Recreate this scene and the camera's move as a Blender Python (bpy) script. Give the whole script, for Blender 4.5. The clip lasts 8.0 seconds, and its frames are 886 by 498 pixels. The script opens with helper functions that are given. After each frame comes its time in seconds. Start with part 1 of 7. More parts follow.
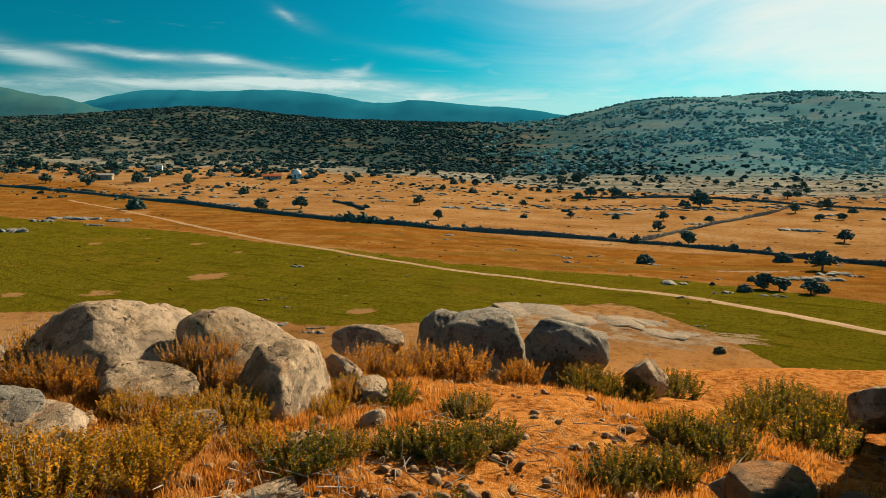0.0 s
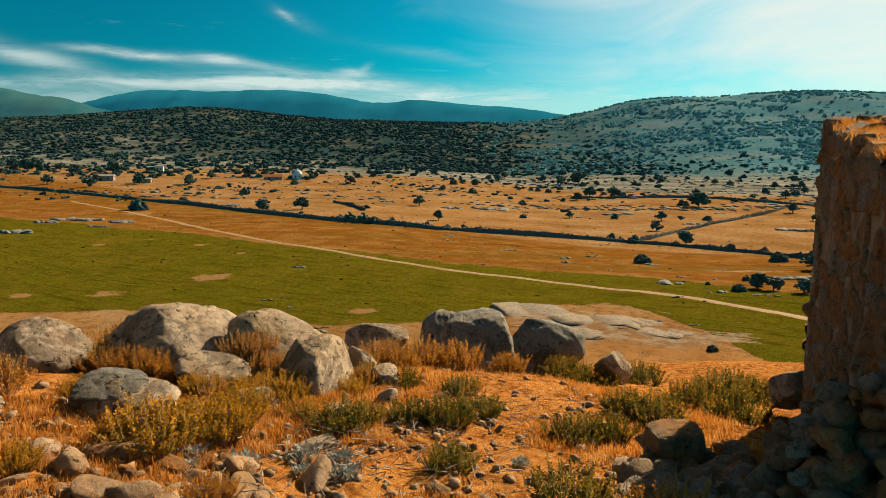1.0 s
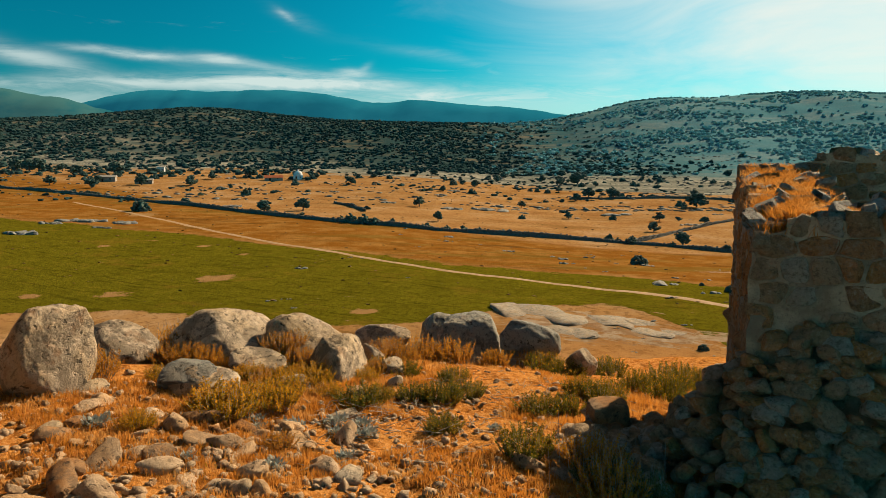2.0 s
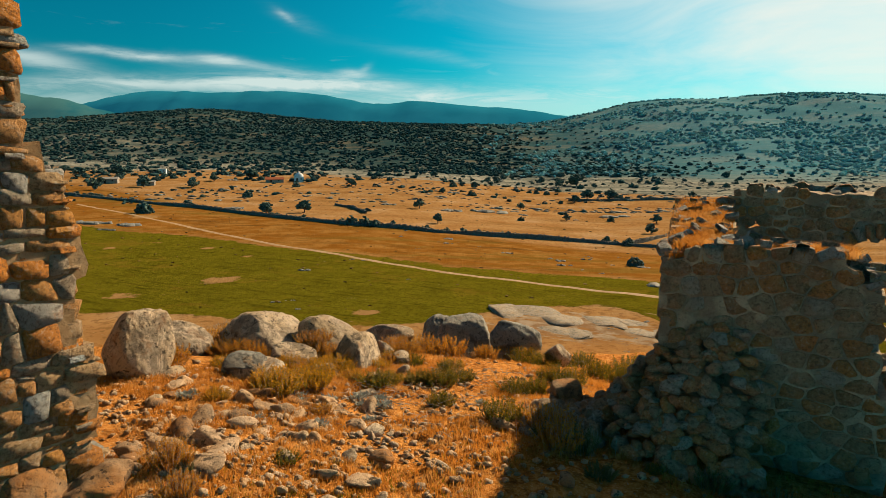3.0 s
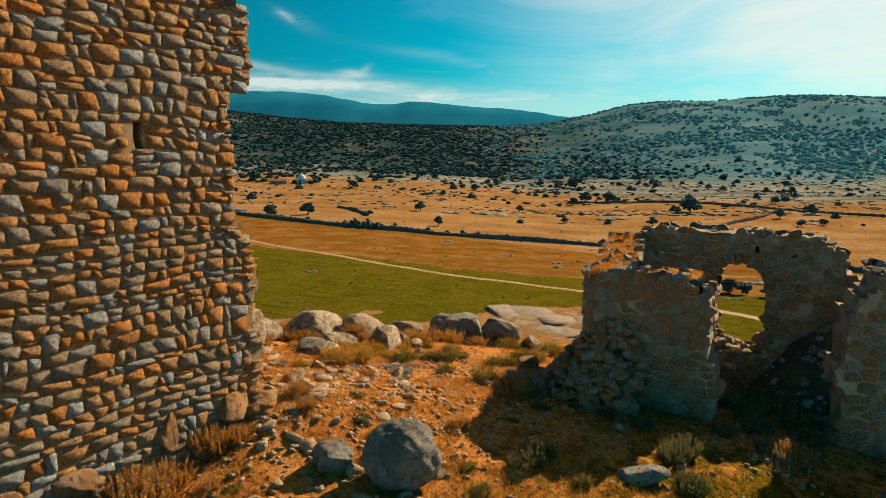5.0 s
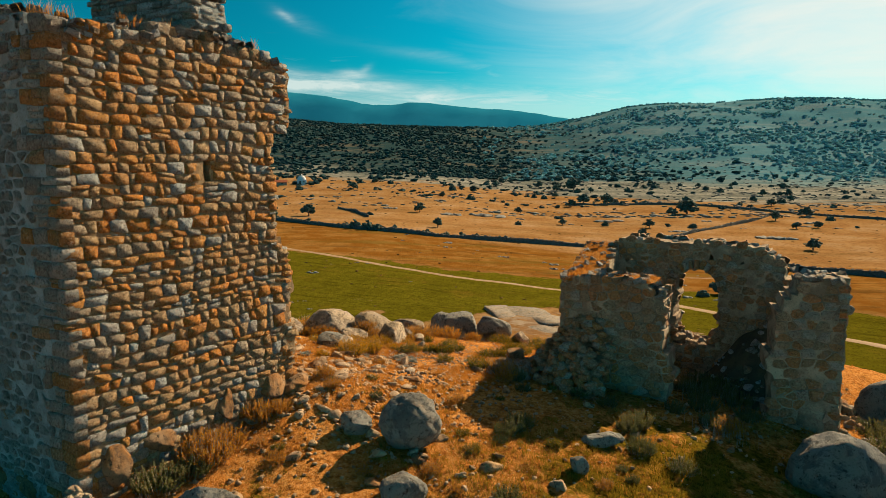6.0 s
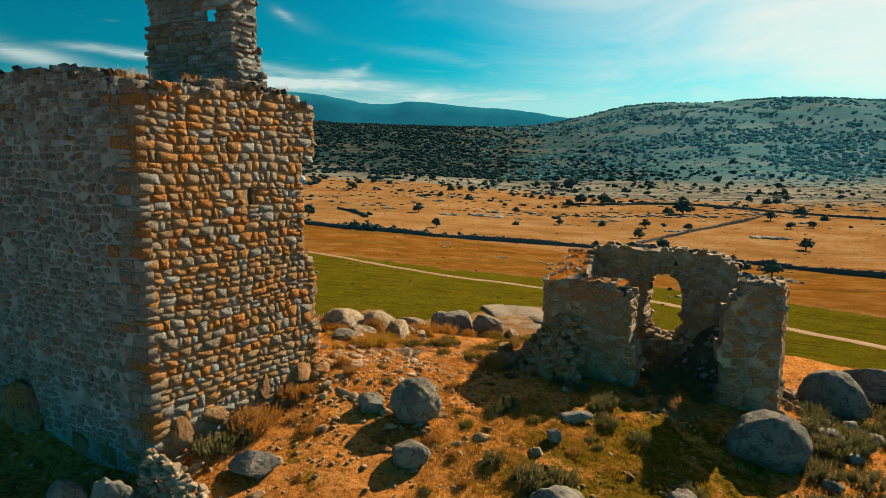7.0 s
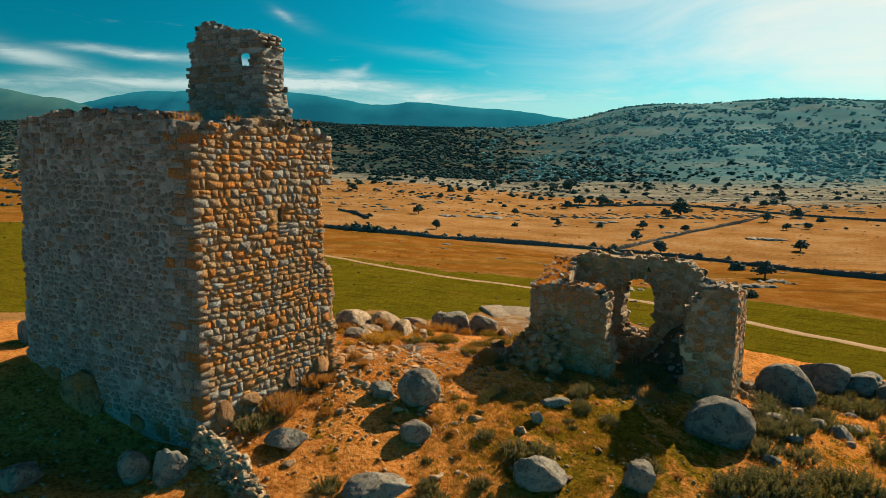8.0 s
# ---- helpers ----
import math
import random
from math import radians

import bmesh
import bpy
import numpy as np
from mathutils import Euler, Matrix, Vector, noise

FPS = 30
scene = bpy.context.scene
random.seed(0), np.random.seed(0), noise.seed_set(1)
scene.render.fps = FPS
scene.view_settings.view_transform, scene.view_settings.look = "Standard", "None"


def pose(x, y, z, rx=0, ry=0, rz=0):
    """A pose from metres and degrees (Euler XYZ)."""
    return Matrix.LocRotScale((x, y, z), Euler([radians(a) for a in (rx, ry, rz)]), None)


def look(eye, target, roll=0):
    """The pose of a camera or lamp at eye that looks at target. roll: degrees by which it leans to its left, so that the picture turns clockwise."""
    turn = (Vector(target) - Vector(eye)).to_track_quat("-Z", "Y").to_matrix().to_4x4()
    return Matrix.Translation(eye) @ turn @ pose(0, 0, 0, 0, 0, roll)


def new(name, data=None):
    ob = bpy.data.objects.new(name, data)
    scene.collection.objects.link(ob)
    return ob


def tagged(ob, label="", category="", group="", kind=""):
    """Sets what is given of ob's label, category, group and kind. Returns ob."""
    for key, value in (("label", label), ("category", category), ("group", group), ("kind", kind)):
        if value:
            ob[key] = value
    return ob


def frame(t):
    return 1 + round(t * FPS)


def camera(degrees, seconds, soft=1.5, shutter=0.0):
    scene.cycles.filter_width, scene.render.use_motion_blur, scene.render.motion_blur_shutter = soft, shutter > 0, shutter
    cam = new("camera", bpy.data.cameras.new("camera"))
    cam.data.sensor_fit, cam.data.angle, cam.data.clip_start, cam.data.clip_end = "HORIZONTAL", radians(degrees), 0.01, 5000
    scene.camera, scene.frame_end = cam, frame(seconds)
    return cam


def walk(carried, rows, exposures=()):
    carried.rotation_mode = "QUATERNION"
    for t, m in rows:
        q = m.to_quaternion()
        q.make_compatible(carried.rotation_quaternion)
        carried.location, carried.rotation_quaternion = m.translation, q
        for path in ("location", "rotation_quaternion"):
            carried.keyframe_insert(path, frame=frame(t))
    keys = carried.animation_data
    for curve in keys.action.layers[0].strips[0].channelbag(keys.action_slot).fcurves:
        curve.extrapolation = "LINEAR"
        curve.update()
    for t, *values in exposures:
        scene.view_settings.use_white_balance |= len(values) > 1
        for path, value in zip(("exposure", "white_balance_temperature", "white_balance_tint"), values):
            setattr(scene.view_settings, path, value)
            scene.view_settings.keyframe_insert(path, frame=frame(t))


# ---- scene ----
# ---------------------------------------------------------------- camera and its walk
cam = camera(66.0, 8.0, soft=0.65)
PATH = [
    (0, (2.709, 6.488, 1.581), (1.699, 8.191, 1.302), 0.0),
    (0.5, (3.118, 5.773, 1.711), (2.109, 7.477, 1.432), 0.0),
    (1, (3.576, 5.047, 1.988), (2.566, 6.75, 1.708), -0.1),
    (1.5, (4.092, 4.247, 2.255), (3.082, 5.95, 1.974), -0.1),
    (3, (5.994, 1.145, 3.164), (4.984, 2.849, 2.886), -0.1),
    (3.5, (6.618, 0.085, 3.463), (5.607, 1.788, 3.185), -0.1),
    (4, (7.262, -1.037, 3.761), (6.251, 0.667, 3.483), 0.0),
    (4.5, (7.93, -2.224, 4.079), (6.919, -0.521, 3.801), 0.0),
    (6, (9.944, -5.723, 4.927), (8.936, -4.018, 4.652), 0.2),
    (6.5, (10.625, -6.877, 5.247), (9.618, -5.171, 4.971), 0.2),
    (7, (11.303, -8.073, 5.563), (10.299, -6.366, 5.285), 0.2),
    (7.5, (11.982, -9.22, 5.883), (10.978, -7.513, 5.606), 0.2),
    (8, (12.687, -10.405, 6.212), (11.683, -8.697, 5.935), 0.2),
]
walk(cam, [(t, look(eye, target, roll)) for t, eye, target, roll in PATH], exposures=[(0, 1.35), (8, 1.35)])

# The valley runs away from the ruins: u to its right, v along it, from a point on the knoll.
OX, OY = 2.709, 6.488
RUX, RUY = 0.8599, 0.5105
FVX, FVY = -0.5105, 0.8599


def xy(u, v):
    return OX + u * RUX + v * FVX, OY + u * RUY + v * FVY


def uv(x, y):
    return (x - OX) * RUX + (y - OY) * RUY, (x - OX) * FVX + (y - OY) * FVY


# ---------------------------------------------------------------- world and sun
SUN_DIR = Vector((0.208, 0.978, 0.0)).normalized()
SUN_ELEV = radians(31.0)
SUN_VEC = Vector((SUN_DIR.x * math.cos(SUN_ELEV), SUN_DIR.y * math.cos(SUN_ELEV), math.sin(SUN_ELEV)))

world = bpy.data.worlds.new("world")
scene.world = world
world.use_nodes = True


class Tree:
    """A small helper to write node trees in one line a node."""

    def __init__(self, tree):
        self.t = tree
        tree.nodes.clear()

    def n(self, kind, **given):
        node = self.t.nodes.new(kind)
        for key, value in given.items():
            if key == "ins":
                for socket, v in value.items():
                    if isinstance(v, bpy.types.NodeSocket):
                        self.t.links.new(v, node.inputs[socket])
                    else:
                        node.inputs[socket].default_value = v
            else:
                setattr(node, key, value)
        return node

    def math(self, op, a, b=0.0, c=0.0, clamp=False):
        return self.n("ShaderNodeMath", operation=op, use_clamp=clamp, ins={0: a, 1: b, 2: c}).outputs[0]

    def mix(self, fac, a, b, blend="MIX"):
        m = self.n("ShaderNodeMix", data_type="RGBA", blend_type=blend, clamp_factor=True)
        for slot, v in ((0, fac), (6, a), (7, b)):
            if isinstance(v, bpy.types.NodeSocket):
                self.t.links.new(v, m.inputs[slot])
            elif slot == 0:
                m.inputs[slot].default_value = v
            else:
                m.inputs[slot].default_value = (*v[:3], 1)
        return m.outputs[2]

    def noise(self, vec, scale, detail=4.0, rough=0.55, dist=0.0):
        return self.n("ShaderNodeTexNoise", ins={"Vector": vec, "Scale": scale, "Detail": detail, "Roughness": rough, "Distortion": dist}).outputs[0]

    def ramp(self, fac, stops, interp="LINEAR"):
        r = self.n("ShaderNodeValToRGB", ins={0: fac})
        r.color_ramp.interpolation = interp
        while len(r.color_ramp.elements) < len(stops):
            r.color_ramp.elements.new(0.5)
        for e, (pos, col) in zip(r.color_ramp.elements, stops):
            e.position = pos
            e.color = (col, col, col, 1) if isinstance(col, (int, float)) else (*col, 1)
        return r.outputs[0]

    def span(self, v, lo, hi):
        return self.n("ShaderNodeMapRange", clamp=True, interpolation_type="SMOOTHSTEP", ins={0: v, 1: lo, 2: hi}).outputs[0]


CLOUD = (11.2, 12.6, 11.8)
# thin clouds: place across and above the valley's line, half widths, slope, strength
WISPS = ((-0.59, 0.137, 0.085, 0.013, -0.24, 0.75), (-0.43, 0.1395, 0.07, 0.006, -0.10, 0.85), (-0.52, 0.149, 0.04, 0.004, -0.05, 0.25),
         (-0.317, 0.132, 0.035, 0.006, -0.12, 0.85), (-0.25, 0.121, 0.05, 0.006, -0.14, 0.3), (-0.222, 0.194, 0.012, 0.005, -0.5, 0.5),
         (-0.205, 0.186, 0.03, 0.009, -0.4, 0.14), (-0.128, 0.112, 0.022, 0.006, -0.1, 0.55), (-0.11, 0.119, 0.008, 0.005, 0.4, 0.3), (0.09, 0.119, 0.13, 0.008, -0.17, 0.28),
         (-0.45, 0.098, 0.26, 0.011, 0.0, 0.8), (-0.22, 0.099, 0.12, 0.012, -0.03, 0.75), (-0.02, 0.078, 0.2, 0.013, -0.12, 0.9), (0.2, 0.078, 0.2, 0.02, 0.0, 0.7))


def build_world():
    t = Tree(world.node_tree)
    sky = t.n("ShaderNodeTexSky", sky_type="NISHITA", sun_disc=False, sun_elevation=SUN_ELEV,
              sun_rotation=math.atan2(SUN_DIR.x, SUN_DIR.y), altitude=900.0, air_density=1.0, dust_density=1.2, ozone_density=2.0)
    way = t.n("ShaderNodeTexCoord").outputs["Generated"]
    turn = t.n("ShaderNodeVectorRotate", rotation_type="Z_AXIS", ins={"Vector": way, "Angle": -math.atan2(-FVX, FVY)}).outputs[0]
    parts = t.n("ShaderNodeSeparateXYZ", ins={0: turn}).outputs
    up = parts[2]
    # the picture's strong teal cast, paler towards the ground and the sun
    toned = t.mix(1.0, sky.outputs[0], (0.006, 0.86, 0.90), "MULTIPLY")
    lift = t.math("MULTIPLY_ADD", t.span(parts[0], -0.5, 0.45), t.math("MULTIPLY", t.span(parts[1], 0.2, 0.6), 0.55), 0.86)
    toned = t.mix(1.0, toned, t.n("ShaderNodeCombineXYZ", ins={0: lift, 1: lift, 2: lift}).outputs[0], "MULTIPLY")
    # upper sky, out of view, darkened so that shaded ground stays dark
    toned = t.mix(t.span(up, 0.2, 0.75), toned, t.mix(1.0, toned, (0.28, 0.28, 0.28), "MULTIPLY"))
    # away from the sun the unseen sky is brightened to fill shaded walls
    away = t.math("MULTIPLY_ADD", t.span(parts[1], 0.25, -0.85), 2.2, 1.0)
    toned = t.mix(1.0, toned, t.n("ShaderNodeCombineXYZ", ins={0: t.math("MULTIPLY", away, t.math("MULTIPLY_ADD", t.span(parts[1], 0.25, -0.5), 10.0, 1.0)), 1: away, 2: t.math("MULTIPLY", away, t.math("MULTIPLY_ADD", t.span(parts[1], 0.25, -0.5), -0.15, 1.0))}).outputs[0], "MULTIPLY")
    sun_dot = t.n("ShaderNodeVectorMath", operation="DOT_PRODUCT", ins={0: way, 1: SUN_VEC}).outputs["Value"]
    veil = t.noise(t.n("ShaderNodeMapping", ins={"Vector": turn, "Rotation": (0, radians(-8), 0), "Scale": (1.0, 1.0, 4.5)}).outputs[0], 3.2, 6.0, 0.6, 0.7)
    glow = t.span(t.math("MULTIPLY_ADD", t.math("SUBTRACT", veil, 0.5), 0.20, sun_dot), 0.70, 0.985)
    front = t.math("MAXIMUM", parts[1], 0.05)
    across, rise = t.math("DIVIDE", parts[0], front), t.math("DIVIDE", up, front)
    streak_at = t.n("ShaderNodeMapping", ins={"Vector": turn, "Rotation": (0, radians(-6), 0), "Scale": (1.3, 1.3, 10.0)}).outputs[0]
    streak = t.noise(streak_at, 5.5, 7.0, 0.65, 0.8)
    fray = t.noise(t.n("ShaderNodeMapping", ins={"Vector": turn, "Scale": (1.0, 1.0, 3.0)}).outputs[0], 16.0, 5.0, 0.6, 0.4)
    rise = t.math("MULTIPLY_ADD", t.math("SUBTRACT", fray, 0.5), 0.012, rise)
    cloud = t.math("MULTIPLY", t.span(streak, 0.60, 0.75), 0.06)
    for a0, e0, wa, we, slope, power in WISPS:
        da = t.math("SUBTRACT", across, a0)
        de = t.math("SUBTRACT", t.math("SUBTRACT", rise, e0), t.math("MULTIPLY", da, slope))
        r2 = t.math("ADD", t.math("POWER", t.math("ABSOLUTE", t.math("DIVIDE", da, wa)), 2.0), t.math("POWER", t.math("ABSOLUTE", t.math("DIVIDE", de, we)), 2.0))
        puff = t.math("MULTIPLY", t.math("EXPONENT", t.math("MULTIPLY", r2, -1.0)), t.math("MULTIPLY_ADD", streak, 3.2, -0.85, clamp=True), clamp=True)
        cloud = t.math("ADD", cloud, t.math("MULTIPLY", puff, power), clamp=True)
    band = t.math("SUBTRACT", 1.0, t.span(t.math("MULTIPLY_ADD", t.math("SUBTRACT", streak, 0.5), 0.08, t.math("MULTIPLY_ADD", across, -0.02, up)), 0.055, 0.115), clamp=True)
    band = t.math("MULTIPLY", band, t.math("MULTIPLY", t.span(parts[1], -0.1, 0.5), 0.5))
    white = t.math("MAXIMUM", t.math("MAXIMUM", t.math("MULTIPLY", cloud, 0.85), band), glow)
    colour = t.mix(t.math("MULTIPLY", white, 0.95), toned, t.mix(glow, CLOUD, (14.2, 13.4, 11.8)))
    back = t.n("ShaderNodeBackground", ins={"Color": colour, "Strength": 0.0270})
    t.n("ShaderNodeOutputWorld", ins={0: back.outputs[0]})


build_world()

sun = new("sun", bpy.data.lights.new("sun", "SUN"))
sun.data.energy, sun.data.angle, sun.data.color = 4.7, radians(0.6), (1.0, 0.72, 0.40)
sun.matrix_world = look(SUN_VEC * 50, (0, 0, 0))

# ---------------------------------------------------------------- materials


def material(name, rough=0.9, spec=0.2):
    m = bpy.data.materials.new(name)
    m.use_nodes = True
    t = Tree(m.node_tree)
    b = t.n("ShaderNodeBsdfPrincipled", ins={"Roughness": rough, "Specular IOR Level": spec})
    t.n("ShaderNodeOutputMaterial", ins={0: b.outputs[0]})
    return m, t, b


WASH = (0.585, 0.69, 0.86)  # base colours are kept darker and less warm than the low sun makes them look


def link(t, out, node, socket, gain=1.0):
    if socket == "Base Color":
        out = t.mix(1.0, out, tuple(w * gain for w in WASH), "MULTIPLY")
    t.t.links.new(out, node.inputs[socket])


def bump(t, b, height, strength, distance):
    link(t, t.n("ShaderNodeBump", ins={"Height": height, "Strength": strength, "Distance": distance}).outputs[0], b, "Normal")


def place_of(t, kind="Position"):
    return t.n("ShaderNodeNewGeometry").outputs[kind]


def own_random(t):
    a = t.n("ShaderNodeObjectInfo").outputs["Random"]
    b = t.n("ShaderNodeNewGeometry").outputs["Random Per Island"]
    return t.math("FRACT", t.math("ADD", a, b))


def ground_material():
    m, t, b = material("dry_ground", 1.0, 0.0)
    p = place_of(t)
    attr = lambda name: t.n("ShaderNodeAttribute", attribute_name=name).outputs["Fac"]
    fine = t.noise(p, 9.0, 6.0, 0.65)
    mid = t.noise(p, 1.1, 5.0, 0.6)
    wide = t.noise(p, 0.06, 5.0, 0.6)
    dry = t.ramp(mid, [(0.30, (0.156, 0.055, 0.0114)), (0.5, (0.260, 0.107, 0.0234)), (0.72, (0.312, 0.151, 0.0442))])
    dry = t.mix(t.span(fine, 0.42, 0.75), dry, (0.322, 0.177, 0.0676))
    dry = t.mix(t.math("MULTIPLY", t.span(t.noise(p, 30.0, 4.0, 0.75), 0.52, 0.64), 0.7), dry, (0.36, 0.24, 0.13))
    dry = t.mix(t.math("MULTIPLY", t.span(t.noise(p, 2.6, 6.0, 0.75), 0.52, 0.62), 0.7), dry, (0.10, 0.042, 0.012))
    dry = t.mix(t.math("MULTIPLY", t.span(fine, 0.52, 0.3), 0.75), dry, (0.062, 0.023, 0.0073))
    straw = t.ramp(wide, [(0.30, (0.218, 0.088, 0.0187)), (0.52, (0.302, 0.140, 0.0364)), (0.70, (0.343, 0.187, 0.0676))])
    straw = t.mix(1.0, straw, (1.40, 1.52, 2.1), "MULTIPLY")
    # streaks that run along the valley floor
    lane = t.n("ShaderNodeVectorRotate", rotation_type="Z_AXIS", ins={"Vector": p, "Angle": -math.atan2(RUY, RUX)}).outputs[0]
    long = t.n("ShaderNodeMapping", ins={"Vector": lane, "Scale": (0.22, 1.0, 1.0)}).outputs[0]
    straw = t.mix(t.math("MULTIPLY", t.span(t.noise(long, 0.07, 7.0, 0.7), 0.50, 0.64), 0.55), straw, (0.26, 0.135, 0.045))
    tuft = t.noise(p, 0.9, 6.0, 0.7)
    straw = t.mix(t.math("MULTIPLY", t.span(tuft, 0.50, 0.60), 0.45), straw, (0.125, 0.052, 0.0104))
    dry = t.mix(1.0, dry, (3.0, 2.45, 1.8), "MULTIPLY")
    colour = t.mix(attr("valley"), dry, straw)
    rust = t.mix(t.span(t.noise(p, 0.16, 5.0, 0.65), 0.4, 0.66), (0.25, 0.092, 0.014), (0.34, 0.155, 0.035))
    rust = t.mix(t.math("MULTIPLY", t.span(t.noise(long, 0.16, 7.0, 0.75), 0.53, 0.64), 0.6), rust, (0.10, 0.050, 0.014))
    rust = t.mix(t.math("MULTIPLY", t.span(t.noise(p, 0.9, 6.0, 0.75), 0.54, 0.64), 0.35), rust, (0.09, 0.055, 0.016))
    rust = t.mix(t.math("MULTIPLY", t.span(t.noise(long, 0.05, 6.0, 0.7), 0.52, 0.60), 0.5), rust, (0.15, 0.10, 0.018))
    colour = t.mix(attr("rust"), colour, rust)
    g1 = t.noise(p, 0.33, 6.0, 0.7)
    furrow = t.noise(t.n("ShaderNodeMapping", ins={"Vector": p, "Rotation": (0, 0, radians(-50)), "Scale": (0.12, 1.0, 1.0)}).outputs[0], 1.2, 4.0, 0.6)
    green = t.ramp(g1, [(0.32, (0.115, 0.090, 0.006)), (0.55, (0.15, 0.12, 0.008)), (0.75, (0.19, 0.13, 0.012))])
    green = t.mix(t.math("MULTIPLY", t.span(furrow, 0.52, 0.68), 0.55), green, (0.044, 0.039, 0.0031))
    green = t.mix(t.math("MULTIPLY", t.span(t.noise(p, 2.4, 5.0, 0.8), 0.50, 0.60), 0.6), green, (0.045, 0.040, 0.004))
    green = t.mix(t.math("MULTIPLY", t.span(t.noise(p, 0.09, 6.0, 0.75), 0.54, 0.66), 0.5), green, (0.20, 0.115, 0.014))
    edge = t.span(t.math("ADD", attr("green"), t.math("MULTIPLY_ADD", t.noise(p, 0.30, 8.0, 0.75), 1.7, -0.85)), 0.36, 0.64)
    colour = t.mix(edge, colour, green)
    # turf colour: part real moss, part the ruin's shade put into the ground
    moss_shade = t.span(t.math("ADD", attr("moss_shade"), t.math("MULTIPLY_ADD", t.noise(p, 1.3, 7.0, 0.75), 2.6, -1.35)), 0.35, 0.75)
    colour = t.mix(moss_shade, colour, t.mix(t.span(fine, 0.35, 0.65), (0.085, 0.065, 0.007), (0.30, 0.175, 0.016)))
    # grey stony pasture at the foot of the hills
    stony = t.mix(t.span(t.noise(long, 0.09, 7.0, 0.75), 0.42, 0.60), (0.17, 0.16, 0.125), (0.40, 0.35, 0.265))
    stony = t.mix(t.math("MULTIPLY", t.span(t.noise(p, 0.35, 6.0, 0.75), 0.50, 0.60), 0.7), stony, (0.065, 0.085, 0.07))
    colour = t.mix(t.span(t.math("ADD", attr("stony"), t.math("MULTIPLY_ADD", t.noise(long, 0.05, 6.0, 0.7), 2.0, -1.0)), 0.35, 0.65), colour, stony)
    # right-hand hill: distance haze put into its pale blue-green ground colour
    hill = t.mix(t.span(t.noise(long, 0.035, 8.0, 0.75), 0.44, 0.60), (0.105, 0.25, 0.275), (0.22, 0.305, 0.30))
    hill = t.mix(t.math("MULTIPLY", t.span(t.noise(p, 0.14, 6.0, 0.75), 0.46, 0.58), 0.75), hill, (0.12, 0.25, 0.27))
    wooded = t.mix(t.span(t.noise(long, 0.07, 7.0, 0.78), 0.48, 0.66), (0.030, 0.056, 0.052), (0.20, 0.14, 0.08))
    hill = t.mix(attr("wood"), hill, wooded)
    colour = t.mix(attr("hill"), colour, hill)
    slab = t.mix(t.span(t.noise(p, 0.5, 6.0, 0.7), 0.40, 0.62), (0.30, 0.165, 0.08), (0.44, 0.31, 0.20))
    pale = t.span(t.math("ADD", attr("slab"), t.math("MULTIPLY_ADD", t.noise(t.n("ShaderNodeMapping", ins={"Vector": p, "Rotation": (0, 0, radians(-20)), "Scale": (0.45, 1.5, 1.0)}).outputs[0], 0.5, 6.0, 0.7), 2.6, -1.3)), 0.45, 0.62)
    colour = t.mix(pale, colour, slab)
    bare = t.span(t.math("ADD", attr("bare"), t.math("MULTIPLY_ADD", t.noise(p, 0.4, 6.0, 0.75), 1.6, -0.8)), 0.42, 0.62)
    colour = t.mix(bare, colour, (0.36, 0.19, 0.07))
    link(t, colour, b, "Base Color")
    h = t.math("ADD", t.math("MULTIPLY", fine, 1.2), t.noise(p, 45.0, 4.0, 0.75))
    bump(t, b, h, 1.0, 0.06)
    return m


def granite_material(name, pale, dark, warm, lichen=0.5):
    m, t, b = material(name, 0.88, 0.2)
    p = place_of(t)
    r = own_random(t)
    big = t.noise(p, 1.6, 5.0, 0.6)
    grain = t.noise(p, 16.0, 6.0, 0.75)
    speck = t.noise(p, 70.0, 3.0, 0.7)
    c = t.mix(t.span(big, 0.35, 0.68), pale, warm)
    c = t.mix(t.math("MULTIPLY", t.span(grain, 0.52, 0.68), 0.6), c, dark)
    c = t.mix(t.math("MULTIPLY", t.span(speck, 0.54, 0.70), 0.55), c, (dark[0] * 0.5, dark[1] * 0.5, dark[2] * 0.5))
    c = t.mix(t.math("MULTIPLY", t.span(t.noise(p, 4.2, 7.0, 0.75), 0.54, 0.63), 0.7), c, (dark[0] * 0.8, dark[1] * 0.8, dark[2] * 0.8))
    c = t.mix(t.math("MULTIPLY", t.span(t.noise(p, 1.7, 9.0, 0.76, 0.8), 0.50, 0.57), 0.62), c, (dark[0] * 0.9, dark[1] * 0.95, dark[2]))
    pit = t.span(t.noise(p, 11.0, 4.0, 0.6), 0.60, 0.66)
    c = t.mix(t.math("MULTIPLY", pit, 0.8), c, (0.035, 0.028, 0.022))
    spots = t.n("ShaderNodeTexVoronoi", ins={"Vector": p, "Scale": 9.0}).outputs["Distance"]
    rust = t.math("MULTIPLY", t.span(t.noise(p, 3.1, 5.0, 0.65), 0.55, 0.72), lichen)
    c = t.mix(rust, c, (0.42, 0.15, 0.03))
    c = t.mix(t.math("MULTIPLY", t.span(spots, 0.22, 0.08), 0.45), c, (0.09, 0.075, 0.06))
    c = t.mix(t.math("MULTIPLY", r, 0.2), c, dark)
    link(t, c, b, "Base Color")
    h = t.math("ADD", t.math("MULTIPLY", t.noise(p, 5.0, 9.0, 0.78), 1.3), t.math("MULTIPLY", speck, 0.3))
    h = t.math("SUBTRACT", h, t.math("MULTIPLY", pit, 0.35))
    bump(t, b, h, 1.0, 0.05)
    return m


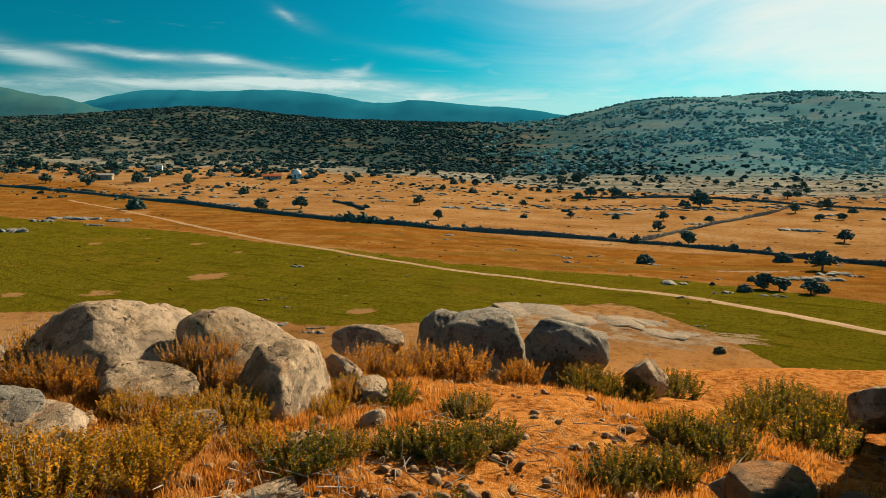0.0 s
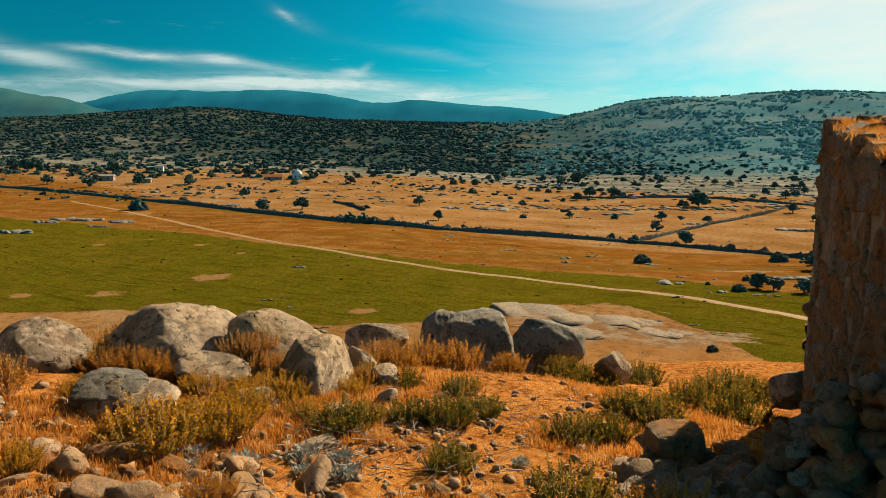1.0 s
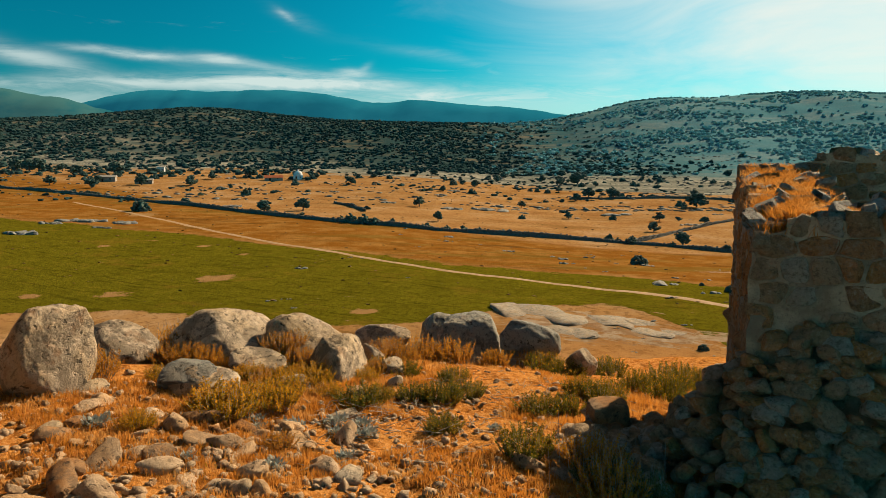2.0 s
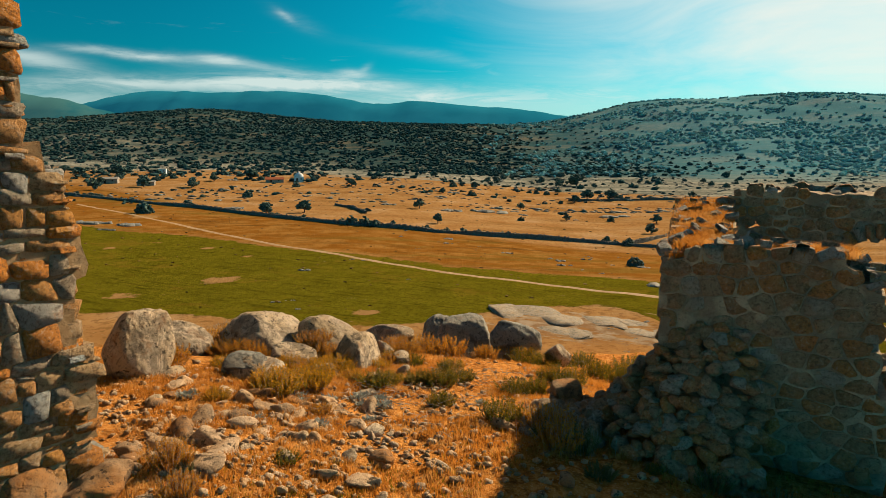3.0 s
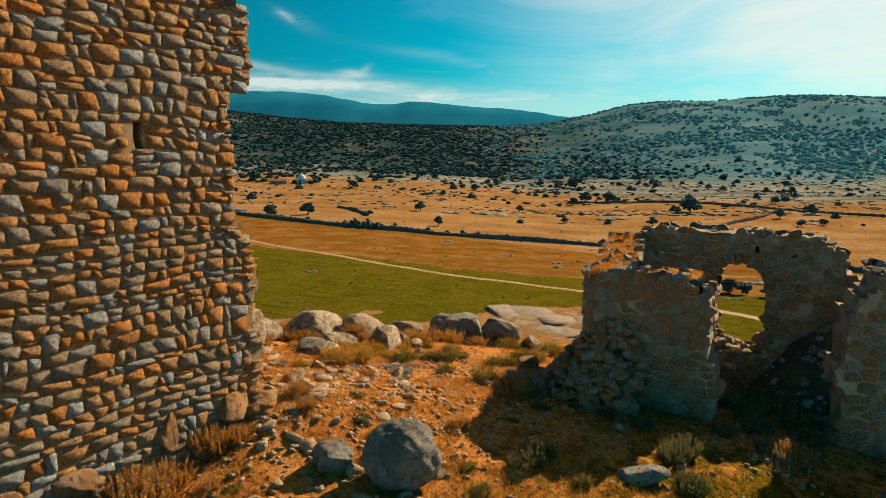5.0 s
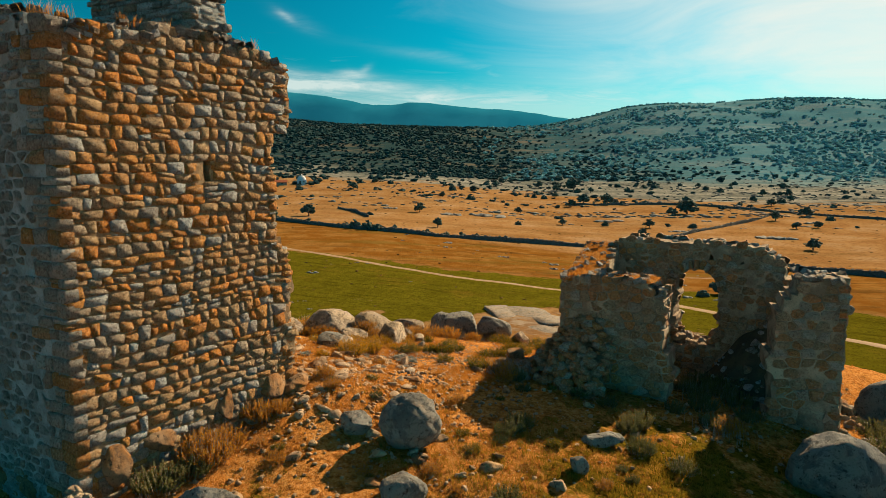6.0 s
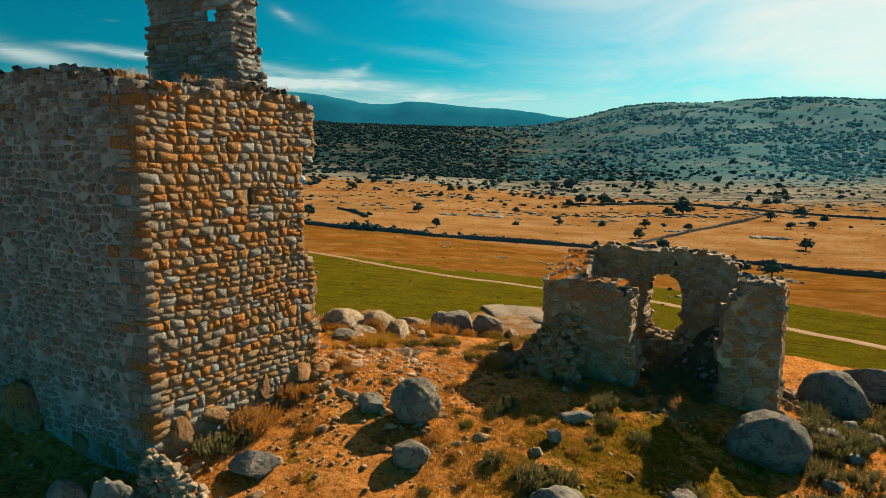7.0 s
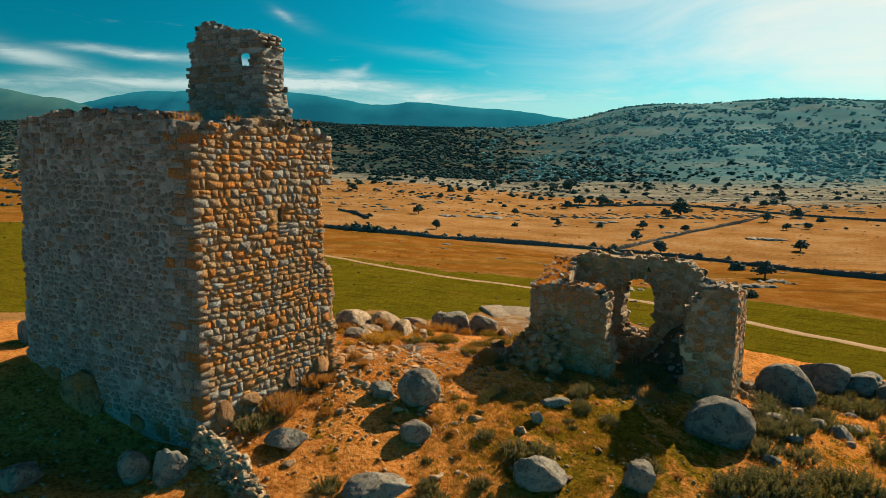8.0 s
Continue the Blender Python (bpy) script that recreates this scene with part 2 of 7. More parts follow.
def masonry_material(name, stops, rough=0.9, lichen=0.35, smear=None, amount=0.0):
    m, t, b = material(name, rough, 0.15)
    p = place_of(t)
    r = own_random(t)
    c = t.ramp(r, stops, "CONSTANT")
    second = t.math("FRACT", t.math("MULTIPLY", r, 17.3))
    c = t.mix(t.math("MULTIPLY", second, 0.32), c, (0.15, 0.085, 0.045))
    grain = t.noise(p, 22.0, 6.0, 0.75)
    c = t.mix(t.math("MULTIPLY", t.span(grain, 0.49, 0.62), 0.65), c, (0.07, 0.045, 0.03))
    c = t.mix(t.math("MULTIPLY", t.span(grain, 0.46, 0.34), 0.5), c, (0.55, 0.44, 0.32))
    c = t.mix(t.math("MULTIPLY", t.span(t.noise(p, 6.0, 5.0, 0.7), 0.55, 0.72), lichen), c, (0.34, 0.33, 0.29))
    c = t.mix(t.math("MULTIPLY", t.span(t.noise(p, 3.5, 5.0, 0.7), 0.56, 0.7), lichen), c, (0.47, 0.16, 0.02))
    if smear:
        # old mortar left on the faces of the stones
        left = t.math("MULTIPLY", t.span(t.noise(p, 2.3, 7.0, 0.72), 0.42, 0.56), amount)
        tone = t.mix(t.span(t.noise(p, 9.0, 6.0, 0.75), 0.4, 0.62), smear, (smear[0] * 0.5, smear[1] * 0.5, smear[2] * 0.5))
        c = t.mix(left, c, tone)
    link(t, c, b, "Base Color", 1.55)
    h = t.math("ADD", t.noise(p, 12.0, 8.0, 0.78), t.math("MULTIPLY", t.noise(p, 55.0, 4.0, 0.7), 0.5))
    bump(t, b, h, 1.0, 0.09)
    return m


def mortar_material(name, a, c2):
    m, t, b = material(name, 0.97, 0.1)
    p = place_of(t)
    c = t.mix(t.span(t.noise(p, 2.2, 6.0, 0.65), 0.38, 0.64), a, c2)
    c = t.mix(t.math("MULTIPLY", t.span(t.noise(p, 30.0, 4.0, 0.7), 0.5, 0.7), 0.6), c, (a[0] * 0.4, a[1] * 0.4, a[2] * 0.4))
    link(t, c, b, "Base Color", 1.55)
    bump(t, b, t.noise(p, 26.0, 7.0, 0.75), 0.9, 0.03)
    return m


def leaf_material(name, a, c2, c3, through_light=0.25, gloss=0.08):
    m, t, b = material(name, 0.8, gloss)
    p = place_of(t)
    r = t.n("ShaderNodeNewGeometry").outputs["Random Per Island"]
    o = t.n("ShaderNodeObjectInfo").outputs["Random"]
    c = t.mix(t.math("FRACT", t.math("ADD", r, o)), a, c2)
    c = t.mix(t.math("MULTIPLY", t.span(t.noise(p, 3.0, 3.0, 0.6), 0.45, 0.68), 0.8), c, c3)
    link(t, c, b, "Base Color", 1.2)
    if through_light:
        tr = t.n("ShaderNodeBsdfTranslucent", ins={"Color": c})
        mix = t.n("ShaderNodeMixShader", ins={0: through_light, 1: b.outputs[0], 2: tr.outputs[0]})
        out = [n for n in t.t.nodes if n.type == "OUTPUT_MATERIAL"][0]
        t.t.links.new(mix.outputs[0], out.inputs[0])
    return m


def plain_material(name, col, other, scale=3.0, rough=0.9):
    m, t, b = material(name, rough, 0.2)
    p = place_of(t)
    c = t.mix(t.span(t.noise(p, scale, 5.0, 0.65), 0.35, 0.66), col, other)
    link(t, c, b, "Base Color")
    bump(t, b, t.noise(p, scale * 8, 4.0, 0.7), 0.4, 0.02)
    return m


GROUND = ground_material()
GRANITE = granite_material("granite", (0.76, 0.56, 0.38), (0.17, 0.12, 0.08), (0.62, 0.41, 0.22), 0.5)
GREY_GRANITE = granite_material("grey_granite", (0.38, 0.35, 0.29), (0.12, 0.11, 0.095), (0.38, 0.31, 0.23), 0.25)
SLAB_ROCK = granite_material("pale_slab_rock", (0.22, 0.23, 0.21), (0.08, 0.09, 0.085), (0.22, 0.20, 0.16), 0.1)
WALL_ROCK = granite_material("dark_wall_rock", (0.18, 0.185, 0.165), (0.065, 0.07, 0.065), (0.19, 0.155, 0.12), 0.1)
SLOPE_ROCK = granite_material("slope_rock", (0.40, 0.32, 0.24), (0.15, 0.12, 0.09), (0.42, 0.28, 0.16), 0.3)
FIELD_ROCK = granite_material("field_rock", (0.30, 0.285, 0.255), (0.085, 0.085, 0.08), (0.31, 0.27, 0.21), 0.12)
STONE = masonry_material("tower_stone", [(0.0, (0.54, 0.19, 0.03)), (0.14, (0.40, 0.25, 0.13)), (0.30, (0.47, 0.22, 0.07)), (0.44, (0.34, 0.26, 0.18)),
                                         (0.57, (0.51, 0.22, 0.05)), (0.68, (0.32, 0.29, 0.25)), (0.78, (0.44, 0.27, 0.13)), (0.91, (0.36, 0.36, 0.33))], lichen=0.3)
DULL_STONE = masonry_material("weathered_stone", [(0.0, (0.26, 0.24, 0.20)), (0.2, (0.31, 0.30, 0.27)), (0.45, (0.20, 0.18, 0.155)), (0.62, (0.33, 0.32, 0.29)),
                                                  (0.80, (0.28, 0.18, 0.11)), (0.9, (0.38, 0.37, 0.34))], lichen=0.2)
QUOIN_STONE = masonry_material("quoin_stone", [(0.0, (0.34, 0.29, 0.23)), (0.28, (0.46, 0.19, 0.05)), (0.45, (0.42, 0.38, 0.32)), (0.7, (0.40, 0.22, 0.10)), (0.85, (0.28, 0.24, 0.19))], lichen=0.2)
BEDDED_STONE = masonry_material("bedded_stone", [(0.0, (0.185, 0.19, 0.165)), (0.3, (0.255, 0.26, 0.225)), (0.55, (0.165, 0.155, 0.13)), (0.75, (0.30, 0.305, 0.27)), (0.86, (0.32, 0.18, 0.085))], lichen=0.12, smear=(0.265, 0.28, 0.245), amount=0.7)
RED_STONE = masonry_material("red_rubble", [(0.0, (0.48, 0.19, 0.065)), (0.22, (0.36, 0.19, 0.09)), (0.42, (0.52, 0.21, 0.06)), (0.58, (0.40, 0.26, 0.15)), (0.84, (0.40, 0.33, 0.25))], lichen=0.3, smear=(0.40, 0.275, 0.17), amount=0.3)
MORTAR = mortar_material("pale_mortar", (0.20, 0.135, 0.085), (0.38, 0.275, 0.175))
DUST_STONE = granite_material("dusty_stone", (0.74, 0.50, 0.31), (0.34, 0.20, 0.11), (0.70, 0.38, 0.16), 0.5)
GREY_MORTAR = mortar_material("grey_mortar", (0.18, 0.18, 0.16), (0.30, 0.30, 0.27))
JOINT = mortar_material("earth_joint", (0.26, 0.15, 0.07), (0.38, 0.24, 0.125))
SHRUB = leaf_material("shrub_leaf", (0.17, 0.145, 0.012), (0.085, 0.095, 0.012), (0.30, 0.19, 0.015), 0.4)
AMBER = leaf_material("amber_leaf", (0.36, 0.21, 0.014), (0.20, 0.15, 0.012), (0.54, 0.27, 0.02), 0.5)
# gold of sunlit shoots put into the leaf colour of the tips
TIP_LEAF = leaf_material("sunlit_tip_leaf", (0.60, 0.29, 0.02), (0.45, 0.23, 0.014), (0.66, 0.34, 0.035), 0.55)
GOLD_SHRUB = leaf_material("dry_shrub_leaf", (0.50, 0.21, 0.03), (0.30, 0.14, 0.02), (0.58, 0.28, 0.05), 0.5)
DARK_LEAF = leaf_material("holm_oak_leaf", (0.09, 0.15, 0.125), (0.065, 0.12, 0.10), (0.125, 0.15, 0.10), 0.3)
GREY_SHRUB = leaf_material("grey_shrub_leaf", (0.115, 0.125, 0.032), (0.065, 0.08, 0.026), (0.20, 0.165, 0.035), 0.35)
GREY_TIP = leaf_material("grey_shrub_tip", (0.24, 0.20, 0.07), (0.16, 0.15, 0.06), (0.32, 0.24, 0.08), 0.35)
SILVER = leaf_material("silver_leaf", (0.36, 0.36, 0.31), (0.25, 0.27, 0.23), (0.45, 0.42, 0.34), 0.2)
DRY_GRASS = leaf_material("dry_grass", (0.50, 0.21, 0.036), (0.35, 0.135, 0.02), (0.60, 0.34, 0.12), 0.5)
GREEN_GRASS = leaf_material("green_grass", (0.30, 0.19, 0.016), (0.18, 0.135, 0.012), (0.44, 0.24, 0.03), 0.3)
TWIG = plain_material("dry_twig", (0.42, 0.33, 0.25), (0.24, 0.17, 0.11), 12.0)
BARK = plain_material("bark", (0.10, 0.075, 0.055), (0.16, 0.12, 0.09), 8.0)
TRACK = plain_material("track_earth", (0.36, 0.20, 0.085), (0.46, 0.28, 0.14), 0.5)
WHITEWASH = plain_material("whitewash", (0.80, 0.78, 0.74), (0.70, 0.68, 0.64), 0.8)
RED_ROOF = plain_material("red_tile", (0.45, 0.11, 0.04), (0.35, 0.08, 0.03), 1.0)
HUT_WALL = plain_material("hut_wall", (0.42, 0.34, 0.27), (0.32, 0.25, 0.19), 0.8)


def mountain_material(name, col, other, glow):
    """Far ridges behind all the rest; blue distance haze put into colour and glow."""
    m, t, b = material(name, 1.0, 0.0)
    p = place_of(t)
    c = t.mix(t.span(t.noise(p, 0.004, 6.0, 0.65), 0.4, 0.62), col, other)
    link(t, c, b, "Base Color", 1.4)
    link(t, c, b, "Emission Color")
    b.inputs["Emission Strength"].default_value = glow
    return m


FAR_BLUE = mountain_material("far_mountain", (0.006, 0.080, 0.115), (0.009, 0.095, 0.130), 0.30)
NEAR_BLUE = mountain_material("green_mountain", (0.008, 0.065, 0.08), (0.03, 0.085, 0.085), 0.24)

# ---------------------------------------------------------------- helpers for shapes


def sm(a, b, x):
    t = np.clip((np.asarray(x, float) - a) / (b - a), 0, 1)
    return t * t * (3 - 2 * t)


def hash2(i, j, seed):
    n = (i * 374761393 + j * 668265263 + seed * 1442695041) & 0xFFFFFFFF
    n = ((n ^ (n >> 13)) * 1274126177) & 0xFFFFFFFF
    return ((n ^ (n >> 16)) & 0xFFFF) / 65535.0


def vnoise(x, y, seed=0):
    """Smooth value noise in 0..1 for arrays."""
    x, y = np.asarray(x, float), np.asarray(y, float)
    xi, yi = np.floor(x).astype(np.int64), np.floor(y).astype(np.int64)
    fx, fy = x - xi, y - yi
    fx, fy = fx * fx * (3 - 2 * fx), fy * fy * (3 - 2 * fy)
    a, b = hash2(xi, yi, seed), hash2(xi + 1, yi, seed)
    c, d = hash2(xi, yi + 1, seed), hash2(xi + 1, yi + 1, seed)
    return (a + (b - a) * fx) * (1 - fy) + (c + (d - c) * fx) * fy


def fbm(x, y, octaves=4, seed=0):
    total, amp, norm = 0.0, 1.0, 0.0
    for k in range(octaves):
        total = total + amp * vnoise(x * 2.03 ** k, y * 2.03 ** k, seed + k * 7)
        norm += amp
        amp *= 0.5
    return total / norm - 0.5


def mesh_from(name, verts, faces, mat, smooth=True):
    """verts: (n,3) array; faces: array of triangles or quads, or a list."""
    me = bpy.data.meshes.new(name)
    me.from_pydata(np.asarray(verts, float).tolist() if isinstance(verts, np.ndarray) else verts, [], faces.tolist() if isinstance(faces, np.ndarray) else faces)
    me.update()
    if smooth:
        me.polygons.foreach_set("use_smooth", [True] * len(me.polygons))
    me.materials.append(mat)
    return me


def part(name, me, parent=None, label="", m=None):
    ob = new(name, me)
    if parent is not None:
        ob.parent = parent
    if m is not None:
        ob.matrix_local = m
    if label:
        tagged(ob, label=label)
    return ob


class Soup:
    """Gathers many small pieces into one mesh."""

    def __init__(self):
        self.v, self.f, self.count = [], {3: [], 4: []}, 0

    def add(self, verts, faces):
        verts = np.asarray(verts, float)
        faces = np.asarray(faces, int)
        self.v.append(verts)
        self.f[faces.shape[1]].append(faces + self.count)
        self.count += len(verts)

    def mesh(self, name, mat, smooth=True):
        verts = np.concatenate(self.v)
        tri = np.concatenate(self.f[3]) if self.f[3] else np.zeros((0, 3), int)
        quad = np.concatenate(self.f[4]) if self.f[4] else np.zeros((0, 4), int)
        me = bpy.data.meshes.new(name)
        me.vertices.add(len(verts))
        me.vertices.foreach_set("co", verts.ravel())
        loops = np.concatenate([tri.ravel(), quad.ravel()])
        starts = np.concatenate([np.arange(len(tri)) * 3, len(tri) * 3 + np.arange(len(quad)) * 4])
        me.loops.add(len(loops))
        me.loops.foreach_set("vertex_index", loops)
        me.polygons.add(len(starts))
        me.polygons.foreach_set("loop_start", starts)
        me.polygons.foreach_set("use_smooth", np.full(len(starts), smooth))
        me.update(calc_edges=True)
        me.validate()
        me.materials.append(mat)
        return me


# ---------------------------------------------------------------- the lie of the land


CREST = ((-1500, 40), (-700, 44), (-567, 47), (-451, 50), (-393, 56), (-328, 60.5), (-277, 59.5), (-205, 51), (-133, 45), (-61, 42.5), (12, 41.5), (70, 39.5), (128, 43), (157, 48.5),
         (200, 57.5), (243, 68), (286, 71.5), (351, 72.5), (373, 75.5), (444, 80), (502, 79), (560, 77), (900, 60), (1600, 40))


def ridge_height(u):
    """Crest of the wooded hills along the valley's far side."""
    return np.interp(u, [c[0] for c in CREST], [c[1] for c in CREST])


def height(x, y):
    x, y = np.asarray(x, float), np.asarray(y, float)
    u, v = uv(x, y)
    xc, yc = np.clip(x, -10, 14), np.clip(y, -9, 17)
    yc = np.where(yc < -1, -1 - 2 * (1 - np.exp(np.minimum(yc + 1, 0) / 2)), yc)
    k = -0.683 - 0.1047 * xc + 0.1697 * yc - 0.00944 * xc * xc + 0.01063 * xc * yc - 0.01531 * yc * yc
    k = k + 0.42 * np.exp(-((x - 0.7) ** 2 + (y - 4.9) ** 2) / 1.8)
    k = k + 0.65 * np.exp(-((x + 7.6) ** 2 + (y - 0.3) ** 2) / 5.0)
    k = k - 0.5 * np.exp(-((x + 2.2) ** 2 + (y + 0.7) ** 2) / 4.0) - 0.2 * np.exp(-((x - 0.4) ** 2 + (y - 9.6) ** 2) / 5.0)
    k = k + 0.28 * np.exp(-((x - 8.5) ** 2 + (y - 12.5) ** 2) / 5.0)
    k = k + 0.12 * fbm(x * 0.7, y * 0.7, 4, 3) + 0.13 * fbm(x * 2.6, y * 2.6, 3, 9)
    # the knoll falls away on its far side and its flanks
    rho = np.sqrt((u / 21.0) ** 2 + (np.where(v > 0, v / 10.5, v / 70.0)) ** 2)
    beyond = np.maximum(rho - 1.0, 0) * 10.5
    k = k - 0.36 * beyond * sm(0, 5, beyond) + 0.5 * fbm(x * 0.11, y * 0.11, 4, 5) * sm(2, 15, beyond)
    flat = -17.0 - 4.5 * sm(-30, 60, u) * sm(70, 170, v) + 2.0 * sm(-40, -160, u) + 6.5 * sm(240, 460, v)
    flat = flat + 0.9 * fbm(u * 0.022, v * 0.022, 4, 11) + 0.15 * fbm(u * 0.3, v * 0.3, 3, 12)
    s = np.clip((v - 430 - 40 * fbm(u * 0.006, v * 0.006, 3, 21)) / 470.0, 0, 1)
    rise = s * s * (3 - 2 * s)
    behind = sm(930, 1500, v)
    hill = (ridge_height(u) - flat - 1.0) * rise * (1 - behind) + 26 * fbm(u * 0.011, v * 0.009, 4, 31) * rise * (1 - 0.93 * sm(720, 890, v)) * (1 - behind)
    far = flat + hill
    d = k - far
    return far + np.where(d > 0, d, 0) + 1.2 * np.exp(-np.abs(d) / 1.2) * 0.5


def hz(x, y):
    return float(height(np.array([x]), np.array([y]))[0])


def spaced(dense_lo, dense_hi, step, end_lo, end_hi, growth):
    out = list(np.arange(dense_lo, dense_hi, step))
    d, p = step, dense_hi
    while p < end_hi:
        out.append(p)
        d = min(d * growth, 130)
        p += d
    out.append(end_hi)
    d, p = step, dense_lo
    low = []
    while p > end_lo:
        d = min(d * growth, 130)
        p -= d
        low.append(p)
    return np.array(low[::-1] + out)


def band(value, centre, half):
    return np.clip(1.0 - np.abs(value - centre) / half, 0, 1)


ROAD_V = [(-135, 246), (-77.7, 189.5), (-36.2, 143), (1.5, 109.5), (31.9, 88.5), (45.8, 68.6), (70, 42), (110, 8)]
WALL_V = [(-300, 440), (-148, 306), (-72.6, 228), (-12.8, 184.7), (33, 162), (76, 150), (112, 130), (190, 92)]


def along(points, u):
    return np.interp(u, [p[0] for p in points], [p[1] for p in points])


def build_ground():
    us = spaced(-14, 19, 0.16, -3600, 3600, 1.032)
    vs = spaced(-16, 17, 0.16, -900, 4600, 1.022)
    U, V = np.meshgrid(us, vs)
    X, Y = xy(U, V)
    Z = height(X, Y)
    nu, nv = len(us), len(vs)
    idx = np.arange(nu * nv).reshape(nv, nu)
    quads = np.stack([idx[:-1, :-1], idx[:-1, 1:], idx[1:, 1:], idx[1:, :-1]], -1).reshape(-1, 4)
    s = Soup()
    s.add(np.stack([X, Y, Z], -1).reshape(-1, 3), quads)
    me = s.mesh("ground", GROUND)
    wob = 10 * fbm(U * 0.03, V * 0.03, 4, 41)
    near = sm(30, 45, V)
    road = along(ROAD_V, U)
    # the green meadow lies on this side of the track and a strip beyond it
    far_edge = road + np.interp(U, [-200, -110, -60, 0, 40, 70], [-75, -42, -8, 8, 22, 26]) + wob
    near_edge = np.interp(U, [-80, -40, -13, -3, 12, 23, 28, 30, 34, 60], [76, 80, 71, 74, 82, 82, 70, 56, 30, 12]) + 0.8 * wob
    green = sm(-5, 5, far_edge - V) * sm(-2.5, 2.5, V - near_edge) * sm(3, 9, V)
    wall_at = along(WALL_V, U)
    rust = sm(-3, 3, wall_at - V) * sm(-4, 4, V - far_edge) * near
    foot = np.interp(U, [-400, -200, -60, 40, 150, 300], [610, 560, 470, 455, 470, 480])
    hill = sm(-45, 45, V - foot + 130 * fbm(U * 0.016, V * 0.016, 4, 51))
    stony = 1.1 * sm(-70, 60, V - np.interp(U, [-400, -150, 0, 60, 140, 250], [520, 480, 440, 395, 345, 330])) + 0.25 * sm(300, 420, V)
    bare = sum(0.85 * np.exp(-((U - a) / (w * 0.55)) ** 2 - ((V - b) / (w * 0.5)) ** 2) for a, b, w in ((-50.3, 139, 4.6), (-70.8, 137, 4.4), (-64.2, 147.5, 3.2), (-38.5, 126.5, 3.4), (-9.5, 78.5, 4.0), (-35.7, 102.5, 8.0), (-57, 88.5, 4.0), (-45.8, 90, 5.0), (-92, 205, 12), (60, 62, 4)))
    slab = 0.85 * np.exp(-((U - 15) / 9.5) ** 2 - ((V - 72) / 7.0) ** 2) + 0.6 * np.exp(-((U - 26) / 8) ** 2 - ((V - 66) / 4) ** 2)
    slab += 0.8 * np.exp(-((U - 53) / 9.0) ** 2 - ((V - 118) / 2.2) ** 2)
    moss_shade = 0.9 * np.exp(-((X - 7.2) / 2.6) ** 2 - ((Y - 4.6) / 2.6) ** 2) + 0.5 * np.exp(-((X - 2.2) / 1.0) ** 2 - ((Y - 1.8) / 1.2) ** 2)
    # dark turf widened over the ruin's shadow, so the shade is in the colour
    moss_shade = np.maximum(moss_shade, 0.8 * np.exp(-((X - 8.2) / 3.0) ** 4 - ((Y - 6.6) / 3.8) ** 4))
    moss_shade = np.maximum(moss_shade, 0.6 * np.exp(-((X - 14.0) / 3.6) ** 4 - ((Y - 12) / 9.0) ** 4))
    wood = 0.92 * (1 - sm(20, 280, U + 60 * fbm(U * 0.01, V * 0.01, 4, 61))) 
    for name, values in (("green", green), ("rust", rust), ("hill", hill), ("slab", slab), ("valley", sm(35, 70, V)), ("moss_shade", moss_shade), ("bare", bare), ("wood", wood), ("stony", stony)):
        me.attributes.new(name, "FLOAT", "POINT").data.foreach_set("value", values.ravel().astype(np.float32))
    tagged(new("ground", me), "dry orange grassland knoll, green meadow and wooded hills", "ground", kind="structure")


build_ground()


def strip(points, half, lift, step, wobble, seed):
    """A ribbon along a line of (u, v) points, draped on the land."""
    us = np.arange(points[0][0], points[-1][0], step)
    pts = np.stack([us, along(points, us)], -1)
    for k in range(30):
        pts[1:-1] = (pts[:-2] + pts[1:-1] * 2 + pts[2:]) / 4
    tang = np.gradient(pts, axis=0)
    tang /= np.linalg.norm(tang, axis=1)[:, None]
    side = np.stack([tang[:, 1], -tang[:, 0]], -1)
    rows = []
    for k, off in enumerate((-1, -0.35, 0.35, 1)):
        w = half * (1 + wobble * fbm(us * 0.35, us * 0 + k, 3, seed))
        p = pts + side * (off * w)[:, None]
        x, y = xy(p[:, 0], p[:, 1])
        z = height(x, y) + (lift if abs(off) < 1 else -0.05)
        rows.append(np.stack([x, y, z], -1))
    grid = np.stack(rows, 1)
    n = len(us)
    idx = np.arange(n * 4).reshape(n, 4)
    quads = np.stack([idx[:-1, :-1], idx[1:, :-1], idx[1:, 1:], idx[:-1, 1:]], -1).reshape(-1, 4)
    return grid.reshape(-1, 3), quads, pts, side


def build_road():
    v, q, _, _ = strip(ROAD_V, 1.05, 0.07, 0.8, 0.5, 60)
    tagged(new("road", mesh_from("road", v, q, TRACK)), "pale unpaved earth track crossing the meadow", "track", kind="structure")


build_road()


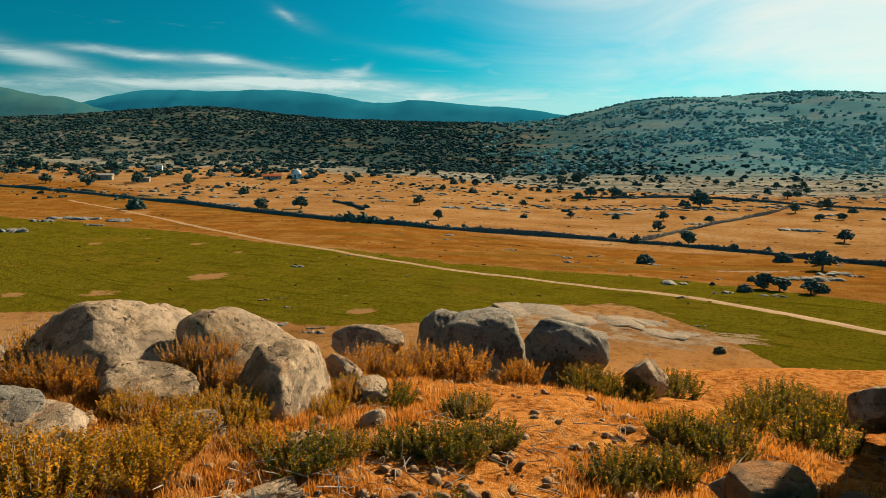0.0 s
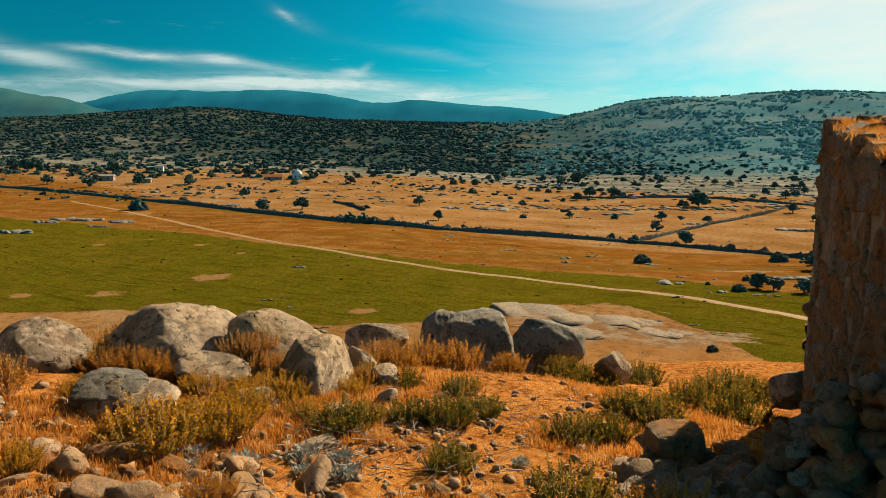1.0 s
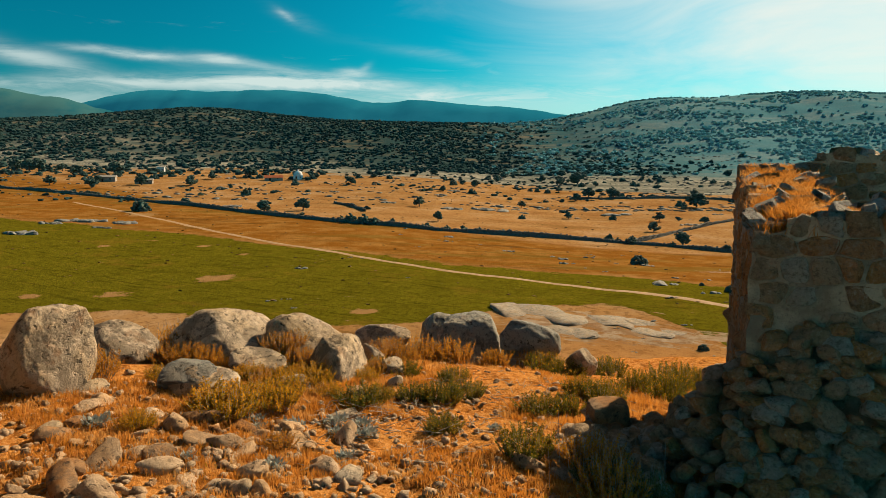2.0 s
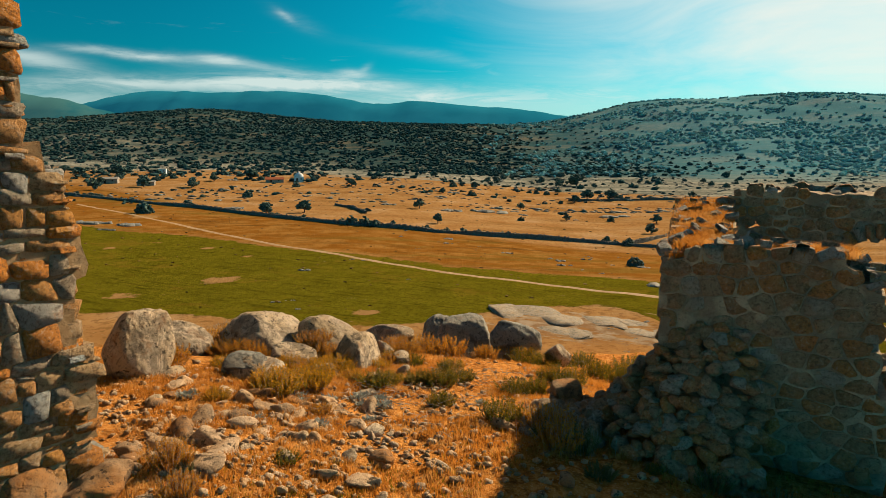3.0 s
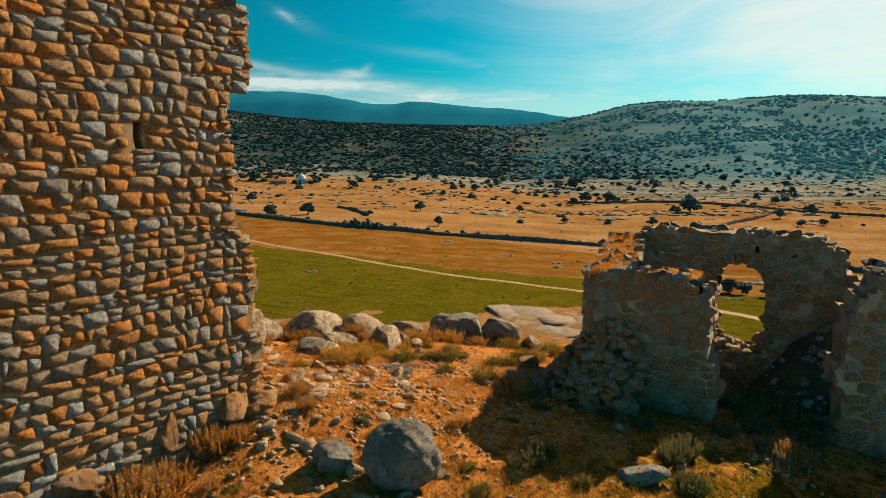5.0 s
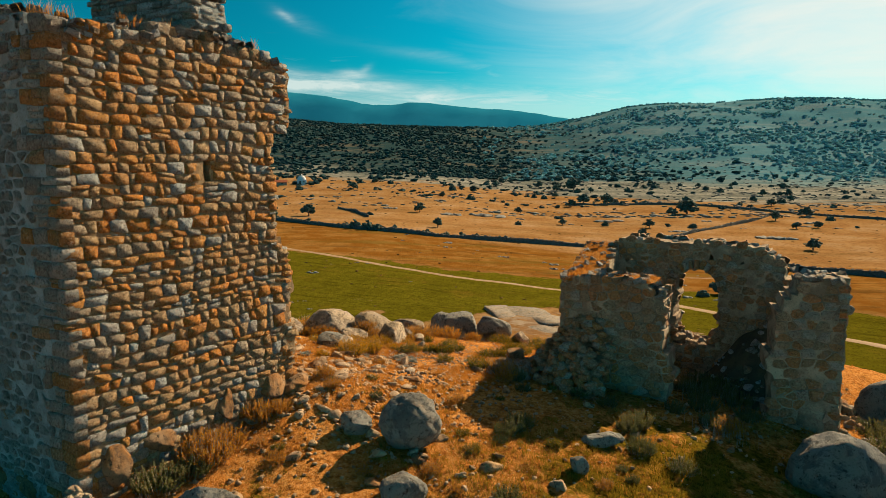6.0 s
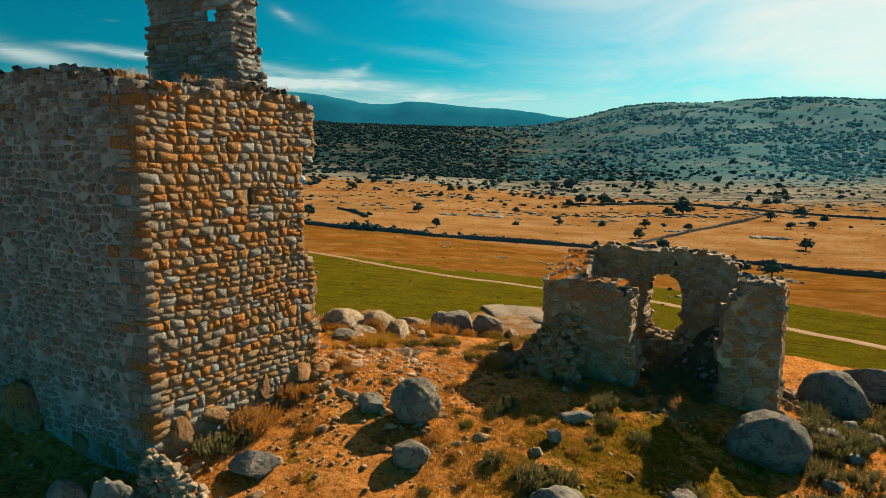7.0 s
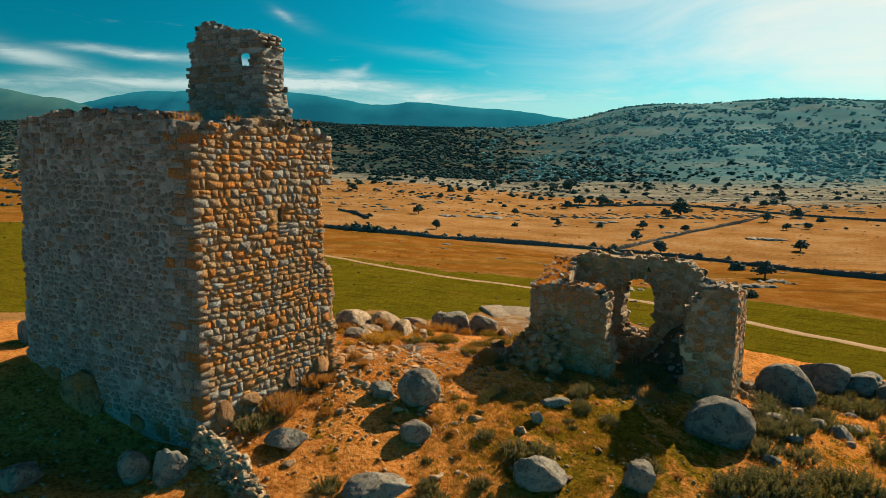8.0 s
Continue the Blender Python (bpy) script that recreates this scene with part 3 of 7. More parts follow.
def build_mountain(name, v0, depth, profile, mat, seed, label):
    us = np.arange(profile[0][0], profile[-1][0], 25.0)
    top = np.interp(us, [p[0] for p in profile], [p[1] for p in profile])
    for k in range(6):
        top[1:-1] = (top[:-2] + 2 * top[1:-1] + top[2:]) / 4
    top = top + 10 * fbm(us * 0.02, us * 0, 5, seed)
    rows = []
    for s, f in ((-1.0, -0.15), (-0.75, 0.18), (-0.5, 0.45), (-0.25, 0.78), (0, 1.0), (0.4, 0.6), (1.0, -0.1)):
        jit = 1 + 0.25 * fbm(us * 0.006 + 9 * s, us * 0 + s, 4, seed + 5) * (1 if f < 1 else 0)
        x, y = xy(us, v0 + depth * s + 0 * us)
        rows.append(np.stack([x, y, top * f * jit], -1))
    g = np.stack(rows, 0)
    idx = np.arange(g.shape[0] * g.shape[1]).reshape(g.shape[:2])
    quads = np.stack([idx[:-1, :-1], idx[:-1, 1:], idx[1:, 1:], idx[1:, :-1]], -1).reshape(-1, 4)
    tagged(new(name, mesh_from(name, g.reshape(-1, 3), quads, mat)), label, "mountain", kind="structure")


def far_profile(v0, pts):
    """Turns angles right of the valley's line and slopes above the level into a ridge at the distance v0."""
    return [(v0 * a, v0 * b + 5) for a, b in pts]


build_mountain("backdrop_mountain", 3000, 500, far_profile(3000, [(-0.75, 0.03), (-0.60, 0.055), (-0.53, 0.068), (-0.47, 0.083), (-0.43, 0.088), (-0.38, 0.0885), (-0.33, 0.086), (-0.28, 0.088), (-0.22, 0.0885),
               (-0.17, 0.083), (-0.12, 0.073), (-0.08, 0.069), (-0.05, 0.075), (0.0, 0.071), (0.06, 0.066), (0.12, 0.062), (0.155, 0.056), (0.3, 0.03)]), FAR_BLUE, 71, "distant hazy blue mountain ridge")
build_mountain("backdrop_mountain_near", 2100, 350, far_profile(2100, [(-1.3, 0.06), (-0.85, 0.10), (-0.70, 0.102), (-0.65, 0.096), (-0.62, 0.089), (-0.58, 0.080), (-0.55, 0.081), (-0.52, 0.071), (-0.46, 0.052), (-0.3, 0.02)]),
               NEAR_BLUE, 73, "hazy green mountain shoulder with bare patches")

# ---------------------------------------------------------------- masonry
UP = Vector((0, 0, 1))


def stone_mesh(name, seed, mat):
    """A roughly squared building stone, 1 x 1 x 1, with its face towards +y."""
    r = random.Random(seed)
    steps = (-1.0, -0.78, 0.78, 1.0)
    verts, faces = [], []
    skew = r.uniform(-0.10, 0.10)
    taper = r.uniform(-0.10, 0.10)
    for j, b in enumerate(steps):
        for i, a in enumerate(steps):
            edge = abs(a) == 1 or abs(b) == 1
            corner = abs(a) == 1 and abs(b) == 1
            k = r.uniform(0.76, 0.95) if corner else 1.0
            x = 0.5 * a * k * (1 + taper * b) + skew * 0.5 * b + r.uniform(-0.05, 0.05)
            z = 0.5 * b * k + r.uniform(-0.06, 0.06)
            y = (0.16 if corner else 0.28) + r.uniform(-0.10, 0.08) if edge else 0.5 + r.uniform(-0.16, 0.10)
            verts.append((x, y, z))
    for j in range(3):
        for i in range(3):
            a = j * 4 + i
            faces.append((a + 1, a, a + 4, a + 5))
    ring = [0, 1, 2, 3, 7, 11, 15, 14, 13, 12, 8, 4]
    for k in ring:
        x, y, z = verts[k]
        verts.append((x * 0.96, -0.5, z * 0.96))
    n = len(ring)
    for k in range(n):
        a, b = ring[k], ring[(k + 1) % n]
        faces.append((a, b, 16 + (k + 1) % n, 16 + k))
    return mesh_from(name, verts, faces, mat)


def stone_set(mat, first, count=14):
    return [stone_mesh("stone", first + k, mat) for k in range(count)]


TOWER_STONES = stone_set(STONE, 100)
DULL_STONES = stone_set(DULL_STONE, 200)
RED_STONES = stone_set(RED_STONE, 300)


def facade(o, ex, en, s0, s1, z0, z1, keep, seed, course=(0.14, 0.25), width=(0.13, 0.34), gap=0.014, depth=0.2, proud=(-0.01, 0.045), chink=0.5, wave=0.10, roll=6.0):
    """Poses of the stones of one wall face, course by course. keep(s, z) says where the wall stands."""
    r = random.Random(seed)
    o, ex, en = Vector(o), Vector(ex).normalized(), Vector(en).normalized()
    out = []

    def put(s, z, w, h, d):
        turn = Matrix.Rotation(radians(r.uniform(-roll, roll)), 3, en)
        p = r.uniform(*proud)
        c = o + ex * s + UP * z + en * (p - d / 2)
        cols = (turn @ ex) * w, en * d, (turn @ UP) * h
        m = Matrix.Identity(4)
        for k in range(3):
            m[k][0], m[k][1], m[k][2], m[k][3] = cols[0][k], cols[1][k], cols[2][k], c[k]
        out.append((m, s, z))

    z = z0
    row = 0
    while z < z1:
        h = r.uniform(*course)
        s = s0
        first = True
        while s < s1:
            w = r.uniform(*width) * (1.25 if r.random() < 0.12 else 1.0)
            if first:
                w *= r.uniform(0.6, 1.2)
                first = False
            w = min(w, max(s1 - s, 0.08))
            sc = s + w / 2
            zc = z + h / 2 + wave * (float(vnoise(sc * 0.9, z * 0.5, seed)) - 0.5) * 2
            if keep(sc, zc):
                if h > 0.17 and w < 0.3 and r.random() < 0.18:
                    put(sc, zc - h * 0.25, w - gap, h * 0.5 - gap, depth)
                    put(sc, zc + h * 0.25, w - gap, h * 0.5 - gap, depth)
                else:
                    put(sc, zc + r.uniform(-0.012, 0.012), w - gap * r.uniform(0.6, 1.6), h * r.uniform(0.72, 1.06) - gap, depth)
                if r.random() < chink:
                    put(s, zc + r.uniform(-0.4, 0.4) * h, r.uniform(0.05, 0.10), r.uniform(0.03, 0.06), depth * 0.8)
            s += w
        z += h
        row += 1
    return out


def clip(poly, a, b):
    """The part of a polygon that lies nearer to point a than to point b."""
    mx, my, nx, ny = (a[0] + b[0]) / 2, (a[1] + b[1]) / 2, b[0] - a[0], b[1] - a[1]
    out = []
    for k in range(len(poly)):
        p, q = poly[k], poly[(k + 1) % len(poly)]
        dp, dq = (p[0] - mx) * nx + (p[1] - my) * ny, (q[0] - mx) * nx + (q[1] - my) * ny
        if dp <= 0:
            out.append(p)
        if dp * dq < 0:
            t = dp / (dp - dq)
            out.append((p[0] + (q[0] - p[0]) * t, p[1] + (q[1] - p[1]) * t))
    return out


def dress(poly, r, o, ex, en, gap, depth, proud, bevel, cut, tilt, bulge=0.0):
    """A stone with worn edges on an outline in the plane of a wall: (centre, vertices, quads, triangles, s, z)."""
    cx, cz = sum(a for a, b in poly) / len(poly), sum(b for a, b in poly) / len(poly)
    ring = []
    for i in range(len(poly)):
        (ax, az), (bx, bz) = poly[i], poly[(i + 1) % len(poly)]
        if math.hypot(bx - ax, bz - az) < 0.025:
            ring.append(((ax + bx) / 2 - cx, (az + bz) / 2 - cz))
        else:
            c1 = r.uniform(*cut)
            c2 = r.uniform(*cut)
            ring += [(ax + (bx - ax) * c1 - cx, az + (bz - az) * c1 - cz), (bx + (ax - bx) * c2 - cx, bz + (az - bz) * c2 - cz)]
    g = gap * r.uniform(0.5, 1.6) / 2
    ring = [(a * max(0.3, 1 - g / max(math.hypot(a, b), 0.02)), b * max(0.3, 1 - g / max(math.hypot(a, b), 0.02))) for a, b in ring]
    n = len(ring)
    if n < 4:
        return None
    p0 = r.uniform(*proud)
    ta, tb = r.uniform(-tilt, tilt), r.uniform(-tilt * 1.2, tilt * 0.8)
    verts = []
    for a, b in ring:
        verts.append(ex * a + UP * b + en * (p0 - bevel * r.uniform(0.7, 1.5)))
    for a, b in ring:
        d = max(math.hypot(a, b), 0.03)
        q = max(0.45, 1 - bevel * r.uniform(0.5, 0.9) / d)
        verts.append(ex * a * q + UP * b * q + en * (p0 + ta * a + tb * b + r.uniform(-0.008, 0.008)))
    for a, b in ring:
        verts.append(ex * a + UP * b + en * (p0 - depth))
    verts.append(en * (p0 + bulge + r.uniform(-0.012, 0.015)))
    faces = [(i, n + i, n + (i + 1) % n, (i + 1) % n) for i in range(n)] + [(2 * n + i, i, (i + 1) % n, 2 * n + (i + 1) % n) for i in range(n)]
    tris = [(n + i, 3 * n, n + (i + 1) % n) for i in range(n)]
    return o + ex * cx + UP * cz, np.array(verts), faces, tris, cx, cz


def coursed(o, ex, en, s0, s1, z0, z1, keep, seed, course=(0.12, 0.22), width=(0.13, 0.36), gap=0.016, depth=0.2, proud=(-0.012, 0.02), bevel=0.018, cut=(0.05, 0.16), tilt=0.05, uneven=0.0, bulge=0.0):
    """Roughly squared stones laid in wavering courses, as rubble() gives them; uneven leaves gaps that chinks fill."""
    r = random.Random(seed)
    o, ex, en = Vector(o), Vector(ex).normalized(), Vector(en).normalized()
    levels = [z0]
    while levels[-1] < z1:
        levels.append(levels[-1] + r.uniform(*course))
    line = lambda j, s: levels[j] + (0.10 + 0.16 * uneven) * (float(vnoise(s * 0.7, levels[j] * 0.45, seed)) - 0.5) + (0.05 + 0.12 * uneven) * (float(vnoise(s * 2.3, j * 5.1, seed + 1)) - 0.5)
    out = []

    def put(poly, b):
        stone = dress(poly, r, o, ex, en, gap * r.uniform(0.7, 1.6), depth, (proud[0] - 0.4 * b, proud[1] - b), bevel, cut, tilt, bulge)
        if stone:
            out.append(stone)

    for j in range(len(levels) - 1):
        s, a0, a1 = s0, 0.0, 0.0
        while s < s1:
            w = r.uniform(*width) * (1.25 if r.random() < 0.12 else 1.0) * (0.6 if r.random() < 0.15 else 1.0)
            e = min(s + w, s1)
            lean = 0.03 + 0.05 * uneven
            b0, b1 = r.uniform(-lean, lean), r.uniform(-lean, lean)
            sc, zc = (s + e) / 2, (line(j, (s + e) / 2) + line(j + 1, (s + e) / 2)) / 2
            if keep(sc, zc) and e - s > 0.06:
                wob = 0.012 + 0.035 * uneven
                jit = lambda: r.uniform(-wob, wob)
                low, high = [(s + a0, line(j, s) + jit()), (e + b0, line(j, e) + jit())], [(e + b1, line(j + 1, e) + jit()), (s + a1, line(j + 1, s) + jit())]
                polys = [low + high]
                drop = r.uniform(0.14, 0.30) if r.random() < uneven * 0.8 else 0.0
                if levels[j + 1] - levels[j] > 0.17 and r.random() < (0.08 if uneven else 0.25):
                    drop = r.uniform(0.35, 0.65)
                    full = True
                else:
                    full = False
                if drop:
                    p, q = [(x + (y - x) * (1 - drop), u + (v - u) * (1 - drop)) for (x, u), (y, v) in ((low[0], high[1]), (low[1], high[0]))]
                    polys = [low + [q, p]]
                    if full:
                        polys.append([p, q] + high)
                    else:
                        # small chinks pack the gap above a low stone
                        n = max(1, int((e - s) / 0.11))
                        for k in range(n):
                            if r.random() < 0.75:
                                f, g = k / n, (k + 1) / n
                                at = lambda a, b, t: (a[0] + (b[0] - a[0]) * t, a[1] + (b[1] - a[1]) * t)
                                put([at(p, q, f), at(p, q, g), at(high[1], high[0], g), at(high[1], high[0], f)], 0.03)
                for poly in polys:
                    put(poly, 0.0)
            s, a0, a1 = e, b0, b1
    return out


def rubble(o, ex, en, s0, s1, z0, z1, keep, seed, course=(0.14, 0.24), width=(0.15, 0.36), gap=0.02, depth=0.2, proud=(0.0, 0.05), shift=0.28, bevel=0.035, cut=(0.12, 0.3), level=1.0):
    """Irregular stones that fit together like a rubble wall, in rough courses: (centre, vertices, faces, s, z) for each."""
    r = random.Random(seed)
    o, ex, en = Vector(o), Vector(ex).normalized(), Vector(en).normalized()
    k = (width[0] + width[1]) / (course[0] + course[1]) * 0.95 * level
    seeds, z = [], z0 - course[1]
    while z < z1 + course[1]:
        h = r.uniform(*course)
        s = s0 - width[1] * r.uniform(0.8, 1.6)
        while s < s1 + width[1]:
            w = r.uniform(*width) * (1.3 if r.random() < 0.1 else 1.0)
            seeds.append((s + w / 2 + r.uniform(-0.1, 0.1) * w, (z + h / 2 + r.uniform(-shift, shift) * h + 0.10 * (float(vnoise(s * 0.6, z * 0.7, seed)) - 0.5)) * k))
            s += w
        z += h
    size = width[1] * 1.5 * level
    grid = {}
    for p in seeds:
        grid.setdefault((int(p[0] // size), int(p[1] // size)), []).append(p)
    out = []
    for p in seeds:
        if not (s0 <= p[0] <= s1 and z0 <= p[1] / k <= z1 and keep(p[0], p[1] / k)):
            continue
        e, f = width[1] * 0.95, width[1] * 0.95 * level
        poly = [(p[0] - e, p[1] - f), (p[0] + e, p[1] - f), (p[0] + e, p[1] + f), (p[0] - e, p[1] + f)]
        gx, gy = int(p[0] // size), int(p[1] // size)
        near = [q for i in (-1, 0, 1) for j in (-1, 0, 1) for q in grid.get((gx + i, gy + j), ()) if q is not p]
        for q in sorted(near, key=lambda q: (q[0] - p[0]) ** 2 + (q[1] - p[1]) ** 2)[:26]:
            poly = clip(poly, p, q)
        if len(poly) < 3:
            continue
        poly = [(a, b / k) for a, b in poly]
        stone = dress(poly, r, o, ex, en, gap, depth, proud, bevel, cut, 0.16)
        if stone:
            out.append(stone)
    return out


def lay_rubble(parent, stones, mat, near, label="", rest_name="stonework"):
    """As lay(), for stones from rubble()."""
    soup, made = Soup(), 0
    for c, v, quads, tris, s, z in stones:
        if near(s, z) and made < 300:
            ob = part("stone", mesh_from("stone", v, quads + tris, mat), parent)
            ob.location = c
            made += 1
        else:
            soup.add(v + np.array(c), quads)
            soup.f[3].append(np.array(tris) + soup.count - len(v))
    if soup.count:
        tagged(part(rest_name, soup.mesh(rest_name, mat), parent), label, kind="stuff")


def lay(parent, poses, meshes, near, seed, label="", rest_name="stonework"):
    """Stones for which near(s, z) holds become parts of their own, the others one part."""
    r = random.Random(seed)
    soup, made = Soup(), 0
    for m, s, z in poses:
        me = meshes[r.randrange(len(meshes))]
        if near(s, z) and made < 300:
            ob = part("stone", me, parent)
            ob.matrix_basis = m
            made += 1
        else:
            co = np.empty(len(me.vertices) * 3)
            me.vertices.foreach_get("co", co)
            mm = np.array(m)
            v = co.reshape(-1, 3) @ mm[:3, :3].T + mm[:3, 3]
            soup.add(v, [tuple(p.vertices) for p in me.polygons])
    if soup.count:
        tagged(part(rest_name, soup.mesh(rest_name, meshes[0].materials[0]), parent), label, kind="stuff")


def voxel_wall(name, o, ex, en, thick, s0, s1, z0, z1, cell, inside, mat, seed, jitter=0.25):
    """The core of a broken wall: upright where inside(s, z) holds, with ragged edges. Its face lies at o, its bulk behind."""
    o, ex, en = np.array(o, float), np.array(Vector(ex).normalized()), np.array(Vector(en).normalized())
    ns, nz = int(math.ceil((s1 - s0) / cell)), int(math.ceil((z1 - z0) / cell))
    solid = np.zeros((ns + 2, nz + 2), bool)
    for i in range(ns):
        for j in range(nz):
            solid[i + 1, j + 1] = inside(s0 + (i + 0.5) * cell, z0 + (j + 0.5) * cell)
    rr = np.random.RandomState(seed)
    jit = rr.uniform(-jitter, jitter, (2, ns + 3, nz + 3, 3)) * cell
    bmv, index = [], {}

    def vert(k, i, j):
        if (k, i, j) not in index:
            d = jit[k, i, j]
            p = o + ex * (s0 + (i - 1) * cell + d[0]) - en * (thick * k + abs(d[1]) * 0.5) + np.array((0, 0, z0 + (j - 1) * cell + d[2]))
            index[k, i, j] = len(bmv)
            bmv.append(p)
        return index[k, i, j]

    faces = []
    for i in range(1, ns + 1):
        for j in range(1, nz + 1):
            if not solid[i, j]:
                continue
            a = [(i, j), (i + 1, j), (i + 1, j + 1), (i, j + 1)]
            faces.append([vert(0, *q) for q in a])
            faces.append([vert(1, *q) for q in a[::-1]])
            for di, dj, e in ((-1, 0, (3, 0)), (1, 0, (1, 2)), (0, -1, (0, 1)), (0, 1, (2, 3))):
                if not solid[i + di, j + dj]:
                    p, q = a[e[0]], a[e[1]]
                    faces.append([vert(0, *q), vert(0, *p), vert(1, *p), vert(1, *q)])
    s = Soup()
    s.add(np.array(bmv), np.array(faces))
    me = s.mesh(name, mat, smooth=False)
    bm = bmesh.new()
    bm.from_mesh(me)
    bmesh.ops.recalc_face_normals(bm, faces=bm.faces)
    bm.to_mesh(me)
    bm.free()
    return me


def interp(x, pts):
    return float(np.interp(x, [p[0] for p in pts], [p[1] for p in pts]))


def ragged(s, seed, amp):
    return amp * 2 * (float(vnoise(s * 3.1, 0.5, seed)) - 0.5)


def build_tower():
    tower = new("ruined_tower")
    tower.empty_display_size = 0.3
    tagged(tower, "roofless square tower of orange and grey rubble stone", "tower")
    # the face that the sun rakes: coarse courses with deep joints, its far end broken
    ex, en = (0.04, 0.999, 0), (0.999, -0.04, 0)
    end = [(-1.5, 4.85), (0.2, 4.76), (0.4, 4.66), (2.45, 4.68), (2.85, 4.58), (3.2, 4.40), (3.45, 4.28), (4.4, 4.32), (4.8, 4.20), (5.2, 4.24), (5.35, 4.42), (5.5, 4.72), (6.1, 4.74), (6.6, 4.66), (7.0, 4.5)]
    top = [(0, 6.62), (0.3, 6.78), (1.0, 6.9), (2.9, 6.98), (3.6, 6.92), (4.3, 6.72), (4.9, 6.5)]
    slit = lambda s, z: abs(s - 2.62) < 0.06 and 4.3 < z < 4.85

    def east(s, z):
        return s > -0.02 and s < interp(z, end) - 0.10 + ragged(z, 5, 0.05) and z < interp(s, top) - 0.06 + ragged(s, 4, 0.07) and not slit(s, z)

    wall = part("wall", voxel_wall("wall", (-0.016, 0.06, 0), ex, en, 0.85, 0, 5.0, -1.4, 7.2, 0.15, east, JOINT, 1), tower, "sunlit wall of coarse orange and grey stone courses")
    keep = lambda s, z: s > 0.02 and s < interp(z, end) + ragged(z, 5, 0.06) - 0.06 and z < interp(s, top) + ragged(s, 4, 0.08) and not slit(s, z)
    lay_rubble(wall, coursed((0, 0.02, 0), ex, en, 0.0, 5.05, -1.3, 7.1, keep, 11, (0.12, 0.23), (0.15, 0.40), 0.014, 0.2, (-0.014, 0.006), 0.012, (0.06, 0.22), 0.035, 0.3, 0.003), STONE, lambda s, z: s > 2.3 and z < 5.3, "coarse coursed rubble stones")
    end_en, end_ex = (0.04, 0.999, 0), (-0.999, 0.04, 0)
    poses = []
    for z0, z1 in ((-1.0, 0.4), (0.4, 1.4), (1.4, 2.5), (2.5, 3.0), (3.0, 4.0), (4.0, 5.2), (5.45, 6.0), (6.0, 6.6)):
        y = interp((z0 + z1) / 2, end) - 0.04
        poses += facade((0.04 * y, y, 0), end_ex, end_en, 0.02, 0.85, z0, z1, lambda s, z: z < 6.65, 40 + int(z0 * 7))
    lay(wall, poses, TOWER_STONES, lambda s, z: False, 13, rest_name="end_stonework")

    # the shaded face: mortared rubble with large quoins towards the corner
    ex2, en2 = (-1, 0, 0), (0, -1, 0)
    top2 = [(-0.2, 6.62), (0.6, 7.0), (2.4, 7.22), (4.5, 7.24), (6.0, 7.12), (6.9, 7.02), (7.3, 6.5)]
    end2 = [(-1.5, 7.45), (0.5, 7.38), (3.0, 7.22), (6.0, 7.12), (7.2, 6.95)]
    south = lambda s, z: s > -0.01 and s < interp(z, end2) - 0.05 + ragged(z, 8, 0.05) and z < interp(s, top2) - 0.06 + ragged(s, 9, 0.07)
    wall2 = part("wall", voxel_wall("wall", (0.02, 0.02, 0), ex2, en2, 0.85, 0.15, 7.5, -1.6, 7.35, 0.15, south, GREY_MORTAR, 2, 0.18), tower, "shaded wall of grey mortared rubble")
    keep2 = lambda s, z: s < interp(z, end2) + ragged(z, 8, 0.06) and z < interp(s, top2) + ragged(s, 9, 0.08)
    flush = rubble((0.02, 0.02, 0), ex2, en2, 0.6, 7.4, -1.5, 5.9, lambda s, z: s > 0.8 + 0.2 * math.sin(z * 9) and z < 5.8 and keep2(s, z) and float(vnoise(s * 2.1, z * 2.6, 15)) > 0.16, 14, (0.12, 0.22), (0.13, 0.36), 0.035, 0.12, (-0.004, 0.018), 0.3, 0.018, (0.10, 0.32), 1.3)
    lay_rubble(wall2, flush, BEDDED_STONE, lambda s, z: s < 2.2, "flat grey stones bedded in mortar")
    upper = coursed((0.02, 0.02, 0), ex2, en2, 0.6, 7.4, 5.75, 7.35, lambda s, z: s > 0.7 and z > 5.75 and keep2(s, z), 16, (0.10, 0.19), (0.14, 0.36), 0.014, 0.2, (-0.02, 0.05), 0.02, (0.06, 0.25), 0.1)
    lay_rubble(wall2, upper, DULL_STONE, lambda s, z: False, rest_name="upper_stonework")
    quoins = coursed((0.03, 0.0, 0), ex2, en2, 0.0, 1.1, -1.3, 6.95, lambda s, z: 0.03 < s < 0.75 + 0.2 * math.sin(z * 9) and keep2(s, z), 18, (0.15, 0.27), (0.22, 0.50), 0.024, 0.22, (0.0, 0.02))
    lay_rubble(wall2, quoins, QUOIN_STONE, lambda s, z: True)

    # the two walls behind
    north = lambda s, z: s < 7.1 and z < 6.8 + ragged(s, 23, 0.15)
    wall3 = part("wall", voxel_wall("wall", (0.0, 4.55, 0), (-1, 0, 0), (0, 1, 0), 0.85, 0.6, 7.2, -1.4, 7.1, 0.2, north, JOINT, 3), tower)
    lay(wall3, facade((0.0, 4.6, 0), (-1, 0, 0), (0, 1, 0), 0.5, 7.2, -1.0, 6.9, north, 24, (0.2, 0.32), (0.3, 0.6)), TOWER_STONES, lambda s, z: False, 25)
    west = lambda s, z: 0.5 < s < 4.5 and z < 6.7 + ragged(s, 26, 0.2)
    wall4 = part("wall", voxel_wall("wall", (-7.15, 0.0, 0), (0, 1, 0), (-1, 0, 0), 0.85, 0.4, 4.6, -1.4, 7.1, 0.2, west, JOINT, 4), tower)
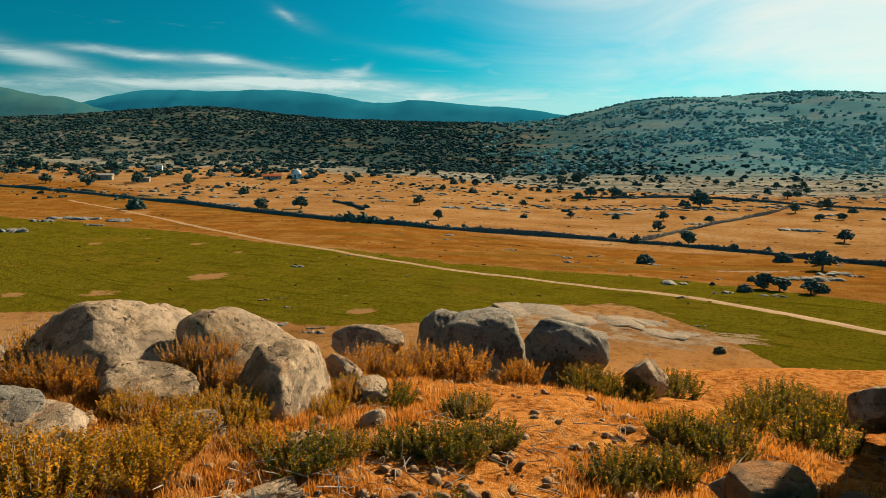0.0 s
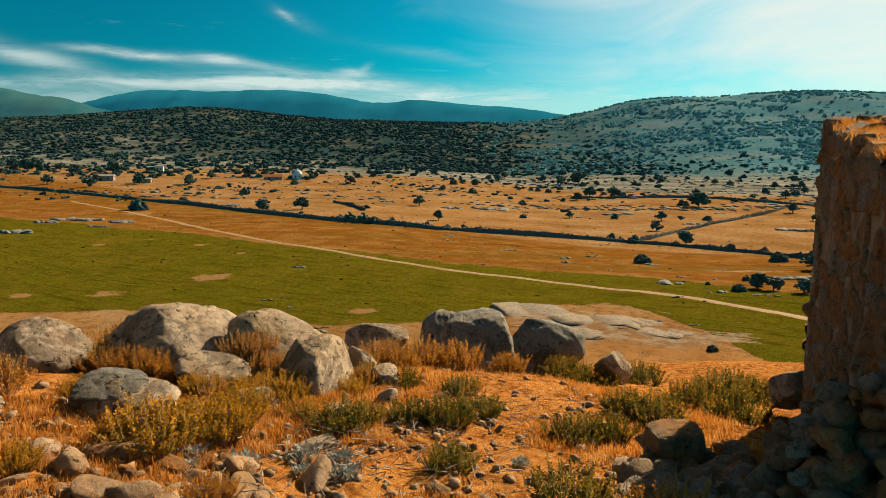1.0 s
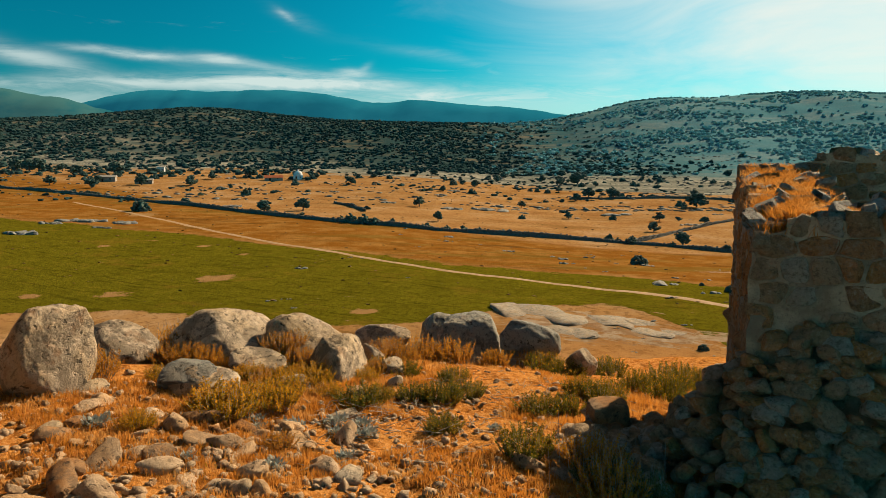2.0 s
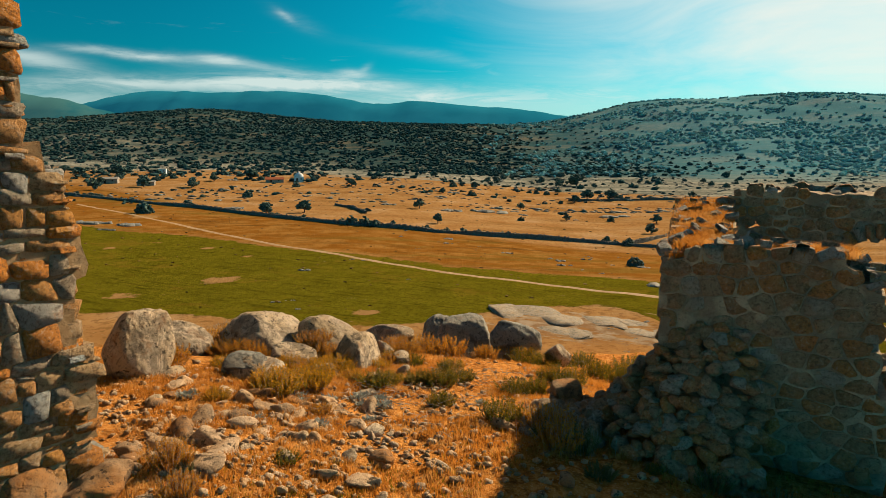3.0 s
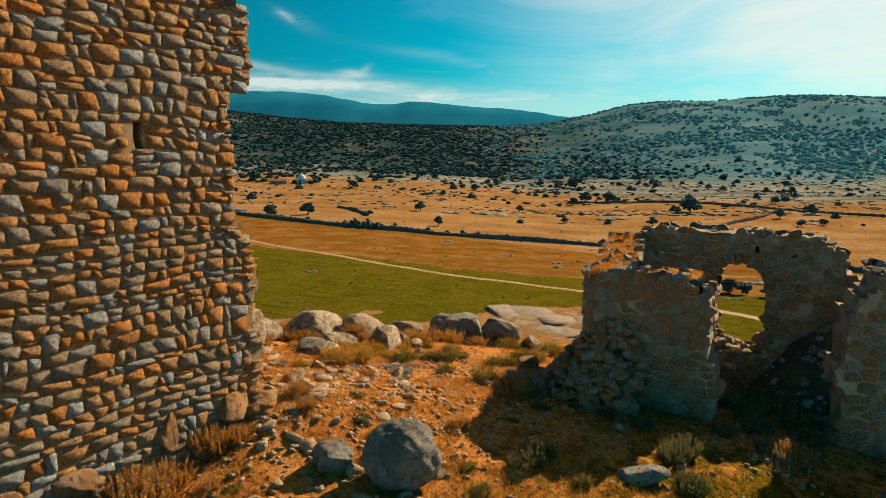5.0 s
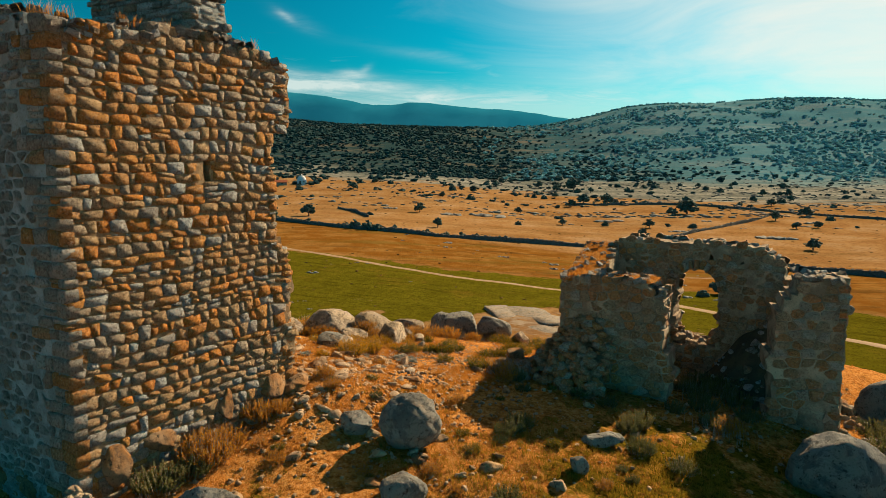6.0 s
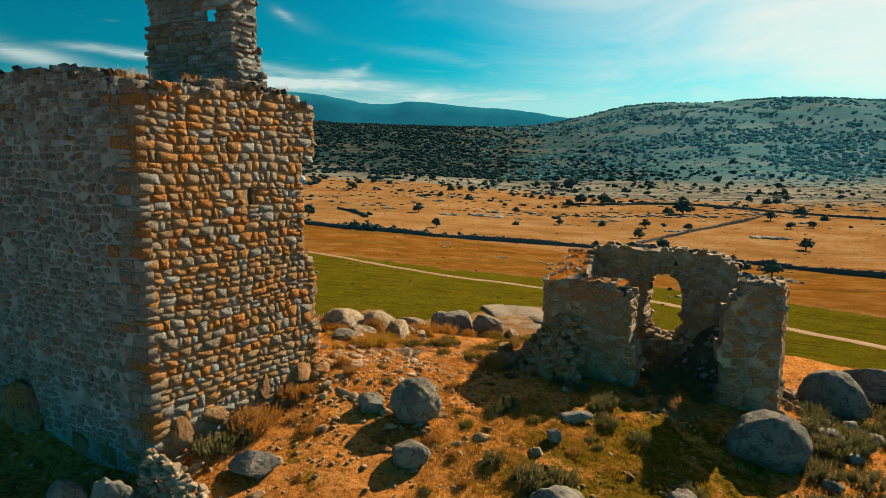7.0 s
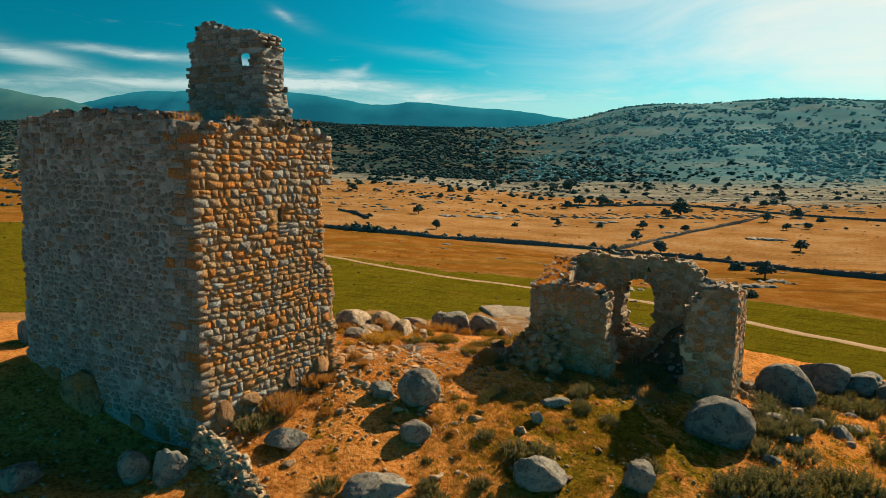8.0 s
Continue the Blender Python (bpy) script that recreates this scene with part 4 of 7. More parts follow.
    lay(wall4, facade((-7.2, 0.0, 0), (0, 1, 0), (-1, 0, 0), 0.3, 4.6, -1.0, 6.9, west, 27, (0.2, 0.32), (0.3, 0.6)), TOWER_STONES, lambda s, z: False, 28)

    # the stump of the upper storey with its small window
    left = [(6.3, 3.25), (7.5, 3.14), (9.25, 2.92), (9.45, 2.72), (9.85, 2.3)]
    roofline = [(0.0, 9.20), (0.5, 9.42), (1.5, 9.55), (2.0, 9.66), (2.3, 9.80), (2.8, 9.70), (2.95, 9.3)]
    lower = [(6.3, -0.15), (7.3, 0.02), (7.9, 0.18), (8.7, 0.24), (9.3, 0.38)]
    hole = lambda s, z: 0.64 < s < 1.06 and 8.56 < z < 8.92
    # rear opening widened to fit the camera's view, so sky shows through
    splay = lambda s, z: 0.60 < s < 2.25 and 8.46 < z < 9.0
    stump = lambda s, z: interp(z, lower) + ragged(z, 31, 0.06) < s < interp(z, left) + ragged(z, 33, 0.07) and z < interp(s, roofline) + ragged(s, 32, 0.06)
    frag = part("wall_fragment", voxel_wall("wall_fragment", (-0.80, 3.26, 0), (-1, 0, 0), (0, -1, 0), 0.13, -0.3, 3.4, 6.3, 9.9, 0.09, lambda s, z: stump(s, z) and not hole(s, z), GREY_MORTAR, 5), tower, "tall broken wall stump with a small square window")
    part("inner_wall", voxel_wall("inner_wall", (-0.80, 3.395, 0), (-1, 0, 0), (0, -1, 0), 0.72, -0.3, 3.4, 6.3, 9.9, 0.13, lambda s, z: stump(s, z) and not splay(s, z), GREY_MORTAR, 6), frag)
    lay_rubble(frag, coursed((-0.80, 3.22, 0), (-1, 0, 0), (0, -1, 0), -0.3, 3.4, 6.4, 9.85, lambda s, z: stump(s, z) and not (0.56 < s < 1.14 and 8.50 < z < 8.98), 34, (0.08, 0.17), (0.15, 0.42), 0.014, 0.13, (-0.02, 0.04), 0.016, (0.05, 0.22), 0.08), DULL_STONE, lambda s, z: True)
    side = []
    for z0, z1 in ((6.6, 7.3), (7.3, 8.0), (8.0, 9.3)):
        x = -0.80 - interp((z0 + z1) / 2, lower)
        side += facade((x + 0.02, 3.26, 0), (0, 1, 0), (1, 0, 0), 0.0, 0.85, z0, z1, lambda s, z: True, 36 + int(z0), (0.11, 0.2), (0.2, 0.4), 0.02, 0.16, (-0.04, 0.07))
    lay(frag, side, DULL_STONES, lambda s, z: False, 37, rest_name="end_stonework")

    # loose stones on the wall heads
    r = random.Random(7)
    poses = []
    for k in range(330):
        if k < 130:
            s = r.uniform(0, 4.6)
            p = Vector((r.uniform(-0.75, 0.0) + 0.04 * s, s, interp(s, top) + r.uniform(-0.12, 0.05)))
        elif k < 300:
            s = r.uniform(0, 7.0)
            p = Vector((-s, r.uniform(0.0, 0.75), interp(s, top2) + r.uniform(-0.14, 0.05)))
        else:
            s = r.uniform(0.3, 2.8)
            p = Vector((-0.8 - s, 3.26 + r.uniform(0.1, 0.7), interp(s, roofline) + r.uniform(-0.06, 0.05)))
        turn = Euler((r.uniform(-0.4, 0.4), r.uniform(-0.4, 0.4), r.uniform(0, 6.28))).to_matrix().to_4x4()
        poses.append((Matrix.Translation(p) @ turn @ Matrix.Diagonal((r.uniform(0.10, 0.25), r.uniform(0.10, 0.22), r.uniform(0.07, 0.14), 1)), 0, 0))
    cap = Soup()
    for m, s, z in poses:
        me = DULL_STONES[r.randrange(len(DULL_STONES))]
        co = np.array([v.co for v in me.vertices])
        mm = np.array(m)
        cap.add(co @ mm[:3, :3].T + mm[:3, 3], [tuple(p.vertices) for p in me.polygons])
    tagged(part("loose_rubble", cap.mesh("loose_rubble", DULL_STONE, smooth=False), tower), kind="stuff")


build_tower()


def build_ruin():
    ruin = new("ruined_house")
    ruin.empty_display_size = 0.3
    tagged(ruin, "roofless house ruin of reddish mortared rubble with an arched doorway", "ruin")
    style = dict(course=(0.15, 0.26), width=(0.17, 0.36), gap=0.030, depth=0.14, proud=(0.0, 0.022), shift=0.30, bevel=0.014, cut=(0.08, 0.28), level=1.2)

    def wall(o, ex, en, thick, s0, s1, z0, z1, inside, seed, label, cell=0.14, kept=None, core=MORTAR, **over):
        w = part("wall", voxel_wall("wall", o, ex, en, thick, s0, s1, z0, z1, cell, inside, core, seed, 0.28), ruin, label)
        lay_rubble(w, rubble(o, ex, en, s0, s1, z0, z1, lambda s, z: (kept or inside)(s, z) and float(vnoise(s * 2.6, z * 3.0, seed + 3)) > 0.2, seed, **{**style, **over}), RED_STONE, lambda s, z: True)
        return w

    # front block: a broken end to its right
    fr_end = [(-1.4, 2.72), (0.1, 2.66), (0.6, 2.50), (1.45, 2.48), (1.6, 2.34), (1.95, 2.18)]
    fr_top = [(0, 1.62), (0.15, 1.80), (0.9, 2.0), (1.7, 1.98), (2.2, 1.86), (2.5, 1.55)]
    front = lambda s, z: s < interp(z, fr_end) + ragged(z, 51, 0.08) and z < interp(s, fr_top) + ragged(s, 52, 0.08)
    wall((3.95, 10.2, 0), (1, 0.06, 0), (0.06, -1, 0), 1.0, 0, 2.8, -1.4, 2.2, front, 53, "broken front wall with pale mortar joints")
    lay_rubble(ruin.children[0], rubble((6.42, 10.4, 0), (0, 1, 0), (1, 0, 0), 0, 0.9, -1.2, 1.8, lambda s, z: 0 < s < 0.85 and z < 1.7, 54, **style), RED_STONE, lambda s, z: False, rest_name="end_stonework")
    # side wall, lower towards its back
    left = lambda s, z: z < 1.75 + 0.13 * s + ragged(s, 56, 0.12)
    wall((3.97, 10.22, 0), (-0.17, 0.985, 0), (-0.985, -0.17, 0), 0.95, 0, 4.1, -1.6, 2.5, left, 57, "thick side wall topped by dry grass")
    # back wall with the arch
    jl, jr = 2.60, 3.77
    mid, rad = (jl + jr) / 2, (jr - jl) / 2

    def back(s, z):
        if 5.3 < s < 6.2 and z < 1.62 + ragged(s, 60, 0.06):
            return True
        if s > interp(z, [(-1.5, 5.5), (1.75, 5.42), (2.1, 5.35), (2.3, 5.0), (2.6, 4.9)]) + ragged(z, 61, 0.06):
            return False
        if z > interp(s, [(0, 2.15), (0.8, 2.3), (1.2, 2.5), (4.4, 2.52), (4.9, 2.42), (5.4, 2.2)]) + ragged(s, 62, 0.05):
            return False
        wob = 0.05 * math.sin(z * 8) + ragged(z, 63, 0.05)
        if z < 1.22 and jl + wob < s < jr + wob * 0.7 + 0.03 and z > -0.42:
            return False
        if z >= 1.22 and (s - mid) ** 2 + (z - 1.22) ** 2 < rad ** 2:
            return False
        for hs, hzz in ((2.35, 2.05), (3.55, 2.10), (4.35, 2.05), (1.3, 1.9)):
            if abs(s - hs) < 0.06 and abs(z - hzz) < 0.08:
                return False
        return True

    wall((3.3, 14.0, 0), (1, 0, 0), (0, -1, 0), 0.8, 0, 6.2, -1.4, 2.7, back, 64, "rear wall pierced by a round-arched doorway", cell=0.1)
    lay_rubble(ruin.children[2], rubble((3.3, 14.82, 0), (1, 0, 0), (0, 1, 0), 0, 5.6, -1.4, 2.6, back, 66, **style), RED_STONE, lambda s, z: False, rest_name="outer_stonework")
    # stones of the arch ring
    ring = []
    for k in range(15):
        a = math.pi * (k + 0.5) / 15
        c = Vector((3.3 + mid + math.cos(a) * (rad + 0.11), 14.0, 1.22 + math.sin(a) * (rad + 0.11)))
        ring.append((Matrix.Translation(c) @ Matrix.Rotation(-a, 4, "Y") @ Matrix.Rotation(math.pi, 4, "Z") @ Matrix.Diagonal((0.24, 0.16, 0.12, 1)), 0, 0))
    lay(ruin.children[2], ring, RED_STONES, lambda s, z: True, 68)
    # corner pier
    pl = [(-1.4, -0.05), (0.4, -0.02), (1.0, 0.12), (1.6, 0.16), (1.75, 0.32), (2.0, 0.42)]
    pt = [(0.2, 1.9), (0.45, 2.12), (1.0, 2.22), (1.45, 2.26)]
    pier = lambda s, z: interp(z, pl) + ragged(z, 71, 0.08) < s < 1.40 and z < interp(s, pt) + ragged(s, 72, 0.06) and not (z < -0.65 and 0.62 < s < 1.2)
    wall((8.75, 10.98, 0), (0.97, 0.24, 0), (0.24, -0.97, 0), 1.0, -0.1, 1.4, -1.5, 2.5, pier, 73, "square corner pier with pale mortar joints")
    right = lambda s, z: z < interp(s, [(0, 2.24), (1.0, 2.2), (1.3, 1.8), (2.0, 1.7), (3.2, 1.6)]) + ragged(s, 74, 0.08)
    wall((10.12, 11.32, 0), (-0.02, 1, 0), (1, 0.02, 0), 0.8, 0, 3.3, -1.6, 2.4, right, 75, "broken return wall beside the pier")
    # loose stones on the wall heads
    r = random.Random(8)
    cap = Soup()
    for k in range(190):
        if k < 70:
            s = r.uniform(0, 2.4)
            p = (3.95 + s, 10.25 + r.uniform(0, 0.9), interp(s, fr_top) + r.uniform(-0.06, 0.07))
        elif k < 120:
            s = r.uniform(0.2, 4.0)
            p = (3.97 - 0.17 * s + r.uniform(0.0, 0.9), 10.2 + s, 1.8 + 0.13 * s + r.uniform(-0.08, 0.08))
        elif k < 160:
            s = r.uniform(0.2, 5.2)
            p = (3.3 + s, 14.0 + r.uniform(0.0, 0.8), interp(s, [(0, 2.15), (0.8, 2.3), (1.2, 2.5), (4.4, 2.52), (4.9, 2.42), (5.4, 2.2)]) + r.uniform(-0.05, 0.04))
        else:
            p = (r.uniform(9.0, 10.0), r.uniform(11.1, 12.2), 2.24 + r.uniform(-0.05, 0.04))
        m = np.array(Matrix.Translation(p) @ Euler((r.uniform(-0.5, 0.5), r.uniform(-0.5, 0.5), r.uniform(0, 6.28))).to_matrix().to_4x4() @ Matrix.Diagonal((r.uniform(0.10, 0.24), r.uniform(0.10, 0.2), r.uniform(0.06, 0.13), 1)))
        me = DULL_STONES[r.randrange(len(DULL_STONES))]
        co = np.array([v.co for v in me.vertices])
        cap.add(co @ m[:3, :3].T + m[:3, 3], [tuple(q.vertices) for q in me.polygons])
    tagged(part("loose_rubble", cap.mesh("loose_rubble", DULL_STONE, smooth=False), ruin), kind="stuff")


build_ruin()

# ---------------------------------------------------------------- boulders and loose stones


def rock_verts(seed, subdiv, cuts=9, rough=0.24, flats=()):
    """A weathered boulder of about 1 x 1 x 1: a ball with flats cut off and its surface eaten by noise."""
    r = random.Random(seed)
    bm = bmesh.new()
    bmesh.ops.create_icosphere(bm, subdivisions=subdiv, radius=0.5)
    planes = []
    for k in range(cuts):
        n = Vector((r.gauss(0, 1), r.gauss(0, 1), r.gauss(0, 0.8))).normalized()
        planes.append((n, r.uniform(0.24, 0.40)))
    planes += [(Vector(n).normalized(), d) for n, d in flats]
    off = Vector((r.uniform(0, 50), r.uniform(0, 50), r.uniform(0, 50)))
    for v in bm.verts:
        p = v.co * (1 + rough * noise.noise(v.co * 2.4 + off) + rough * 0.5 * noise.noise(v.co * 5.5 + off))
        for n, d in planes:
            over = p.dot(n) - d
            if over > -0.15:
                p = p - n * (over + math.sqrt(over * over + 0.003)) * 0.45
        p = p + v.co.normalized() * (0.012 * noise.noise(p * 6 + off) + 0.014 * noise.noise(p * 13 + off) + 0.009 * noise.noise(p * 27 + off))
        v.co = p
    co = np.array([v.co for v in bm.verts])
    tri = np.array([[v.index for v in f.verts] for f in bm.faces])
    bm.free()
    lo, hi = co.min(0), co.max(0)
    return (co - (lo + hi) / 2) / (hi - lo), tri


def boulder(x, y, size, turn, seed, label, z=None, tilt=(0, 0), sink=0.18, mat=None, subdiv=5, name="boulder", group="", cuts=9, flats=()):
    co, tri = rock_verts(seed, subdiv, cuts, 0.24 if cuts > 4 else 0.11, flats)
    me = mesh_from(name, co * np.array(size), tri, mat or GRANITE)
    ob = new(name, me)
    base = hz(x, y) if z is None else z
    ob.matrix_world = pose(x, y, base + size[2] * (0.5 - sink), tilt[0], tilt[1], turn)
    return tagged(ob, label, "boulder", group)


VIEW = 30.7  # degrees by which the valley's line is turned from the y axis


def build_boulders():
    big = "large pale granite boulder speckled with lichen"
    group = "boulders at the knoll's edge"
    B = lambda u, v, w, d, h, seed, label=big, z=None, tilt=(0, 0), turn=0, **kw: boulder(*xy(u, v), (w, d, h), VIEW + turn, seed, label, z, tilt, group=group, **kw)
    B(-3.45, 6.95, 1.78, 1.5, 1.25, 401, "large rounded granite boulder with dark pitted cap", z=-1.0, tilt=(0, 10), cuts=0, flats=[((0.55, -0.3, 0.8), 0.33), ((-0.5, -0.6, 0.5), 0.40)])
    B(-3.35, 8.0, 1.1, 0.9, 0.8, 402, z=-0.90, tilt=(0, 12), cuts=1, flats=[((0.3, -0.3, 0.9), 0.34)])
    B(-2.66, 5.95, 0.88, 0.7, 0.46, 403, "low cracked granite boulder below a larger one", z=-0.72, tilt=(0, 8), cuts=1, flats=[((0.1, -0.35, 0.88), 0.26)])
    B(-1.48, 6.15, 0.95, 1.0, 1.12, 404, "broad slanting granite slab leaning on a rocky ledge", z=-1.06, tilt=(-10, 26), turn=8, cuts=0, flats=[((0.62, -0.45, 0.62), 0.19), ((-0.35, -0.35, 0.86), 0.34), ((-0.8, -0.5, 0.0), 0.36)])
    B(-2.2, 7.0, 1.35, 1.0, 0.95, 405, "granite ledge overgrown by golden scrub", z=-0.88, tilt=(0, 24), cuts=1, flats=[((0.4, -0.5, 0.75), 0.24)])
    B(-1.97, 5.2, 0.52, 0.42, 0.46, 406, "block of pale granite resting in dry scrub", z=-0.82, tilt=(0, -8), cuts=3, flats=[((0.45, -0.5, 0.74), 0.26)])
    B(-2.92, 4.5, 0.9, 0.6, 0.40, 407, "low flat granite boulder sunk in dry grass", z=-0.46, cuts=1, flats=[((0.2, -0.3, 0.9), 0.26)])
    B(0.66, 11.0, 1.48, 1.1, 1.15, 408, "blocky grey granite boulder with a vertical crack", z=-1.95, turn=10, cuts=2, mat=GREY_GRANITE, flats=[((-0.1, -0.2, 1), 0.28), ((0.2, -1, 0.15), 0.30), ((0.9, -0.2, 0.3), 0.36)])
    B(0.02, 11.7, 0.95, 0.9, 1.05, 409, "domed granite boulder beside a larger one", z=-2.0, cuts=3, mat=GREY_GRANITE)
    B(1.92, 10.2, 1.30, 1.1, 0.95, 410, "rounded dark granite boulder behind dry stalks", z=-1.75, tilt=(0, 10), cuts=3, mat=GREY_GRANITE)
    B(-1.35, 11.9, 1.35, 0.9, 0.6, 411, "low pale granite boulder on the knoll's rim", z=-1.98, cuts=2)
    B(-1.15, 7.6, 0.5, 0.4, 0.36, 412, "pointed granite stone among scrub", z=-1.02, tilt=(0, 28))
    B(-0.72, 6.55, 0.36, 0.32, 0.34, 413, "small rounded granite boulder in the scrub")
    B(-0.62, 5.75, 0.24, 0.22, 0.2, 414, "small rounded granite boulder in the scrub")
    B(4.5, 6.7, 0.6, 0.6, 0.55, 416, "pale granite boulder at the foot of the ruin", z=-1.2, tilt=(0, -12))
    B(2.75, 8.7, 0.62, 0.5, 0.5, 417, "pale leaning granite stone among dark shrubs", z=-1.55, tilt=(0, 22))
    B(0.75, 10.1, 0.3, 0.28, 0.28, 418, "small rounded granite boulder in front of larger ones")
    B(1.5, 9.6, 0.4, 0.3, 0.25, 419, "small rounded granite boulder in front of larger ones")
    B(1.15, 10.0, 0.25, 0.25, 0.2, 420, "small rounded granite boulder in front of larger ones")
    B(5.6, 15.5, 1.05, 0.8, 0.7, 442, "dark pointed boulder below the knoll's rim", cuts=4, mat=FIELD_ROCK)
    boulder(2.42, 10.95, (0.46, 0.40, 0.46), 35, 443, "squared block fallen from the ruin, resting on rubble", None, (4, -6), 0.1, RED_FOOT, group=group, cuts=3, flats=[((0, 0, 1), 0.3), ((1, 0, 0), 0.3), ((0, -1, 0), 0.3), ((-1, 0, 0), 0.3)])
    near = "boulders round the tower"
    C = lambda x, y, w, d, h, seed, label, z=None, tilt=(0, 0), turn=0, **kw: boulder(x, y, (w, d, h), VIEW + turn, seed, label, z, tilt, group=near, **{"mat": GREY_GRANITE, **kw})
    C(-4.75, 9.45, 1.25, 1.0, 0.75, 421, "broad cracked granite boulder in golden grass", tilt=(0, 4), mat=GRANITE, cuts=2, flats=[((0.3, -0.3, 0.9), 0.22)])
    C(-3.55, 7.7, 1.02, 1.0, 1.45, 422, "tall pale granite boulder beside the tower", z=-0.45, tilt=(0, 6), mat=GRANITE, cuts=3, flats=[((0.75, -0.4, 0.5), 0.22)])
    C(-2.35, 8.85, 0.75, 0.6, 0.42, 423, "low granite boulder half buried in dry grass")
    C(3.2, 4.5, 1.2, 1.0, 1.12, 424, "upright rounded grey boulder casting a long shade", z=-0.40, cuts=0)
    C(4.02, 3.05, 0.82, 0.7, 0.62, 425, "rounded grey boulder on trodden earth", cuts=4)
    C(2.2, 4.15, 0.6, 0.55, 0.5, 426, "rounded grey boulder on trodden earth", cuts=4)
    C(10.2, 8.75, 1.85, 1.35, 1.72, 427, "huge smooth grey boulder leaning below the ruin", mat=FIELD_ROCK, z=-1.72, tilt=(0, 24), cuts=2)
    C(11.45, 14.6, 1.9, 1.4, 1.5, 428, "large grey boulder beside the ruin", mat=FIELD_ROCK, z=-2.0, tilt=(0, 12), cuts=4)
    C(12.6, 19.2, 2.3, 1.8, 1.35, 429, "large cracked grey boulder on the slope", mat=FIELD_ROCK, cuts=5)
    C(13.9, 19.9, 1.7, 1.5, 1.05, 430, "large cracked grey boulder on the slope", mat=FIELD_ROCK, cuts=5)
    C(14.9, 19.4, 1.3, 1.2, 0.9, 441, "grey boulder on the slope", mat=FIELD_ROCK, cuts=5)
    C(7.15, 3.5, 1.3, 0.85, 0.75, 431, "low grey boulder in mossy turf", tilt=(0, 6))
    C(1.62, 1.0, 1.05, 0.75, 0.55, 432, "flat-topped grey boulder on bare earth")
    C(-0.78, -1.35, 0.72, 0.6, 0.85, 433, "grey boulder in the tower's shade", cuts=4)
    C(0.10, -1.05, 0.78, 0.65, 0.9, 434, "grey boulder in the tower's shade", cuts=5)
    C(4.4, 0.85, 1.5, 1.0, 0.55, 435, "broad flat grey boulder in scrub")
    C(9.0, 4.9, 0.8, 0.7, 0.75, 436, "grey boulder wrapped by a grey-green shrub")
    C(6.1, 7.05, 0.85, 0.5, 0.32, 437, "flat pale stone at the edge of the shade")
    C(6.1, 5.7, 0.34, 0.3, 0.36, 438, "small grey stone in mossy turf")
    C(-2.4, -3.0, 0.95, 0.8, 0.6, 439, "pale boulder in the tower's shade")
    C(-12.0, 2.6, 1.3, 1.1, 1.0, 440, "dark boulder beyond the tower", mat=FIELD_ROCK, cuts=4)
    # boulders on which the tower's foot was built
    D = lambda x, y, w, d, h, z, seed, turn=0, tilt=(0, 0): boulder(x, y, (w, d, h), turn, seed, "boulder built into the foot of the tower", z, tilt, group="boulders under the tower", mat=RED_FOOT)
    D(-0.04, 2.95, 0.4, 0.60, 0.72, 0.0, 451)
    D(-0.02, 4.15, 0.75, 0.95, 0.75, 0.0, 452, 8)
    D(0.18, 4.5, 0.8, 0.75, 0.55, -0.1, 453, 30)
    D(-0.04, 0.62, 0.4, 0.5, 0.75, -0.35, 454)
    D(-0.04, 1.45, 0.4, 0.7, 0.55, -0.2, 455)
    D(-4.6, -0.10, 1.5, 0.7, 1.5, -0.75, 456, 0, (0, 6))
    D(-6.2, 0.16, 1.1, 0.5, 1.0, -0.3, 457)
    D(-2.6, 0.14, 0.9, 0.4, 0.8, -1.0, 458)
    D(-1.6, 0.14, 0.8, 0.4, 0.75, -0.95, 459)


RED_FOOT = granite_material("rusty_granite", (0.42, 0.25, 0.13), (0.15, 0.09, 0.055), (0.52, 0.20, 0.045), 0.8)
build_boulders()


def in_footprint(x, y, grow=0.0):
    if -7.4 - grow < x < 0.2 + grow and -0.05 - grow < y < 4.9 + grow:
        return True
    return 3.2 - grow < x < 6.4 + grow and 10.2 - grow < y < 11.2 + grow


SMALL_ROCKS = [rock_verts(500 + k, 3, 12, 0.34) for k in range(10)]
TINY_ROCKS = [rock_verts(520 + k, 1, 5, 0.25) for k in range(8)]


